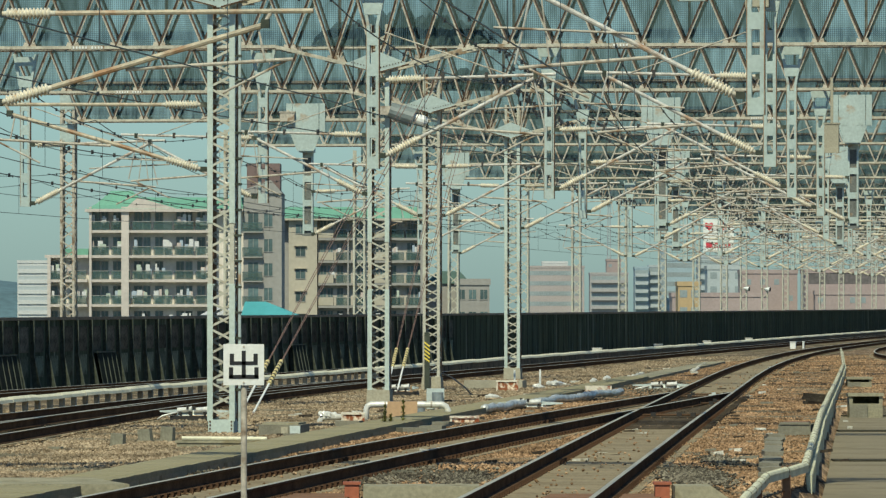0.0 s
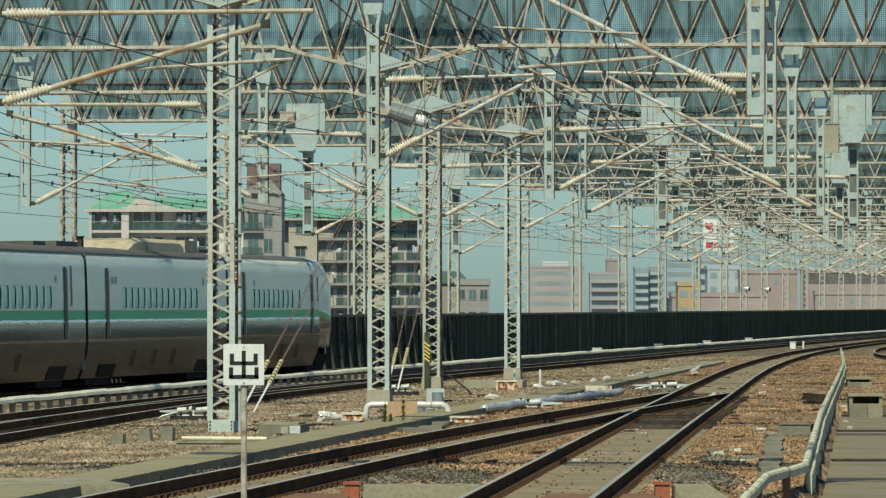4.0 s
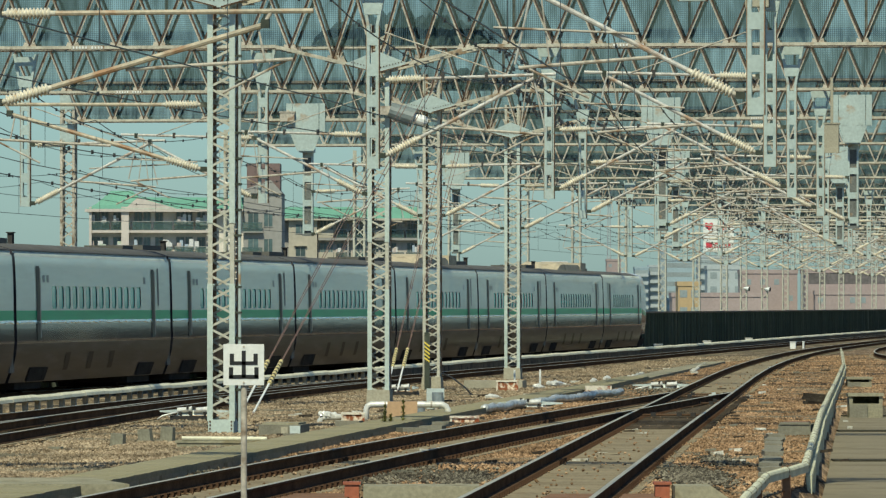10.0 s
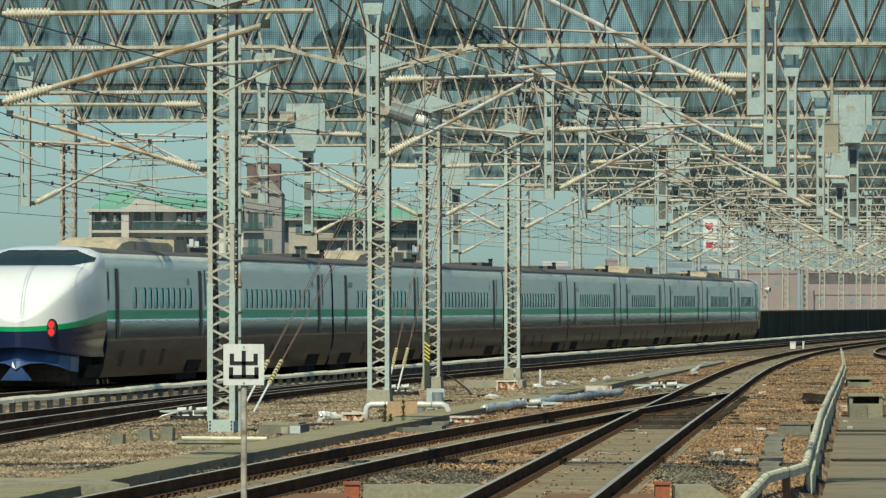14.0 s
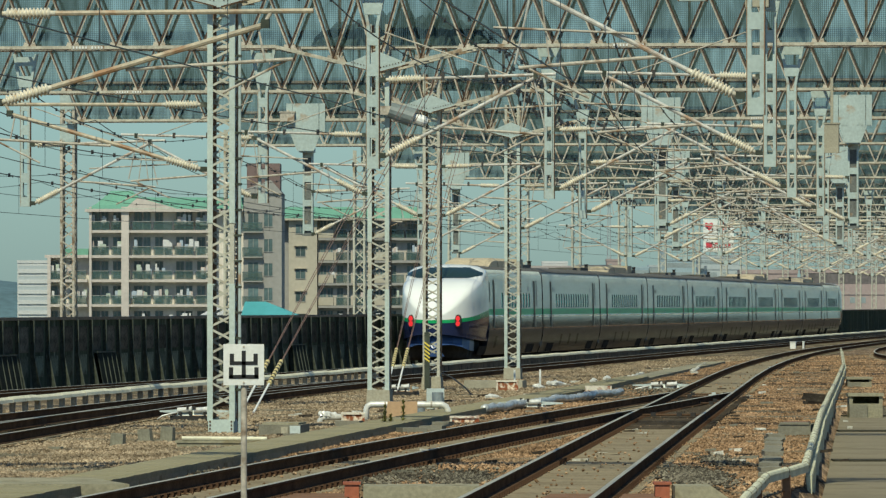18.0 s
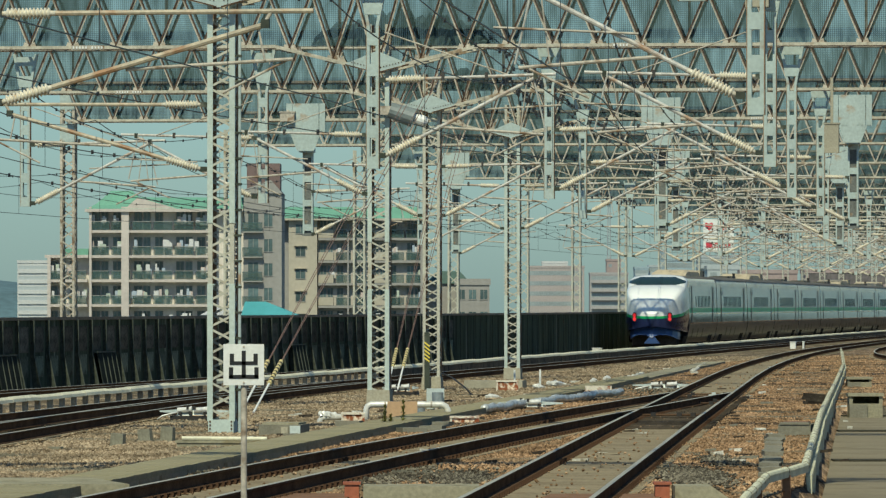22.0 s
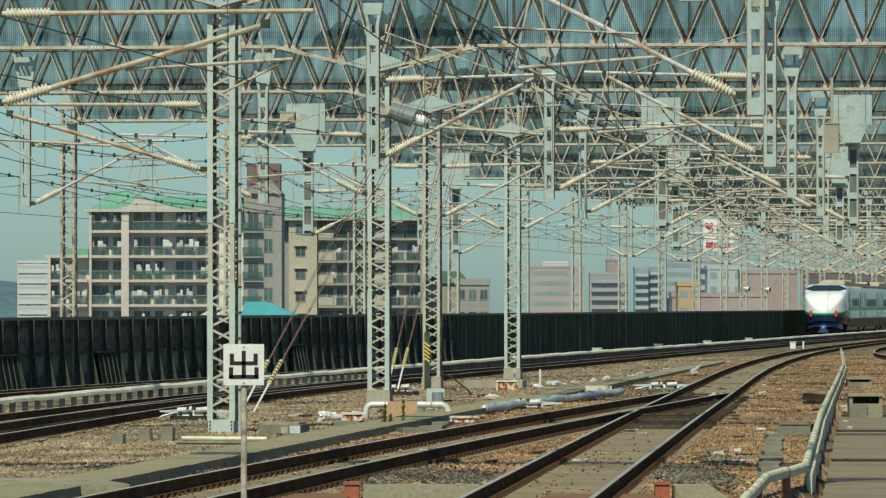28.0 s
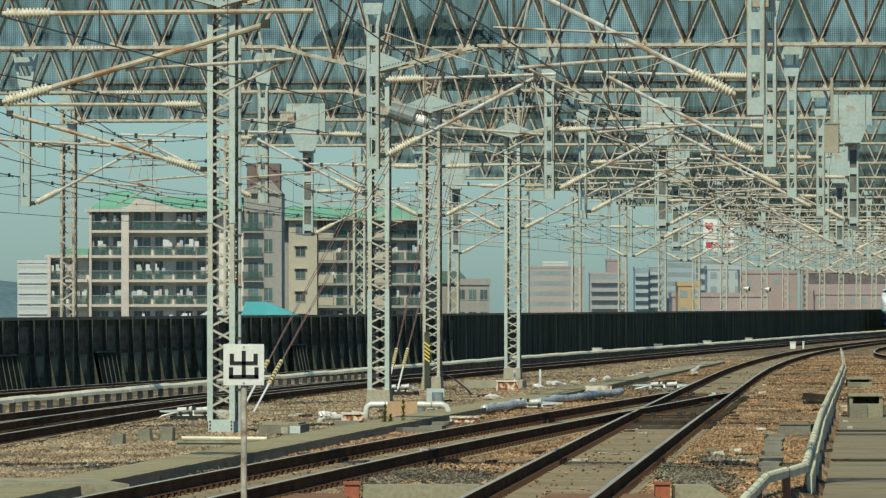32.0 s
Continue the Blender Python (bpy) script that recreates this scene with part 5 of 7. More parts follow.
def left_apartments():
    root = thing("apartment_building", pose(0, 793, 0), "beige pink apartment block with green roof, smoked balcony glass and laundry", "building", "city buildings")
    slabs_z = [11.05, 8.05, 5.15, 2.2, -0.8]
    b = Mesh()
    b.box(-42.3, -23.9, 1.5, 14, BASE, 13.4)
    part("wall", b, DARKW, root, "dark recessed balcony wall")
    w = Mesh()
    w.box(-47.3, -42.35, 1.5, 12, BASE, 7.9)
    part("wing", w, DARKW, root)
    balcony_front(root, -42.3, -27.2, 0, slabs_z, 2.95, 6, DARKW, PINKW, [(-42.15, 0.3), (-38.0, 0.9), (-27.4, 0.4)], clothes=0.8)
    balcony_front(root, -47.3, -42.5, 0, slabs_z[2:], 2.95, 2, DARKW, PINKW, [(-47.1, 0.4)], clothes=0.6)
    t = Mesh()
    t.box(-47.6, -42.4, -0.1, 12, 7.9, 8.25)
    part("wing_roof", t, PINKW, root)
    e = Mesh()
    e.box(-42.8, -23.9, -0.5, 14.4, 13.4, 13.75)
    part("eaves", e, PINKW, root)
    r = Mesh()
    r.prism([(-42.6, -0.4, 13.75), (-23.9, -0.4, 13.75), (-23.9, 14.2, 13.75), (-42.6, 14.2, 13.75)], [(-40.2, 4.5, 15.2), (-23.9, 4.5, 15.2), (-23.9, 9, 15.2), (-40.2, 9, 15.2)])
    r.prism([(-42.0, 0.6, 13.9), (-35.2, 0.6, 13.9), (-35.2, 10, 13.9), (-42.0, 10, 13.9)], [(-39.9, 4.5, 16.0), (-37.4, 4.5, 16.0), (-37.4, 7, 16.0), (-39.9, 7, 16.0)])
    part("roof", r, GREENR, root, "weathered green copper roof")
    g_ = Mesh()
    g_.prism([(-38.1, -0.3, 13.7), (-31.5, -0.3, 13.7), (-31.5, 0.2, 13.7), (-38.1, 0.2, 13.7)], [(-36.6, -0.3, 15.0), (-36.0, -0.3, 15.0), (-36.0, 0.2, 15.0), (-36.6, 0.2, 15.0)])
    part("gable", g_, PINKW, root)
    tr = Mesh()
    tr.box(-45.2, -42.4, 0.0, 6, 8.25, 9.0)
    part("terrace_screen", tr, GREENR, root)
    s = Mesh()
    s.box(-23.85, -19.3, 0.6, 16, BASE, 15.6)
    part("stair_block", s, GREYW, root, "grey rendered stair block")
    c = Mesh()
    c.prism([(-24.3, 0.3, 15.6), (-19.2, 0.3, 15.6), (-19.2, 16, 15.6), (-24.3, 16, 15.6)], [(-24.3, 0.3, 15.9), (-20.6, 0.3, 17.2), (-20.6, 16, 17.2), (-24.3, 16, 15.9)])
    part("stair_roof", c, GREYW, root)
    p = Mesh()
    p.box(-23.6, -19.6, 5, 12, 15.7, 19.3)
    part("roof_house", p, mat("dark_brown_tile", (0.16, 0.11, 0.10), 0.8, 0, 0.15, 0.3, 3, 0.1), root, "dark brown lift house")
    for z in slabs_z:
        add_window(root, -20.9, 0.6, z + 0.6, 1.0, 1.5)
        add_window(root, -22.7, 0.6, z + 0.4, 1.2, 1.8)
        part("railing", pane_data(2.4, 1.1, RAILG, "railing"), None, root, at=pose(-22.8, 0.0, z))
        sb = Mesh()
        sb.box(-24.0, -21.5, -0.05, 0.62, z - 0.15, z)
        part("balcony_slab", sb, GREYW, root)
    return root


left_apartments()


def middle_apartments():
    root = thing("apartment_building", pose(0, 838, 0), "cream apartment block with green roof and shaded balconies", "building", "city buildings")
    slabs_z = [10.6, 7.75, 4.9, 2.05, -0.8]
    b = Mesh()
    b.box(-19.5, -15.9, 0, 12, BASE, 13.2)
    part("wall", b, CREAMW, root)
    b = Mesh()
    b.box(-15.85, -2.6, 1.6, 13, BASE, 13.2)
    part("wall", b, RECESSW, root)
    s = Mesh()
    s.box(-20.5, -19.55, 1.5, 12, BASE, 12.8)
    part("side_wall", s, GREYW, root)
    for z in slabs_z:
        add_window(root, -18.0, 0.0, z + 0.7, 1.15, 1.1)
        hd = Mesh()
        hd.box(-18.8, -17.2, -0.35, 0.0, z + 1.95, z + 2.05)
        part("window_hood", hd, CREAMW, root)
    balcony_front(root, -15.8, -9.4, 0.7, slabs_z, 2.85, 3, RECESSW, GREYW, [(-12.0, 0.2)], deep=0.9, clothes=0.35)
    balcony_front(root, -9.2, -2.6, 0.7, slabs_z, 2.85, 3, RECESSW, GREYW, [(-9.2, 0.3), (-6.6, 0.15), (-2.7, 0.3)], deep=0.9, clothes=0.4)
    for z in slabs_z:
        for xc in (-14.8, -7.9):
            part("parapet", pane_data(1.9, 1.0, CREAMW, "parapet"), None, root, at=pose(xc, 0.6, z + 0.16))
    r = Mesh()
    r.prism([(-20.8, -0.6, 13.2), (-2.2, -0.6, 13.2), (-2.2, 13.4, 13.2), (-20.8, 13.4, 13.2)], [(-19.9, 4, 14.7), (-3.2, 4, 14.7), (-3.2, 9, 14.7), (-19.9, 9, 14.7)])
    part("roof", r, GREENR, root, "weathered green copper roof")
    e = Mesh()
    e.box(-20.9, -2.1, -0.7, 13.5, 12.95, 13.2)
    part("eaves", e, CREAMW, root)


middle_apartments()


def small_roof(label, x0, x1, y, depth, eave, ridge, material, wallm, hip=0.25):
    root = thing("shed", pose(0, y, 0), label, "shed", "city buildings")
    b = Mesh()
    b.box(x0 + 0.3, x1 - 0.3, 0.3, depth - 0.3, BASE, eave)
    part("wall", b, wallm, root)
    r = Mesh()
    ym = depth / 2
    xa, xb = (x1 - x0) * hip, (x1 - x0) * (0.58 if hip < 0.1 else 0.25)
    r.prism([(x0, 0, eave), (x1, 0, eave), (x1, depth, eave), (x0, depth, eave)], [(x0 + xa, ym - 0.1, ridge), (x1 - xb, ym - 0.1, ridge), (x1 - xb, ym + 0.1, ridge), (x0 + xa, ym + 0.1, ridge)])
    part("roof", r, material, root)
    for i in range(8):
        rb = Mesh()
        x = x0 + xa + (x1 - x0 - xa - xb) * (i + 0.5) / 8
        rb.beam((x, 0.05, eave + 0.03), (x, ym, ridge + 0.03), 0.05, 0.05)
        part("roof_seam", rb, material, root)


small_roof("low house with a bright turquoise sheet roof", -14.6, -10.5, 480, 7, 1.5, 2.47, TEALR, GREYW, 0.04)
small_roof("low house with a pale grey sheet roof", -17.8, -14.3, 486, 7, 1.5, 2.05, WHITEW, GREYW)
tower("white slab apartment tower with open galleries far away", -119.5, -110.8, 1863, 14.2, 14, WHITEW, 2.9, 3, 2.0, 1.2, ribbon=True, band=FARW, slab=WHITEW, deep=0.35)
tower("low grey house block with a pink-tiled upper floor", 1.6, 5.9, 842, 4.9, 9, GREYW, 2.8, 3, 0.9, 1.2)
small_roof("house with a dark grey hipped roof", -2.2, 3.6, 846, 8, 5.0, 6.6, mat("dark_green_roof", (0.07, 0.12, 0.10), 0.8, 0, 0.15, 0.4, 3, 0.1), GREYW)
FAR = 11740 / 5.0
# Far walls have distance haze mixed into greyed, lifted base colours.
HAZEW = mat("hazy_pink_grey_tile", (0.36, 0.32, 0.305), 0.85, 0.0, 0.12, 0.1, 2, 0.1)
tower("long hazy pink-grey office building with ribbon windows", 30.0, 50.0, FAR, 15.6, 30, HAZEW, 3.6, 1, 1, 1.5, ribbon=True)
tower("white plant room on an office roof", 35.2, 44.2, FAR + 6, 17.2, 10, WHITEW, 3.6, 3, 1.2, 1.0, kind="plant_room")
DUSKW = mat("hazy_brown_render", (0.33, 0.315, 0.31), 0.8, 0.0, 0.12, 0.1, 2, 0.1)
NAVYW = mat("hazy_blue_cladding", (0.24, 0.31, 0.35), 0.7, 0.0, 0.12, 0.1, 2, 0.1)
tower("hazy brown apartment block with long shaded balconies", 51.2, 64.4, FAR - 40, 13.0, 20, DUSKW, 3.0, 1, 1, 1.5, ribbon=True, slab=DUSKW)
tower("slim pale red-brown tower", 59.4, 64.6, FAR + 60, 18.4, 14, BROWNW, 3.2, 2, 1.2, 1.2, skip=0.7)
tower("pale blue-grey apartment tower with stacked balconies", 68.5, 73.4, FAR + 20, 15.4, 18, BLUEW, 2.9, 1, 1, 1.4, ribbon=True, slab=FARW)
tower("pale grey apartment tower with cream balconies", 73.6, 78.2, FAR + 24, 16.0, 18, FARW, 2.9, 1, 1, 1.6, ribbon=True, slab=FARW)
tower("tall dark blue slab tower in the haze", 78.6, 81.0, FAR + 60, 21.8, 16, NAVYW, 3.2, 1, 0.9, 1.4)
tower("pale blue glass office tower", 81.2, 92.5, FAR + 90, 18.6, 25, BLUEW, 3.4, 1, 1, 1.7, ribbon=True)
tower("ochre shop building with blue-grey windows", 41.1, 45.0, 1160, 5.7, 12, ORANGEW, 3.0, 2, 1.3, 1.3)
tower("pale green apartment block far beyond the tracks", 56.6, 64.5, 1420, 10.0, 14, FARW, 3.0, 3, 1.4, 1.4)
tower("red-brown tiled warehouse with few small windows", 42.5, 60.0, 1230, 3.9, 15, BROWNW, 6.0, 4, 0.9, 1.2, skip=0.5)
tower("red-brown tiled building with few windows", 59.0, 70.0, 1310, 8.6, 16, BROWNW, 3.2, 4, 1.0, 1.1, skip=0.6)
tower("brown office block with a dark band painted for its shaded overhang", 70.5, 92.0, 1290, 8.6, 18, BROWNW, 3.1, 1, 1, 2.2, ribbon=True, band=SHADEBAND, floors=1)
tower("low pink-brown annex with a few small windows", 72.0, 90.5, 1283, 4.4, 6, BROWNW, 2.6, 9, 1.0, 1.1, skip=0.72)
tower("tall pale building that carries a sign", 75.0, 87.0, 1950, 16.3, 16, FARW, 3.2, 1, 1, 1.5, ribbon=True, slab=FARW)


def heart_sign():
    root = thing("roof_sign", pose(76.6, 1952, 21.2), "white roof sign board with red shapes", "sign")
    b = Mesh()
    b.box(0, 9.0, 0, 0.5, -3.2, 6.4)
    part("board", b, WHITEP, root)
    for x in (0.5, 8.9):
        leg = Mesh()
        leg.box(x - 0.15, x + 0.15, 0.5, 0.8, -4.9, 0.5)
        part("leg", leg, STEEL, root)
    red = mat("sign_red", (0.55, 0.05, 0.07), 0.5, 0, 0.05, 1, 5, 0)
    for x, w in ((1.7, 2.3), (6.4, 2.9)):
        s = Mesh()
        prof = [(0, -1.0), (0.5, -0.15), (0.48, 0.35), (0.28, 0.5), (0, 0.3), (-0.28, 0.5), (-0.48, 0.35), (-0.5, -0.15)]
        s.prism([(x + a * w, -0.06, 4.6 + c * w * 0.7) for a, c in prof], [(x + a * w, 0.01, 4.6 + c * w * 0.7) for a, c in prof])
        part("red_shape", s, red, root, "plain red shape")
    for k in range(3):
        q = Mesh()
        q.box(0.8 + 2.6 * k, 2.8 + 2.6 * k, -0.05, 0.01, -2.0, -0.4)
        part("text_bar", q, red, root)


heart_sign()


def radio_tower():
    root = thing("radio_tower", pose(62.8, 2510, BASE), "slender pale radio mast with discs, far away in the haze", "tower", "city buildings")
    m = Mesh()
    for a, b in ((-1, -1), (1, -1), (1, 1), (-1, 1)):
        m.beam((a * 2.4, b * 2.4, 0), (a * 0.5, b * 0.5, 30), 0.4)
        m.beam((a * 0.5, b * 0.5, 30), (a * 0.3, b * 0.3, 57), 0.3)
    for k in range(14):
        w = 2.4 - 1.9 * k / 14
        z = 30 * k / 14
        m.beam((-w, -w, z), (w, -w, z + 2.1), 0.25)
        m.beam((w, -w, z), (-w, -w, z + 2.1), 0.25)
    part("mast", m, FARW, root)
    for k in range(6):
        d = Mesh()
        d.tube((0, 0, 49.5 + 1.15 * k), (0, 0, 50.1 + 1.15 * k), 1.35 - 0.1 * k, 10)
        part("antenna_disc", d, WHITEW, root)


radio_tower()


def hill():
    m = Mesh()
    rows = []
    for i in range(41):
        x = -1100 + 22.5 * i
        h = 26 + 14 * noise.noise((i * 0.13, 3, 0)) + 3 * noise.noise((i * 0.7, 1, 0)) - 0.02 * max(0, x + 900)
        rows.append([(x, 4000, -9), (x, 4060, h * 0.6), (x, 4150, h), (x, 4400, -9)])
    m.sweep(rows)
    tagged(part("backdrop_hill", m, mat("far_wooded_hill", (0.08, 0.14, 0.16), 0.9, 0, 0.25, 0.02, 0.2, 0.1), smooth=True), "far wooded hill on the horizon", "hill", kind="structure")


hill()
# ---- things on the track bed ----
def bed_z(lat):
    return level(lat) - 0.24


def sign_post():
    root = thing("departure_sign", pose(-2.35, 78.3, -0.24), "white square departure sign with a black character on a grey post", "sign")
    p = Mesh()
    p.tube((0, 0, -0.2), (0, 0, 1.62), 0.037, 12)
    part("post", p, STEEL, root)
    b = Mesh()
    b.box(-0.24, 0.24, -0.06, -0.045, 1.50, 1.985)
    part("board", b, WHITEP, root)
    ch = Mesh()
    cz = 1.742
    for x0, x1, z0, z1 in ((-0.024, 0.024, -0.155, 0.165), (-0.165, -0.115, 0.035, 0.13), (0.115, 0.165, 0.035, 0.13), (-0.165, 0.165, -0.003, 0.04),
                           (-0.175, -0.125, -0.16, -0.03), (0.125, 0.175, -0.16, -0.03), (-0.175, 0.175, -0.165, -0.12)):
        ch.box(x0, x1, -0.066, -0.059, cz + z0, cz + z1)
    part("character", ch, BLACKP, root, "black painted character")
    for z in (1.53, 1.955):
        q = Mesh()
        q.tube((0, -0.07, z), (0, -0.055, z), 0.012, 8)
        part("bolt", q, STEEL, root)


sign_post()

DUCTW = mat("chalky_white_duct", (0.72, 0.69, 0.52), 0.75, 0.0, 0.15, 1.2, 14, 0.2, (0.48, 0.45, 0.34), 0.62, spec=0.06)
STAKE = mat("grey_stake_concrete", (0.21, 0.20, 0.155), 0.85, 0.0, 0.2, 3, 25, 0.3, spec=0.06)


def cable_duct():
    """The low cable duct on stub posts between the outer and second tracks."""
    nodes = [(-36, 7.9), (-12, 6.7), (5, 6.3), (40, 5.2), (80, 4.0), (130, 2.9), (320, 2.2)]
    root = thing("cable_duct", Matrix(), "chalky white cable duct on a row of stub posts", "cable duct")
    line = smooth_line(nodes, 1.0)
    us, ls = [p[0] for p in line], [p[1] for p in line]

    def at(u, dz=0.0, dl=0.0):
        return spot(u, float(np.interp(u, us, ls)) + dl, dz)
    k = 0
    u = -36.0
    while u < 400:
        m = Mesh()
        w = 0.01 * math.sin(k * 2.1)
        rings = []
        for v in (u, u + 1.9, u + 3.96):
            rings.append([tuple(at(v, 0.165 + w, -0.11)), tuple(at(v, 0.165 + w, 0.11)), tuple(at(v, 0.235 + w, 0.09)), tuple(at(v, 0.29 + w, 0.03)), tuple(at(v, 0.29 + w, -0.03)), tuple(at(v, 0.235 + w, -0.09))])
        m.sweep(rings, close=True)
        part("duct_length", m, DUCTW, root)
        u += 4.0
        k += 1
    st = Mesh()
    st.box(-0.055, 0.055, -0.09, 0.09, -0.3, 0.18)
    d = st.data("stub_post", mat("grimy_stub_concrete", (0.30, 0.27, 0.21), 0.9, 0.0, 0.25, 3, 25, 0.2, per_object=0.3, spec=0.06))
    plinth = Mesh()
    plinth.sweep([[tuple(at(v, z, l)) for l, z in ((0.09, -0.35), (0.07, 0.166), (-0.07, 0.166), (-0.09, -0.35))] for v in range(48, 401, 4)])
    part("plinth", plinth, mat("grimy_plinth_concrete", (0.15, 0.125, 0.09), 0.95, 0.0, 0.35, 1.5, 20, 0.3, (0.08, 0.07, 0.055), 0.5, spec=0.05), root, "grimy low concrete plinth")
    for i in range(42):
        uu = -35.5 + 2.0 * i
        part("stub_post", d, None, root, at=Matrix.Translation(at(uu)) @ Matrix.Rotation(-heading(uu), 4, "Z"))


cable_duct()


def walkway():
    """Concrete trough with lids that serves as a walkway beside the ladder track."""
    root = thing("trough_walkway", Matrix(), "weathered concrete cable trough with lids used as a walkway", "walkway", kind="structure")
    lids = [mat("trough_lid", (0.29, 0.262, 0.165), 0.9, 0.0, 0.22, 1.1, 16, 0.3, (0.20, 0.185, 0.10), 0.56, per_object=0.07, spec=0.06)]
    line = smooth_line(TROUGH, 0.5)
    us, ls = [p[0] for p in line], [p[1] for p in line]
    lid = Mesh()
    lid.prism([(-0.455, -0.249, 0.10), (0.455, -0.249, 0.10), (0.455, 0.249, 0.10), (-0.455, 0.249, 0.10)], [(-0.45, -0.247, 0.17), (0.45, -0.247, 0.17), (0.45, 0.247, 0.17), (-0.45, 0.247, 0.17)])
    d = lid.data("lid", lids[0])
    n = 0
    u = -110.0
    while n < 300:
        l = float(np.interp(u, us, ls))
        l2 = float(np.interp(u + 0.5, us, ls))
        part("lid", d, None, root, at=Matrix.Translation(spot(u, l, -0.24 + random.uniform(-0.004, 0.004))) @ Matrix.Rotation(-heading(u) - math.atan((l2 - l) / 0.5) + random.uniform(-0.006, 0.006), 4, "Z"))
        u += 0.5
        n += 1
    w = Mesh()
    rings = []
    for u, l in line:
        rings.append([tuple(spot(u, l - 0.45, -0.5)), tuple(spot(u, l - 0.45, -0.13)), tuple(spot(u, l + 0.45, -0.13)), tuple(spot(u, l + 0.45, -0.5))])
    w.sweep(rings)
    part("trough", w, CONCRETE, root)


walkway()


def stakes():
    m = Mesh()
    m.prism([(-0.13, -0.07, -0.3), (0.13, -0.07, -0.3), (0.13, 0.07, -0.3), (-0.13, 0.07, -0.3)], [(-0.12, -0.06, 0.21), (0.12, -0.06, 0.21), (0.12, 0.06, 0.21), (-0.12, 0.06, 0.21)])
    stakem = mat("mossy_stake_concrete", (0.23, 0.22, 0.165), 0.9, 0.0, 0.25, 3, 25, 0.3, spec=0.06)
    for x, y, z, tilt in ((-6.68, 114.5, -0.13, 0), (-5.78, 117.9, 0.03, 4), (-5.45, 121.6, 0.04, -5), (-5.05, 121.7, 0.08, 3)):
        ob = part("marker_stake", m, stakem, at=pose(x, y, bed_z(14) + z, 0, tilt, -24))
        tagged(ob, "short grey concrete stake in the ballast", "stake", "ballast stakes")
    b = Mesh()
    b.box(-0.8, 0.8, -0.3, 0.3, -0.3, 0.08)
    b.box(-0.82, 0.82, -0.32, 0.32, 0.08, 0.125)
    tagged(part("concrete_box", b, CONCRETE, at=pose(-3.80, 115.6, bed_z(17.5), 0, 0, -8)), "low weathered concrete cable box", "concrete box")
    t = Mesh()
    t.tube((-0.84, -0.20, 0.162), (0.64, -0.28, 0.155), 0.035, 8)
    tagged(part("loose_pipe", t, DUCTW, at=pose(-3.7, 115.6, bed_z(17.5))), "white pipe lying on a concrete box", "pipe")


stakes()
SILVER = mat("bright_pipe_jacket", (0.66, 0.655, 0.60), 0.4, 0.15, 0.2, 3, 15, 0.1, (0.42, 0.40, 0.34), 0.62)
FOILM = mat("dull_crumpled_foil", (0.46, 0.48, 0.455), 0.35, 0.3, 0.35, 3, 12, 0.5, (0.70, 0.72, 0.69), 0.55)
TAN = mat("tan_board", (0.46, 0.30, 0.17), 0.8, 0.0, 0.12, 2, 14, 0.1)
PALEBOX = mat("pale_blue_grey_paint", (0.51, 0.57, 0.54), 0.5, 0.1, 0.15, 2, 14, 0.1)
PEEL = mat("peeling_white_on_rust", (0.72, 0.66, 0.54), 0.7, 0.1, 0.15, 3, 20, 0.2, (0.26, 0.07, 0.025), 0.50)


def path_tube(name, pts, r, material, parent=None, label="", n=10, wrap=0.0):
    """A bent pipe through the given places."""
    m = Mesh()
    ps = [Vector(p) for p in pts]
    rings = []
    for i, p in enumerate(ps):
        d = ((ps[min(i + 1, len(ps) - 1)] - p).normalized() + (p - ps[max(i - 1, 0)]).normalized()).normalized()
        ref = Vector((0, 1, 0)) if abs(d.y) < 0.8 else Vector((1, 0, 0))
        s_ = d.cross(ref).normalized()
        t_ = d.cross(s_)
        q = r * (1 + wrap * math.sin(i * 2.4))
        rings.append([tuple(p + (s_ * math.cos(6.28318 * k / n) + t_ * math.sin(6.28318 * k / n)) * q) for k in range(n)])
    m.sweep(rings, close=True)
    return part(name, m, material, parent, label, smooth=True)


def foil_mesh(rng, x0, x1, r, z):
    """A crumpled lump of foil along x."""
    m = Mesh()
    rings = []
    for i in range(14):
        t = i / 13
        g_ = 0.015 + r * math.sin(math.pi * min(1, t * 1.15 + 0.05)) ** 0.6 * (1.15 - 0.5 * t) * rng.uniform(0.7, 1.1)
        rings.append([(x0 + (x1 - x0) * t, math.cos(6.28318 * k / 9) * g_ * rng.uniform(0.8, 1.25), z - 0.03 * t + math.sin(6.28318 * k / 9) * g_ * rng.uniform(0.6, 1.2)) for k in range(9)])
    m.sweep(rings, close=True)
    return m


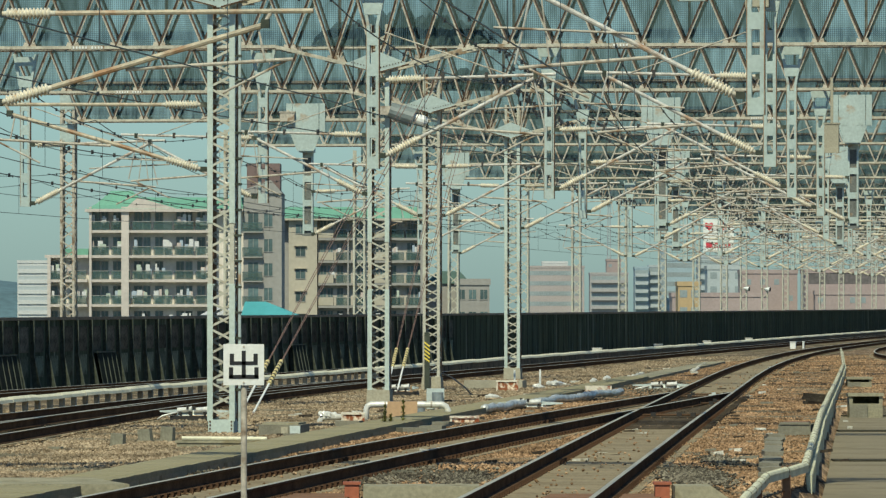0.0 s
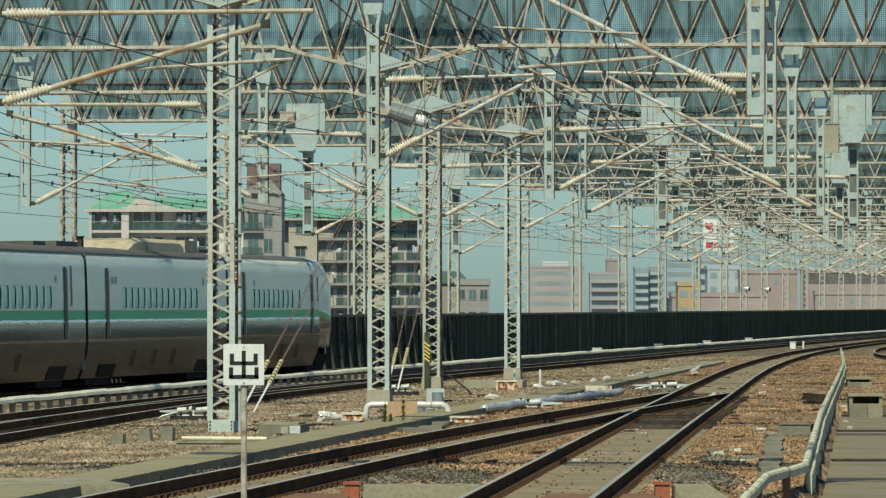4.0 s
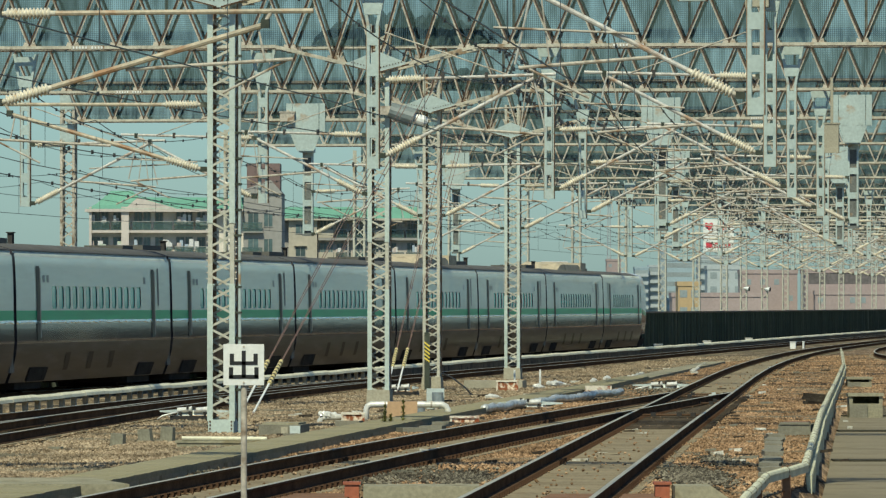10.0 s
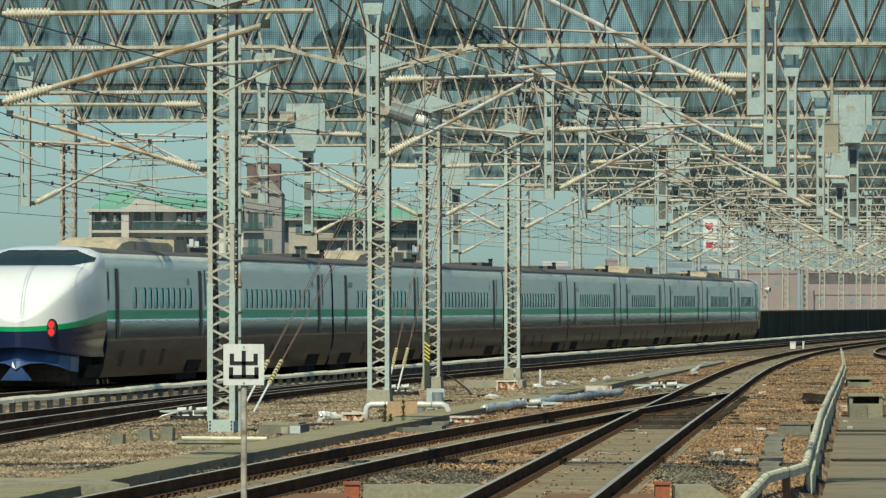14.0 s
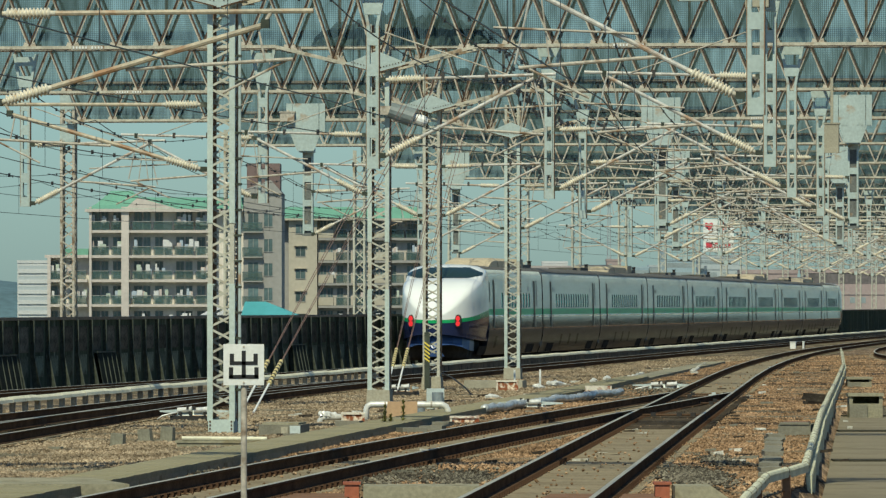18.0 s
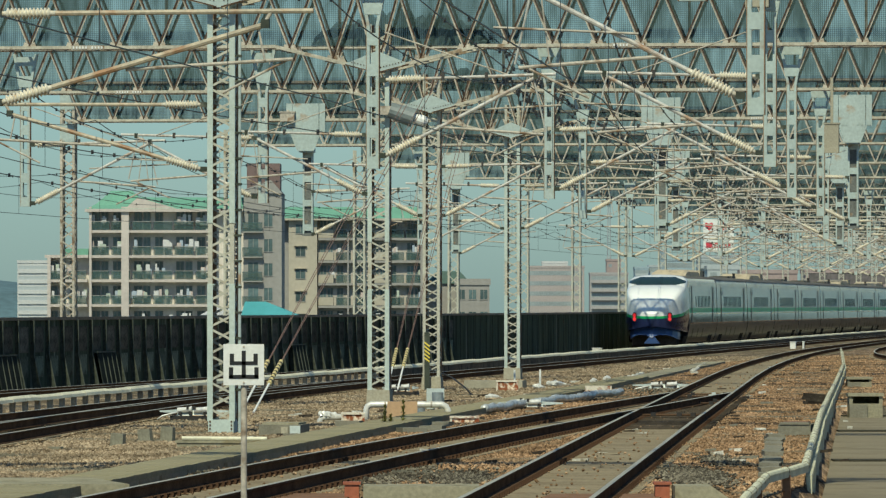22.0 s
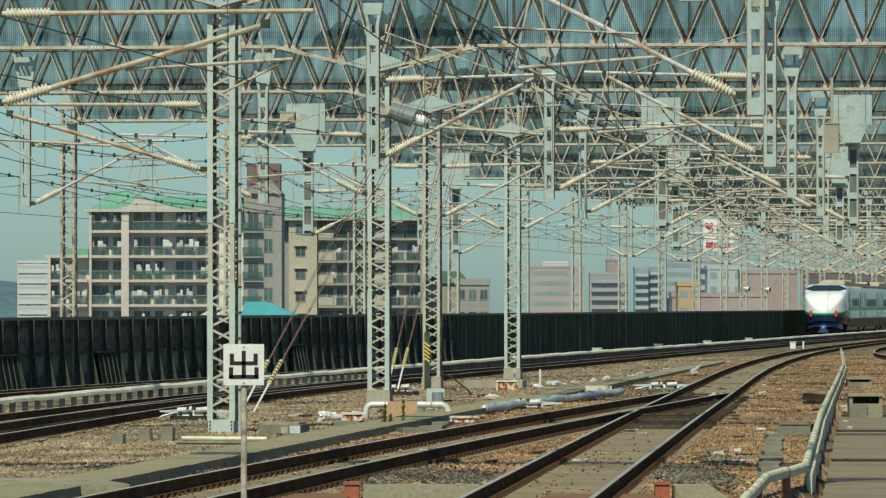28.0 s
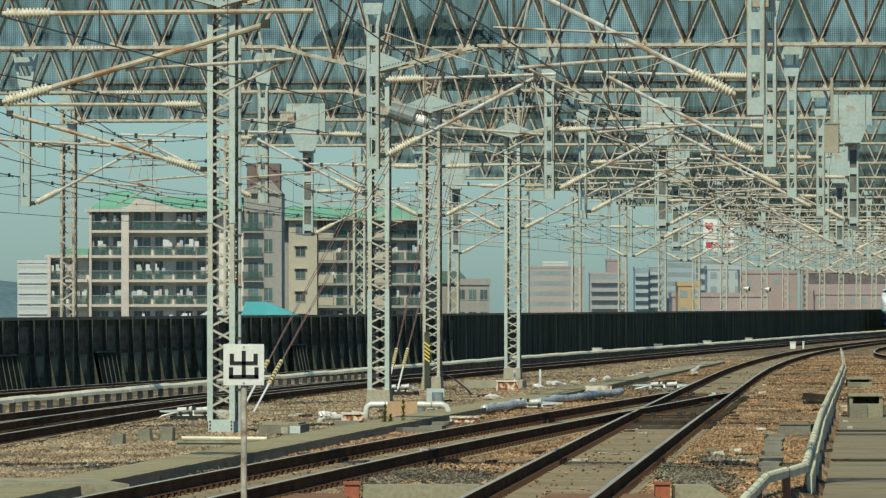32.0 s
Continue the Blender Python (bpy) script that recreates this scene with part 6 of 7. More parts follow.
def middle_clutter():
    z = bed_z(17.5)
    root = thing("steam_pipe", pose(-0.8, 143.5, z), "bright white jacketed pipe bridge across the trough", "pipe")
    arch = [(-0.86, 0, -0.2), (-0.86, 0, 0.22), (-0.83, 0, 0.29), (-0.75, 0, 0.33), (-0.2, 0, 0.33), (0.77, 0, 0.33), (0.86, 0, 0.29), (0.91, 0, 0.20), (0.93, 0, -0.2)]
    path_tube("pipe_bend", arch, 0.068, SILVER, root, n=14)
    for x in (-0.45, 0.55):
        q = Mesh()
        q.tube((x - 0.02, 0, 0.33), (x + 0.02, 0, 0.33), 0.078, 14)
        part("pipe_band", q, STEEL, root)
    b = Mesh()
    b.prism([(-0.32, -0.25, -0.1), (0.36, -0.25, -0.1), (0.36, 0.25, -0.1), (-0.32, 0.25, -0.1)], [(-0.28, -0.22, 0.41), (0.36, -0.22, 0.41), (0.36, 0.22, 0.41), (-0.28, 0.22, 0.41)])
    tagged(part("tan_cover", b, TAN, at=pose(-0.91, 142.5, z)), "tan board cover beside the mast footing", "cover box")
    short = thing("short_pipe", pose(-2.40, 140.5, z), "short silver pipe with a lump of foil lagging on its bend", "pipe")
    path_tube("pipe_run", [(-0.20, 0, -0.15), (-0.20, 0, 0.03), (-0.16, 0, 0.09), (-0.08, 0, 0.11), (0.42, 0, 0.11)], 0.068, SILVER, short, n=14)
    part("foil_lagging", foil_mesh(random.Random(5), -0.24, 0.28, 0.095, 0.17), SILVER, short, "crumpled foil lagging")
    for k, (x, y, ln, r, turn) in enumerate(((3.60, 207, 0.75, 0.11, 6), (1.37, 177, 0.6, 0.09, 40), (4.9, 214, 0.7, 0.10, 70), (5.5, 221, 0.9, 0.10, 72), (2.9, 200, 0.4, 0.08, 20))):
        ob = part("foil_scrap", foil_mesh(random.Random(30 + k), -ln / 2, ln / 2, r, 0.03), SILVER, at=pose(x, y, bed_z(16) + 0.03, 0, 0, turn))
        tagged(ob, "crumpled scrap of silver pipe foil on the ballast", "foil scrap", "foil scraps")
    rust = mat("flaking_rust_sheet", (0.27, 0.085, 0.03), 0.8, 0.1, 0.3, 5, 30, 0.3, (0.70, 0.60, 0.46), 0.50)
    for x, y, w, h in ((-1.90, 140.2, 0.44, 0.20), (-0.22, 141.3, 0.50, 0.16), (0.445, 138.0, 0.56, 0.16), (1.9, 196.5, 0.6, 0.24)):
        crate = thing("rusty_crate", pose(x, y, z - 0.03), "low white metal box, its sides flaking to red rust", "metal box", "rusty boxes")
        c = Mesh()
        c.box(-w / 2, w / 2, -0.15, 0.15, -0.05, h)
        part("case", c, rust, crate)
        c = Mesh()
        c.box(-w / 2 - 0.03, w / 2 + 0.03, -0.18, 0.18, h, h + 0.045)
        part("lid", c, PEEL, crate, "peeling white lid")
        for sx in (-1, 1):
            c = Mesh()
            c.box(sx * w / 2 - 0.025, sx * w / 2 + 0.025, -0.17, -0.151, -0.05, h)
            part("corner_strip", c, PEEL, crate)
    j = thing("junction_cabinet", pose(-0.17, 149.5, z), "pale blue-grey trackside cabinet on a stub", "cabinet")
    q = Mesh()
    drumm = mat("dull_zinc_drum", (0.27, 0.31, 0.32), 0.45, 0.3, 0.2, 3, 15, 0.05)
    q.box(-0.2, 0.2, -0.15, 0.15, 0.14, 0.60)
    part("case", q, PALEBOX, j)
    q = Mesh()
    q.box(-0.12, 0.12, -0.1, 0.1, -0.2, 0.14)
    part("stub", q, STEEL, j)
    q = Mesh()
    q.tube((0.05, -0.3, 0.28), (0.05, -0.3, 0.52), 0.13, 14)
    part("drum", q, drumm, j, "grey drum-shaped cover")
    q = Mesh()
    q.tube((-0.34, -0.3, 0.0), (-0.34, -0.3, 0.30), 0.11, 14)
    part("drum", q, drumm, j, "grey drum-shaped cover")
    q = Mesh()
    q.tube((0.03, -0.3, -0.2), (0.03, -0.3, 0.30), 0.05, 8)
    part("drum_stem", q, STEEL, j)
    # point machines
    for x, y, s in ((-5.45, 145.5, 0.9), (2.0, 157.5, 1.0), (6.45, 193.0, 1.1), (-1.2, 187.0, 0.6)):
        lz = bed_z(18)
        pm = thing("point_machine", pose(x, y, lz, 0, 0, -8), "white cast point machine with drive rods beside the rails", "point machine", "point machines")
        q = Mesh()
        q.prism([(-0.42 * s, -0.2, 0.05), (0.42 * s, -0.2, 0.05), (0.42 * s, 0.2, 0.05), (-0.42 * s, 0.2, 0.05)], [(-0.34 * s, -0.15, 0.17), (0.34 * s, -0.15, 0.17), (0.34 * s, 0.15, 0.17), (-0.34 * s, 0.15, 0.17)])
        part("case", q, PALEBOX, pm)
        for dx in (-0.2, 0.2):
            q = Mesh()
            q.tube((dx * s - 0.16, -0.2, 0.17), (dx * s + 0.13, -0.2, 0.19), 0.06, 10)
            q.tube((dx * s + 0.13, -0.2, 0.19), (dx * s + 0.16, -0.2, 0.19), 0.075, 10)
            part("motor", q, SILVER, pm)
        for dx, dz, w_ in ((-0.30, 0.06, 0.05), (-0.05, 0.07, 0.07), (0.05, 0.18, 0.06), (0.30, 0.06, 0.05), (-0.12, 0.19, 0.05)):
            q = Mesh()
            q.box(dx * s - w_ / 2, dx * s + w_ / 2, -0.27, -0.18, dz, dz + 0.08)
            part("fitting", q, UNDERB if dz < 0.2 else SILVER, pm)
        q = Mesh()
        q.tube((-0.6 * s, -0.2, 0.03), (0.65 * s, -0.24, 0.05), 0.022, 6)
        part("drive_rod", q, RUSTY, pm)
        path_tube("cable", [(-0.85 * s, -0.35, -0.03), (-0.72 * s, -0.34, 0.05), (-0.55 * s, -0.3, 0.09), (-0.36 * s, -0.24, 0.13)], 0.02, SILVER, pm, "pale armoured cable", n=6)
        for sg in (-1, 1):
            q = Mesh()
            q.prism([(sg * 0.35, -0.1, 0.10), (sg * 0.85 * s, -0.05, 0.13), (sg * 0.85 * s, 0.05, 0.13), (sg * 0.35, 0.1, 0.10)][::sg], [(sg * 0.35, -0.1, 0.19), (sg * 0.85 * s, -0.05, 0.16), (sg * 0.85 * s, 0.05, 0.16), (sg * 0.35, 0.1, 0.19)][::sg])
            part("rod_cover", q, PALEBOX, pm)
        q = Mesh()
        q.box(-0.5, 0.5, -0.25, 0.25, -0.1, 0.05)
        part("base", q, UNDERB, pm)
    # wrapped pipe along the trough
    pts = []
    for i in range(150):
        u = -31 + 30 * i / 149
        pts.append(tuple(spot(u, 18.35 + 0.10 * math.sin(i * 0.137) + 0.02 * math.sin(i * 1.9), -0.10 + 0.015 * math.sin(i * 0.26) + 0.012 * math.sin(i * 1.3))))
    ob = path_tube("wrapped_pipe", pts, 0.082, FOILM, wrap=0.25)
    tagged(ob, "silver foil-wrapped pipe lying along the trough", "pipe")
    ob = path_tube("black_hose", [(0.0, 199.2, 0.15), (0.25, 196, 0.08), (0.6, 190, -0.12), (0.85, 184, -0.32)], 0.025, UNDERB)
    tagged(ob, "black hose from the mast to the trough", "hose")
    for x, y in ((3.0, 205.0), (2.2, 204.0)):
        q = Mesh()
        q.box(-0.03, 0.03, -0.03, 0.03, -0.2, 0.55)
        tagged(part("marker_post", q, WHITEP, at=pose(x, y, bed_z(13))), "thin white marker post", "marker post", "marker posts")
    pit = thing("concrete_box", pose(-3.03, 126.6, bed_z(18), 0, 0, -7), "squat concrete cable pit with a pale front panel and thin lid", "concrete box")
    for nm, x0, x1, y0, y1, z0, z1, mm in (("wall", -0.40, 0.40, -0.6, 0.6, -0.2, 0.20, STAKE), ("lid", -0.36, 0.34, -0.45, 0.62, 0.20, 0.235, CONCRETE), ("front_panel", 0.20, 0.40, -0.63, -0.602, -0.1, 0.18, PALEBOX), ("front_panel", 0.03, 0.16, -0.63, -0.602, -0.1, 0.16, PALECON)):
        c = Mesh()
        c.box(x0, x1, y0, y1, z0, z1)
        part(nm, c, mm, pit)
    c = Mesh()
    c.box(-0.9, 0.9, -0.5, 0.5, -0.3, 0.25)
    tagged(part("concrete_box", c, PALECON, at=pose(1.6, 203, bed_z(12), 0, 0, -8)), "pale concrete cable pit at the mast", "concrete box")
    for x, y, w in ((-1.9, 134.5, 0.5), (-0.2, 129.0, 0.45), (-0.6, 127.0, 0.5), (0.0, 133.5, 0.35), (-4.55, 92.4, 0.27), (-3.5, 101.0, 0.28)):
        c = Mesh()
        c.box(-w / 2, w / 2, -0.2, 0.2, -0.2, 0.13)
        tagged(part("concrete_block", c, STAKE, at=pose(x, y, bed_z(18), 0, 0, random.uniform(-20, 20))), "small grey concrete block in the ballast", "concrete block", "concrete blocks")


UNDERB = mat("black_rubber", (0.02, 0.018, 0.016), 0.7, 0.0, 0.2, 3, 15, 0.1)
middle_clutter()


def trackside_litter():
    """Ragged pale cable wrapping along the trough, a cream box, fittings and small debris."""
    wrapm = mat("ragged_pale_wrapping", (0.56, 0.55, 0.48), 0.8, 0.0, 0.35, 4, 16, 0.3, (0.25, 0.22, 0.16), 0.55, spec=0.1)
    for lat0, lat1, u0, u1, r in ((15.9, 12.6, 12, 62, 0.05), (17.2, 16.2, -14, 10, 0.045), (14.0, 11.2, 66, 100, 0.055)):
        pts = []
        n = int((u1 - u0) / 0.55)
        for i in range(n + 1):
            t = i / n
            pts.append(tuple(spot(u0 + (u1 - u0) * t, lat0 + (lat1 - lat0) * t + 0.12 * noise.noise((i * 0.4, lat0, 0)), -0.19 + 0.06 * noise.noise((i * 0.7, lat0, 3)))))
        ob = path_tube("cable_wrapping", pts, r, wrapm, n=7, wrap=0.45)
        tagged(ob, "ragged pale cable wrapping lying along the trough", "cable", "cable wrappings")
    z = bed_z(15)
    box = thing("cable_box", pose(4.2, 182, z), "cream painted cable box with a dark open end", "metal box")
    c = Mesh()
    c.box(-0.3, 0.42, -0.2, 0.2, 0.16, 0.30)
    part("lid", c, PEEL, box)
    for x in (-0.27, 0.1, 0.38):
        c = Mesh()
        c.box(x - 0.04, x + 0.04, -0.2, 0.2, -0.1, 0.16)
        part("foot", c, PEEL, box)
    c = Mesh()
    c.box(-0.95, -0.35, -0.2, 0.2, -0.1, 0.2)
    tagged(part("cable_well", c, UNDERB, at=pose(4.2, 182, z)), "dark open cable well beside the trough", "cable well")
    ob = path_tube("white_pipe", [(3.9, 180.5, z + 0.06), (4.3, 180.3, z + 0.08), (4.75, 180.2, z + 0.07)], 0.055, WHITEP)
    tagged(ob, "white pipe end beside the trough", "pipe")
    rng = np.random.RandomState(21)
    bits = [Mesh(), Mesh(), Mesh()]
    for _ in range(260):
        y = 100 * math.exp(rng.uniform(0, 1.0))
        x = rng.uniform(-0.035, 0.062) * y
        l = lat_of((y - 182) * 1.008, x)
        if l < 10:
            continue
        m = bits[int(rng.choice(3, p=[0.5, 0.3, 0.2]))]
        w, h, a = rng.uniform(0.03, 0.16), rng.uniform(0.02, 0.07), rng.uniform(-1, 1)
        m.beam((x - w, y, bed_z(l) + h * 0.5), (x + w, y + a * w, bed_z(l) + h * 0.5 + rng.uniform(-0.01, 0.03)), h, h)
    for m, mm, lab in zip(bits, (DARKBIT, STAKE, wrapm), ("dark scraps of timber and rubber in the ballast", "broken grey concrete bits in the ballast", "pale scraps of cable wrapping in the ballast")):
        tagged(part("debris", m, mm), lab, "debris", kind="stuff")


DARKBIT = mat("dark_scrap", (0.06, 0.048, 0.036), 0.9, 0.0, 0.3, 5, 20, 0.0, spec=0.05)
trackside_litter()


def turnout():
    """Dark sleepers, rods and grime under the points of the platform track."""
    tar = mat("oily_sleeper_timber", (0.07, 0.057, 0.042), 0.9, 0.0, 0.4, 2, 18, 0.3, (0.14, 0.115, 0.08), 0.57, per_object=0.3, spec=0.06)
    root = thing("turnout_sleepers", Matrix(), "oily dark timber sleepers under the points", "sleepers", kind="structure")
    m = Mesh()
    m.box(-1.0, 1.0, -0.12, 0.12, -0.30, -0.185)
    d = m.data("sleeper", tar)
    for i in range(64):
        u = -50 + 0.72 * i + random.uniform(-0.05, 0.05)
        part("sleeper", d, None, root, at=frame_at(u, plat(u) + random.uniform(-0.06, 0.06)) @ Matrix.Rotation(random.uniform(-0.02, 0.02), 4, "Z"))
    for u in (-38, -21, -17, -9, -5):
        r = thing("switch_rod", frame_at(u, plat(u), -0.13), "pale steel throw rod between the rails", "rod", "switch rods")
        part("rod", tube_mesh((-0.68, 0, 0), (0.68, 0.1, 0), 0.022), RAIL, r)
        for x in (-0.45, 0.1, 0.4):
            c = Mesh()
            c.box(x - 0.05, x + 0.05, -0.06, 0.06, -0.03, 0.05)
            part("clevis", c, PALEBOX if x == 0.1 and u > -12 else UNDERB, r)


turnout()


def weed(x, y, z, h):
    leaf = mat("dry_weed_leaf", (0.24, 0.24, 0.07), 0.8, 0, 0.3, 5, 30, 0.0) if not WEEDM else WEEDM[0]
    WEEDM[:] = [leaf]
    root = thing("weed", pose(x, y, z), "thin green and yellow weed growing by the trough", "weed", "weeds")
    st = Mesh()
    st.tube((0, 0, -0.1), (0.02, 0, h), 0.012, 5)
    part("stem", st, leaf, root)
    lv = Mesh()
    for i in range(150):
        a, zz = random.uniform(0, 6.283), random.uniform(0.02, h)
        ln = random.uniform(0.05, 0.13) * (1.15 - 0.6 * zz / h)
        p = Vector((0.01, 0, zz))
        d = Vector((math.cos(a), math.sin(a), random.uniform(0.1, 0.9))).normalized()
        s = d.cross(Vector((0, 0, 1))).normalized() * 0.020
        k = len(lv.v)
        lv.v += [tuple(p), tuple(p + d * ln * 0.5 + s), tuple(p + d * ln), tuple(p + d * ln * 0.5 - s)]
        lv.face((k, k + 1, k + 2, k + 3))
    tagged(part("leaves", lv, leaf, root), kind="stuff")


WEEDM = []
weed(-1.16, 130.5, bed_z(18.8), 0.50)
weed(-0.80, 132.0, bed_z(18.4), 0.56)
weed(-1.05, 131.0, bed_z(18.8), 0.3)


GUYM = mat("brown_stranded_wire", (0.17, 0.105, 0.085), 0.8, 0.0, 0.25, 3, 18, 0.0)


def guys():
    """Guy wires of the masts with striped guards."""
    guard = mat("yellow_guard", (0.62, 0.52, 0.24), 0.5, 0, 0.1, 4, 20, 0)
    for (x, y, zb), (x2, y2, z2) in (((-4.45, 141.5, -0.35), (-0.50, 165.6, 8.2)), ((-4.19, 141.7, -0.35), (-0.05, 165.6, 8.2)), ((-1.57, 180.5, -0.35), (0.25, 199.7, 8.3)), ((-1.30, 180.7, -0.35), (0.75, 199.7, 8.3))):
        a, b = Vector((x, y, zb)), Vector((x2, y2, z2))
        root = thing("guy_wire", Matrix.Translation(a), "taut rusty guy wire with a yellow striped guard", "guy wire", "guy wires")
        d = (b - a)
        for k in (0.0, 0.13):
            part("wire", tube_mesh(tuple(d * 0.02), tuple(d + Vector((k, 0, 0))), 0.0085, 6), GUYM, root)
        part("guard", tube_mesh(tuple(d * 0.10), tuple(d * 0.155), 0.05, 10), guard, root, "yellow guard with black bands")
        for i in range(7):
            t = 0.104 + 0.0072 * i
            part("band", tube_mesh(tuple(d * t), tuple(d * (t + 0.0025)), 0.053, 10), BLACKP, root)
        part("turnbuckle", tube_mesh(tuple(d * 0.03), tuple(d * 0.10), 0.024, 8), WHITEP, root)


guys()


def stripes_on_mast():
    """Hazard-striped guard at the foot of a mast."""
    u = 19.6
    l = MIDDLE[19.6][0]
    base = spot(u, l)
    root = thing("hazard_post", pose(base.x - 0.16, base.y - 0.45, bed_z(l)), "post sleeve with yellow and black hazard stripes", "hazard post")
    s = Mesh()
    s.box(-0.08, 0.08, -0.05, 0.05, 0, 1.75)
    part("sleeve", s, RIBMAT, root)
    ye = mat("hazard_yellow", (0.7, 0.55, 0.08), 0.5, 0, 0.1, 4, 20, 0)
    for i in range(5):
        q = Mesh()
        z = 0.84 + i * 0.115
        q.prism([(-0.08, -0.056, z + 0.12), (0.08, -0.056, z), (0.08, -0.056, z + 0.055), (-0.08, -0.056, z + 0.175)], [(-0.08, -0.050, z + 0.12), (0.08, -0.050, z), (0.08, -0.050, z + 0.055), (-0.08, -0.050, z + 0.175)])
        part("stripe", q, ye, root)


stripes_on_mast()
PANELG = mat("grey_green_panel", (0.50, 0.50, 0.36), 0.6, 0.0, 0.2, 1.0, 9, 0.1, (0.25, 0.25, 0.18), 0.6, spec=0.06)
POSTM = mat("rust_brown_post", (0.20, 0.11, 0.06), 0.85, 0.0, 0.25, 3, 18, 0.2)
PAINTG = mat("pale_green_rail_paint", (0.60, 0.59, 0.43), 0.7, 0.0, 0.2, 2, 14, 0.15, (0.25, 0.24, 0.17), 0.62, spec=0.06)


def handrail():
    """The boxed handrail and its panel along the platform edge, and the decks behind it."""
    root = thing("platform_railing", Matrix(), "pale green painted boxed handrail over a grey panel", "railing", kind="structure")
    rng = random.Random(41)
    for (x, y, z), (x2, y2, z2) in zip(RAILING[:-1], RAILING[1:]):
        n = max(1, int((y2 - y) / 2.0))
        for i in range(n):
            a, b = i / n, (i + 1) / n
            p = Vector((x + (x2 - x) * a + rng.uniform(-0.006, 0.006), y + (y2 - y) * a, z + (z2 - z) * a + rng.uniform(-0.008, 0.006)))
            q = Vector((x + (x2 - x) * b + rng.uniform(-0.006, 0.006), y + (y2 - y) * b - 0.05, z + (z2 - z) * b + rng.uniform(-0.006, 0.008)))
            m = Mesh()
            m.beam(p, q, 0.09, 0.07)
            m.tube(p + Vector((0, 0, 0.05)), q + Vector((0, 0, 0.05)), 0.052, 10)
            length = part("rail_length", m, PAINTG, root)
            col = Mesh()
            col.tube(q + Vector((0, 0, 0.05)), q + Vector((0, 0, 0.05)) + (q - p).normalized() * 0.04, 0.058, 10)
            part("collar", col, STAKE, length)
            if y > 89:
                w = Mesh()
                w.prism([(p.x + 0.03, p.y, -0.8), (p.x + 0.10, p.y, -0.8), (q.x + 0.10, q.y, -0.8), (q.x + 0.03, q.y, -0.8)], [(p.x + 0.03, p.y, p.z - 0.07), (p.x + 0.10, p.y, p.z - 0.07), (q.x + 0.10, q.y, q.z - 0.07), (q.x + 0.03, q.y, q.z - 0.07)])
                for k in range(3):
                    e = p.lerp(q, (k + 0.5) / 3)
                    w.box(e.x + 0.012, e.x + 0.04, e.y - 0.03, e.y + 0.03, -0.8, e.z - 0.07)
                part("panel", w, PANELG, root)
            elif i % 2:
                w = Mesh()
                w.box(p.x - 0.06, p.x + 0.06, p.y - 0.04, p.y + 0.04, -0.6, p.z)
                part("post", w, POSTM, root, "rust brown post")


handrail()


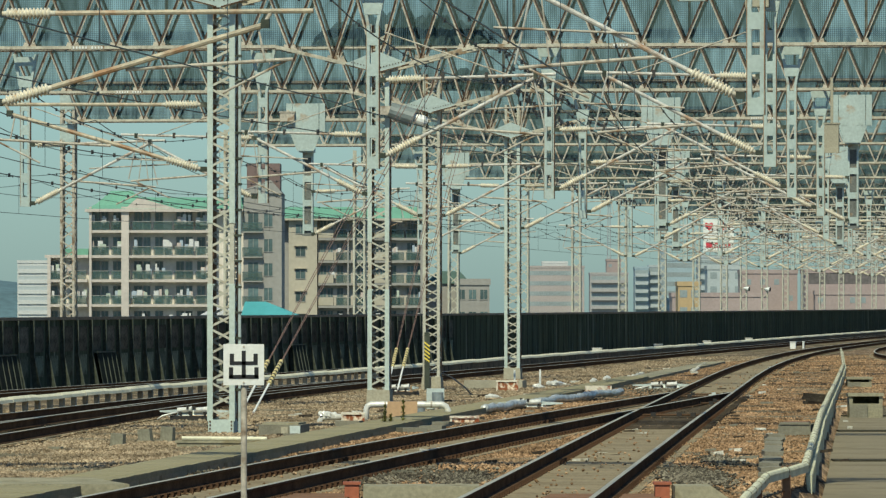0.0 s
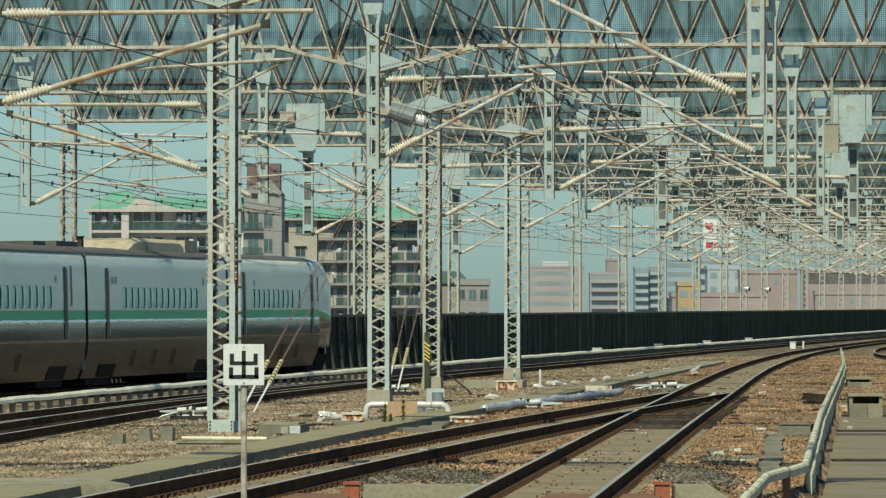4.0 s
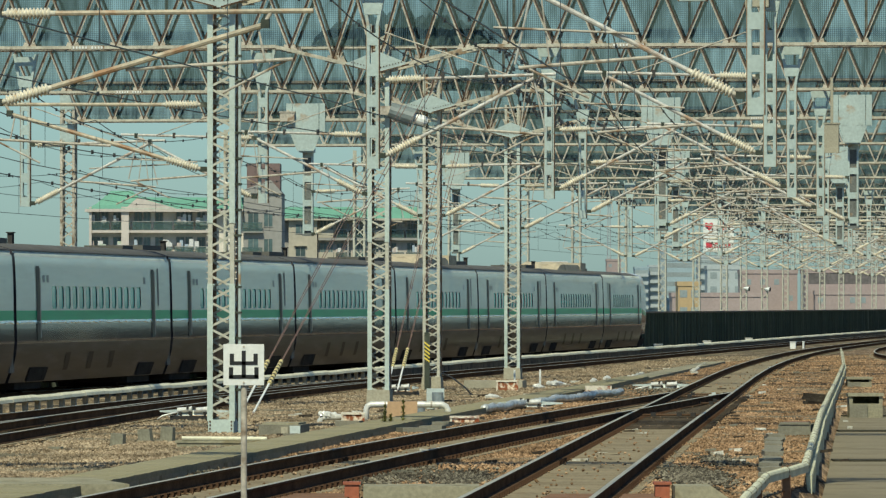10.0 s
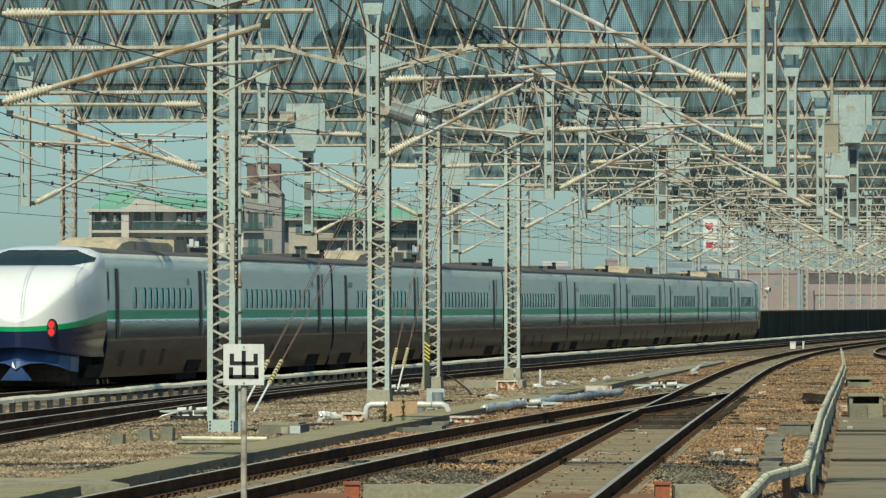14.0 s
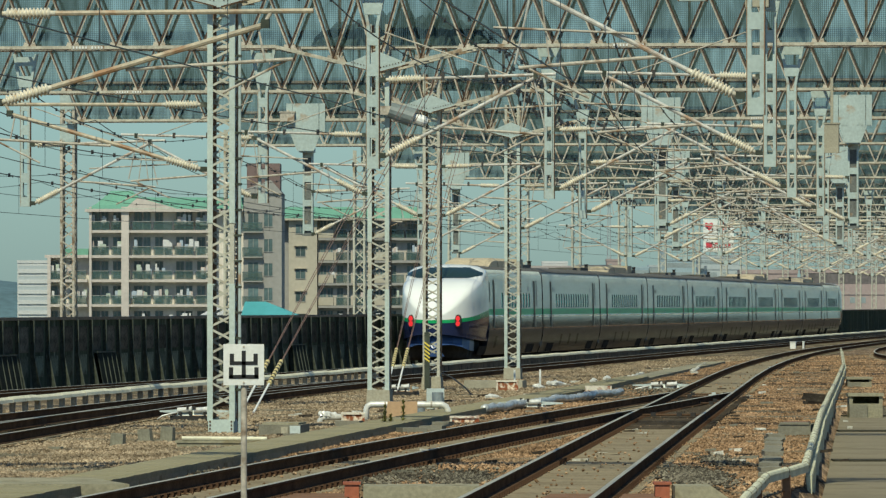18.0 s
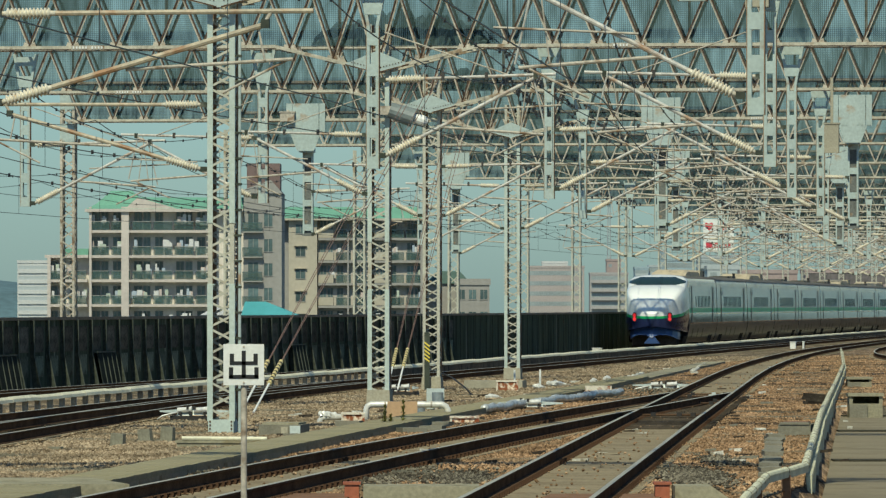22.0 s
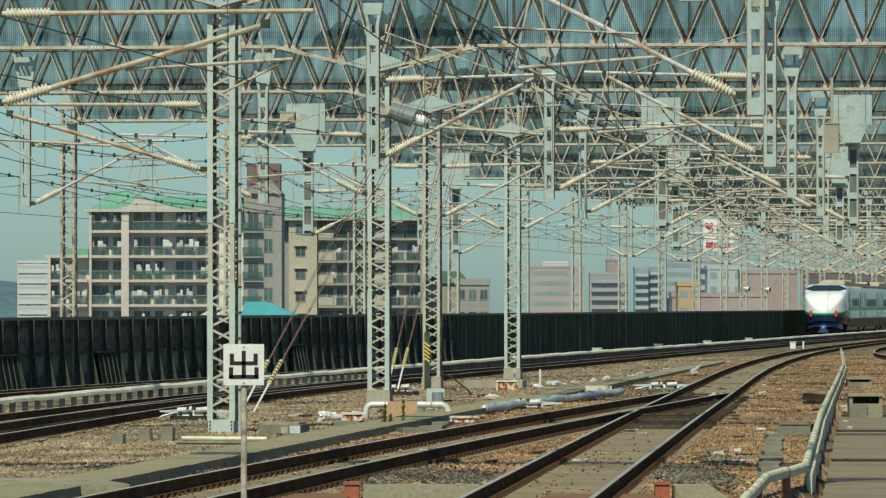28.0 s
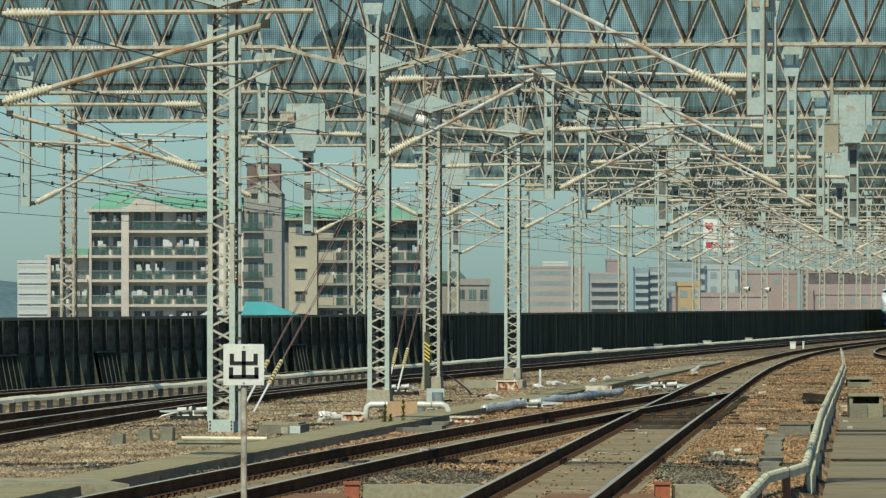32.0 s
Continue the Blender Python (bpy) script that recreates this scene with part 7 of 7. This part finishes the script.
def right_side():
    deck = mat("dirty_deck_concrete", (0.22, 0.19, 0.13), 0.9, 0.0, 0.15, 0.5, 9, 0.1, (0.165, 0.14, 0.095), 0.56, spec=0.06)
    deckdark = mat("joint_shade", (0.05, 0.047, 0.035), 0.95, 0.0, 0.4, 3, 20, 0.3, spec=0.06)
    root = thing("platform_deck", Matrix(), "dirty concrete deck steps beside the railing", "deck", kind="structure")
    for x0, x1, y0, y1, z in ((3.85, 16, 70, 113.5, -0.45), (6.62, 18, 113.7, 139.5, -0.44), (8.30, 19, 139.7, 158, -0.43)):
        m = Mesh()
        m.prism([(x0, y0, -0.8), (x1, y0, -0.8), (x1, y1, -0.8), (x0 + (y1 - y0) * 0.064, y1, -0.8)], [(x0, y0, z), (x1, y0, z), (x1, y1, z), (x0 + (y1 - y0) * 0.064, y1, z)])
        part("deck_slab", m, deck, root)
        # Dark strip laid on the slab end to imitate the step's gap shadow.
        j = Mesh()
        j.box(x0 + (y1 - y0) * 0.064, x1, y1 - 0.9, y1 - 0.02, z + 0.002, z + 0.03)
        part("joint_strip", j, deckdark, root, "dark strip standing in for the gap shadow between the slabs")
    for x, y, w, h in ((9.92, 155.6, 0.78, 0.50), (12.40, 197.5, 0.72, 0.24)):
        t = thing("cable_pit", pose(x, y, -0.43 if y < 160 else -0.24), "open concrete cable pit with a dark slot", "cable pit", "cable pits")
        for x0, x1, y0, y1, z1 in ((-w / 2 + 0.08, w / 2 - 0.08, 0, 0.06, h * 0.66), (-w / 2, -w / 2 + 0.08, 0.0, 0.7, h), (w / 2 - 0.08, w / 2, 0.0, 0.7, h), (-w / 2, w / 2, 0.7, 0.78, h)):
            b = Mesh()
            b.box(x0, x1, y0, y1, -0.2, z1)
            part("side", b, CONCRETE, t)
        b = Mesh()
        b.box(-w / 2 - 0.03, w / 2 + 0.03, -0.05, 0.85, h, h + 0.07)
        part("cover_slab", b, CONCRETE, t)
        q = Mesh()
        q.box(-w / 2, 0.03, -0.08, -0.004, -0.2, h * 0.62)
        part("front_block", q, STAKE, t)
    for i, (x, y) in enumerate([(4.62 + 0.053 * k * 2.6, 94 + 2.6 * k) for k in range(12)]):
        c = Mesh()
        c.box(-0.15, 0.15, -0.5, 0.5, -0.2, 0.10)
        tagged(part("edge_block", c, STAKE, at=pose(x, y, -0.26 + random.uniform(-0.02, 0.03), random.uniform(-1.5, 1.5), random.uniform(-4, 4), random.uniform(-7, 3))), "grey concrete edging block half sunk in ballast", "concrete block", "edging blocks")
    b = Mesh()
    b.box(-0.30, 0.30, -0.7, 0.9, -0.2, 0.22)
    b.box(-0.28, 0.28, -0.72, -0.3, 0.22, 0.26)
    pit = tagged(part("concrete_box", b, STAKE, at=pose(6.62, 124.3, -0.24, 0, 0, -6)), "grey concrete junction pit with a rusty lid", "concrete box")
    l_ = Mesh()
    l_.box(-0.26, 0.22, -0.15, 0.85, 0.222, 0.262)
    part("lid", l_, POSTM, pit, "rusty steel lid")
    # dark old sleepers stacked by the railing
    dark = mat("tarred_old_timber", (0.045, 0.038, 0.03), 0.9, 0.0, 0.35, 2, 20, 0.3, (0.10, 0.085, 0.06), 0.58, spec=0.06)
    for i, (dx, dz, turn) in enumerate(((0.0, 0.0, 84), (0.22, 0.0, 80), (-0.22, 0.0, 88), (-0.08, 0.087, 62), (0.14, 0.087, 96), (0.02, 0.174, 79))):
        m = Mesh()
        m.box(-0.38, 0.38, -0.07, 0.07, 0.0, 0.085)
        tagged(part("old_sleeper", m, dark, at=pose(9.25 + dx * 0.6, 163.6 + dx * 5, -0.24 + dz, 0, random.uniform(-7, 7), turn - 60 + random.uniform(-25, 25))), "dark tarred timber sleeper in a rough stack", "sleeper", "stacked sleepers")
    # low concrete kerbs and red boxes between the near tracks
    for x0, x1, xt in ((-0.98, 0.45, 0.0), (2.85, 3.65, 0.35)):
        m = Mesh()
        m.prism([(x0, 81.5, -0.5), (x1 + xt, 81.5, -0.5), (x1 + xt, 82.6, -0.5), (x0, 82.6, -0.5)], [(x0, 81.5, -0.02), (x1 - xt, 81.5, -0.02), (x1 - xt, 82.6, -0.02), (x0, 82.6, -0.02)])
        tagged(part("concrete_kerb", m, CONCRETE), "pale concrete retaining kerb between the tracks", "kerb", "concrete kerbs")
    rustp = mat("rust_brown_plate", (0.20, 0.115, 0.07), 0.8, 0.0, 0.25, 2, 14, 0.2, spec=0.06)
    red = mat("red_oxide_paint", (0.33, 0.10, 0.05), 0.7, 0.0, 0.2, 3, 18, 0.2)
    for x in (-1.13, 2.72):
        m = Mesh()
        m.box(-0.09, 0.09, -0.2, 0.2, -0.3, 0.22)
        m.box(-0.11, 0.11, -0.22, 0.22, 0.22, 0.25)
        tagged(part("red_box", m, red, at=pose(x, 82.4, -0.24)), "small red oxide painted track box", "track box", "red track boxes")
    for x0, x1, y0, y1 in ((1.05, 2.5, 79.5, 83.6), (-2.65, -1.35, 79.5, 83.8)):
        m = Mesh()
        m.prism([(x0, y0, -0.3), (x1, y0, -0.3), (x1 + 0.3, y1, -0.3), (x0 + 0.3, y1, -0.3)], [(x0, y0, -0.17), (x1, y0, -0.17), (x1 + 0.3, y1, -0.17), (x0 + 0.3, y1, -0.17)])
        tagged(part("crossing_plate", m, rustp), "flat rust-brown steel plate between the rails", "steel plate", "steel plates")
    s = Mesh()
    s.prism([(-6.8, 83.6, -0.6), (-3.95, 83.6, -0.6), (-4.6, 86.8, -0.6), (-6.8, 86.8, -0.6)], [(-6.8, 83.6, -0.05), (-3.95, 83.6, -0.05), (-4.6, 86.8, -0.05), (-6.8, 86.8, -0.05)])
    tagged(part("concrete_ramp", s, CONCRETE), "weathered concrete slab beside the ladder track", "slab")
    # far white cabinets beside the line
    for u, l, w in ((220, 6.2, 0.34), (222, 6.7, 0.1), (224, -2.3, 0.5), (262, -2.3, 0.5), (300, -2.3, 0.5), (186, -2.3, 0.5)):
        m = Mesh()
        h = 0.10 if l < 0 else 0.16
        m.box(-w / 2, w / 2, -0.25, 0.25, -0.3, h)
        m.box(-w / 2 - 0.03, w / 2 + 0.03, -0.28, 0.28, h, h + 0.04)
        tagged(part("line_cabinet", m, WHITEP, at=frame_at(u, l)), "low pale cabinet beside the far track", "cabinet", "line cabinets")


right_side()


def stones():
    """Loose ballast stones on the nearest beds."""
    rng = np.random.RandomState(4)
    brown, tan = Mesh(), Mesh()
    base = [(1, 0, 0), (-1, 0, 0), (0, 1, 0), (0, -1, 0), (0, 0, 1), (0, 0, -1)]
    tris = [(0, 2, 4), (2, 1, 4), (1, 3, 4), (3, 0, 4), (2, 0, 5), (1, 2, 5), (3, 1, 5), (0, 3, 5)]
    count = 0
    while count < 160000:
        y = 76 * math.exp(rng.uniform(0, 1.48))
        x = rng.uniform(-0.0668, 0.0668) * y * 1.03
        u = (y - 182) * 1.008
        l = lat_of(u, x)
        if l < 5 or l > 30 or (y < 160 and x > rail_x(y)):
            continue
        d = min(abs(l - along(TRACKS["platform"], u)), abs(l - (along(TRACKS["ladder"], u) if u < -10 else 99)), abs(l - along(TRACKS["second"], u)), abs(l - along(TRACKS["crossover"], u)) if u < 25 else 99)
        if d < 0.98 and (rng.uniform() < 0.98 or abs(d - 0.7525) < 0.2):
            continue
        pale = l < along(TROUGH, u)
        m = tan if pale else brown
        r = rng.uniform(0.016, 0.044 if pale else 0.036) * max(1.0, y / 230)
        k = len(m.v)
        z = bed_z(l) + noise.noise((x * 2.1, y * 2.1, 0)) * 0.012 + noise.noise((x * 0.3, y * 0.3, 5)) * 0.018 + r * 0.3 + (0.035 if d < 1.05 else 0.0)
        q = rng.uniform(0.55, 1.35, (6, 1)) * np.array(base) * r
        a = rng.uniform(0, 6.28)
        c, s = math.cos(a), math.sin(a)
        m.v += [(x + p[0] * c - p[1] * s, y + p[0] * s + p[1] * c, z + p[2] * 0.8) for p in q]
        for t in tris:
            m.face((k + t[0], k + t[1], k + t[2]))
        count += 1
    for m, mm, lab in ((brown, STONES, "loose rust-brown ballast stones"), (tan, TANSTONES, "loose dusty tan ballast stones")):
        tagged(part("ballast_stones", m, mm), lab, "stones", kind="stuff")


def stone_material(name, low, mid_, high):
    m = bpy.data.materials.new(name)
    m.use_nodes = True
    nt = m.node_tree
    b = nt.nodes["Principled BSDF"]
    b.inputs["Roughness"].default_value, b.inputs["Specular IOR Level"].default_value = 0.9, 0.06
    g_ = nt.nodes.new("ShaderNodeNewGeometry")
    ramp = nt.nodes.new("ShaderNodeValToRGB")
    e = ramp.color_ramp.elements
    e[0].color, e[1].color = (*low, 1), (*high, 1)
    mid = ramp.color_ramp.elements.new(0.5)
    mid.color = (*mid_, 1)
    nt.links.new(g_.outputs["Random Per Island"], ramp.inputs["Fac"])
    nt.links.new(grey_patches(nt, ramp.outputs["Color"]), b.inputs["Base Color"])
    return m


STONES = stone_material("brown_stone", (0.10, 0.066, 0.038), (0.27, 0.165, 0.090), (0.44, 0.295, 0.175))
TANSTONES = stone_material("tan_stone", (0.12, 0.088, 0.054), (0.27, 0.205, 0.132), (0.42, 0.335, 0.225))
stones()


def fresh_stones():
    """Newer grey stones tipped between the near tracks."""
    rng = np.random.RandomState(9)
    m = Mesh()
    base = np.array([(1, 0, 0), (-1, 0, 0), (0, 1, 0), (0, -1, 0), (0, 0, 1), (0, 0, -1)])
    tris = [(0, 2, 4), (2, 1, 4), (1, 3, 4), (3, 0, 4), (2, 0, 5), (1, 2, 5), (3, 1, 5), (0, 3, 5)]
    for cx, cy, rx, ry, n in ((-0.9, 97, 0.75, 9, 5200), (0.3, 92, 0.6, 5, 2200), (3.55, 93.5, 0.5, 5.5, 3600), (4.3, 103, 0.4, 4, 800), (-3.6, 99, 0.35, 6, 900), (6.6, 195, 1.6, 22, 2600)):
        for _ in range(n):
            a, q_ = rng.uniform(0, 6.283), rng.normal(0, 0.5)
            x, y = cx + rx * q_ * math.cos(a), cy + ry * q_ * math.sin(a)
            u = (y - 182) * 1.008
            l = lat_of(u, x)
            d = min(abs(l - along(TRACKS["platform"], u)), abs(l - along(TRACKS["ladder"], u)) if u < -10 else 99)
            if d < 0.95:
                continue
            r = rng.uniform(0.014, 0.038)
            k = len(m.v)
            q = rng.uniform(0.55, 1.35, (6, 1)) * base * r
            z = bed_z(l) + 0.03 + r * rng.uniform(0.1, 0.6)
            m.v += [(x + p[0], y + p[1], z + p[2] * 0.8) for p in q]
            for t in tris:
                m.face((k + t[0], k + t[1], k + t[2]))
    grey = stone_material("fresh_grey_stone", (0.040, 0.036, 0.030), (0.105, 0.092, 0.068), (0.26, 0.235, 0.175))
    tagged(part("grey_stones", m, grey), "heaps of fresher grey ballast stones", "stones", kind="stuff")


fresh_stones()


# ---- small fittings on the portals ----
def fittings():
    # tension drum on the second middle mast
    p = spot(-14.6, MIDDLE[-14.6][0])
    d = thing("tension_drum", pose(p.x + 0.35, p.y - 0.5, 6.85, 0, 0, 0), "grey spring tension drum with a white end cap on the mast", "tension drum")
    m = Mesh()
    m.tube((-0.1, 0, 0.22), (0.5, 0, 0.02), 0.20, 14, 0.24)
    part("drum", m, mat("dull_grey_drum", (0.17, 0.20, 0.195), 0.5, 0, 0.2, 2, 12, 0.1), d)
    m = Mesh()
    m.tube((0.5, 0, 0.02), (0.75, 0, -0.06), 0.12, 12, 0.15)
    m.tube((0.75, 0, -0.06), (0.84, 0, -0.09), 0.15, 12, 0.08)
    part("cap", m, WHITEP, d, "white end cap")
    m = Mesh()
    m.box(-0.35, -0.05, -0.05, 0.05, 0.10, 0.32)
    part("bracket", m, STEEL, d)
    # boxes hung on trusses
    for u, x, z, w, h, mm in ((-51, 6.05, 7.94, 0.45, 0.75, PALECON), (19.6, 11.6, 6.75, 0.42, 0.85, PALECON), (50, -5.4, 8.6, 0.5, 0.3, STEEL)):
        l = lat_of(u, x)
        q = spot(u, l)
        m = Mesh()
        m.box(-w / 2, w / 2, -0.18, 0.18, 0, h)
        m.box(-w / 2 - 0.03, w / 2 + 0.03, -0.2, 0.2, h, h + 0.05)
        m.box(-0.04, 0.04, -0.04, 0.04, h + 0.05, 9.0 - z)
        tagged(part("equipment_box", m, mm, at=pose(q.x, q.y - 0.62, z, 0, 0, -7)), "dull beige equipment box hung from a portal truss", "equipment box", "equipment boxes")
    # bunched netting along the lower chords
    rng = random.Random(17)
    for u, x0, x1, h in ((-14.6, -3.3, 1.2, 0.85), (19.6, 0.0, 1.9, 0.70), (-51, -4.9, -2.4, 0.30), (50, 4.6, 7.0, 0.35), (50, -6.4, -4.0, 0.3)):
        p0, p1 = spot(u, lat_of(u, x0)), spot(u, lat_of(u, x1))
        m = Mesh()
        n = int((x1 - x0) / 0.09)
        rows = []
        for i in range(n + 1):
            p_ = p0.lerp(p1, i / n)
            e = abs(math.sin(math.pi * i / n)) ** 0.5
            rows.append([(p_.x, p_.y + 0.32 + rng.uniform(-0.05, 0.05), TRUSS_Z + 0.05 + h * e * q * rng.uniform(0.75, 1.1)) for q in (0.0, 0.3, 0.65, 1.0)])
        m.sweep(rows)
        tagged(part("bunched_net", m, NET), "dark bird netting bunched up along a truss chord", "netting", "bunched netting")
    # horn lamps on the far masts
    for u in (352, 375):
        q = spot(u, -6.6)
        h = thing("horn_speaker", pose(q.x, q.y, 0), "white horn loudspeaker with a dark mouth on a far mast", "loudspeaker", "horn loudspeakers")
        m = Mesh()
        m.tube((0.0, -0.32, 3.60), (0.42, -0.52, 3.53), 0.07, 12, 0.20)
        part("horn", m, WHITEP, h)
        m = Mesh()
        m.tube((0.41, -0.515, 3.532), (0.435, -0.527, 3.528), 0.18, 12)
        part("mouth", m, BLACKP, h)
        m = Mesh()
        m.box(-0.28, 0.28, -0.36, -0.24, 3.55, 3.65)
        part("bracket", m, STEEL, h)
    # bolted splice rows on the chords of the nearest trusses
    for u in (-14.6, 19.6, 50):
        for x in ((-8.9, 4.6) if u < 0 else (-9.5, 8.0)):
            l = lat_of(u, x + (3 if u > 30 else 0))
            q = spot(u, l)
            s = thing("splice_plate", pose(q.x, q.y - TRUSS_W / 2 - 0.075, TRUSS_Z, 0, 0, -7.4), "bolted steel splice plate on a truss chord", "splice plate", "splice plates")
            m = Mesh()
            m.box(-0.42, 0.42, -0.012, 0.012, -0.055, 0.055)
            part("plate", m, STEEL, s)
            for i in range(10):
                if i == 5:
                    continue
                b = Mesh()
                b.box(-0.02, 0.02, -0.03, -0.012, -0.03, 0.03)
                part("bolt", b, WHITEP, s, at=pose(-0.36 + i * 0.08, 0, 0))
    # feeder cables with spacers slung between the middle portals
    root = thing("feeder_cables", Matrix(), "dark feeder cables with round spacers slung under the trusses", "cables", kind="stuff")
    m = Mesh()
    for (u0, x0, z0), (u1, x1, z1), sag in (((-51, -9.5, 6.9), (50, 9.0, 7.1), 0.5), ((-51, -1.0, 8.6), (50, 8.0, 6.6), 0.3), ((-14.6, 1.2, 8.9), (86, 12.0, 6.8), 0.4), ((-51, -9.9, 5.9), (19.6, -6.5, 6.6), 0.3),
                                            ((50, 6.5, 7.4), (156, 14.0, 6.0), 0.6), ((50, 8.5, 7.0), (156, 15.5, 5.7), 0.7), ((19.6, -12, 6.2), (122, 1.0, 5.9), 0.4), ((-14.6, -11.5, 5.6), (86, -3.0, 5.7), 0.3)):
        a, b = spot(u0, lat_of(u0, x0)), spot(u1, lat_of(u1, x1))
        a.z, b.z = z0, z1
        n = 26
        pts = []
        for i in range(n + 1):
            t = i / n
            p_ = a.lerp(b, t)
            p_.z -= 4 * sag * t * (1 - t)
            pts.append(p_)
        for i in range(n):
            m.tube(pts[i], pts[i + 1], 0.014, 5)
            if i % 2:
                m.tube(pts[i] - Vector((0, 0, 0.05)), pts[i] + Vector((0, 0, 0.05)), 0.035, 6)
    for (u0, x0, z0), (u1, x1, z1), sag in (((-14.6, 0.65, 9.35), (50, 6.4, 7.9), 0.15), ((86, 10.4, 7.0), (156, 17.6, 5.7), 0.35), ((-14.6, 1.5, 8.0), (19.6, 4.0, 7.6), 0.2), ((50, 2.0, 7.6), (122, 9.0, 6.9), 0.3)):
        a, b = spot(u0, lat_of(u0, x0)), spot(u1, lat_of(u1, x1))
        a.z, b.z = z0, z1
        n = 60
        for k in range(3):
            pts = []
            for i in range(n + 1):
                t = i / n
                p_ = a.lerp(b, t)
                p_.z -= 4 * sag * t * (1 - t) + 0.09 * k * (1 + 0.5 * math.sin(i * 0.9 + k))
                p_.x += 0.07 * math.sin(i * 0.5 + k * 2)
                pts.append(p_)
            for i in range(n):
                m.tube(pts[i], pts[i + 1], 0.013, 5)
                if i % 3 == k:
                    m.tube(pts[i] - Vector((0, 0, 0.07)), pts[i] + Vector((0, 0, 0.05)), 0.04, 6)
    part("cable_run", m, WIRE, root)


fittings()
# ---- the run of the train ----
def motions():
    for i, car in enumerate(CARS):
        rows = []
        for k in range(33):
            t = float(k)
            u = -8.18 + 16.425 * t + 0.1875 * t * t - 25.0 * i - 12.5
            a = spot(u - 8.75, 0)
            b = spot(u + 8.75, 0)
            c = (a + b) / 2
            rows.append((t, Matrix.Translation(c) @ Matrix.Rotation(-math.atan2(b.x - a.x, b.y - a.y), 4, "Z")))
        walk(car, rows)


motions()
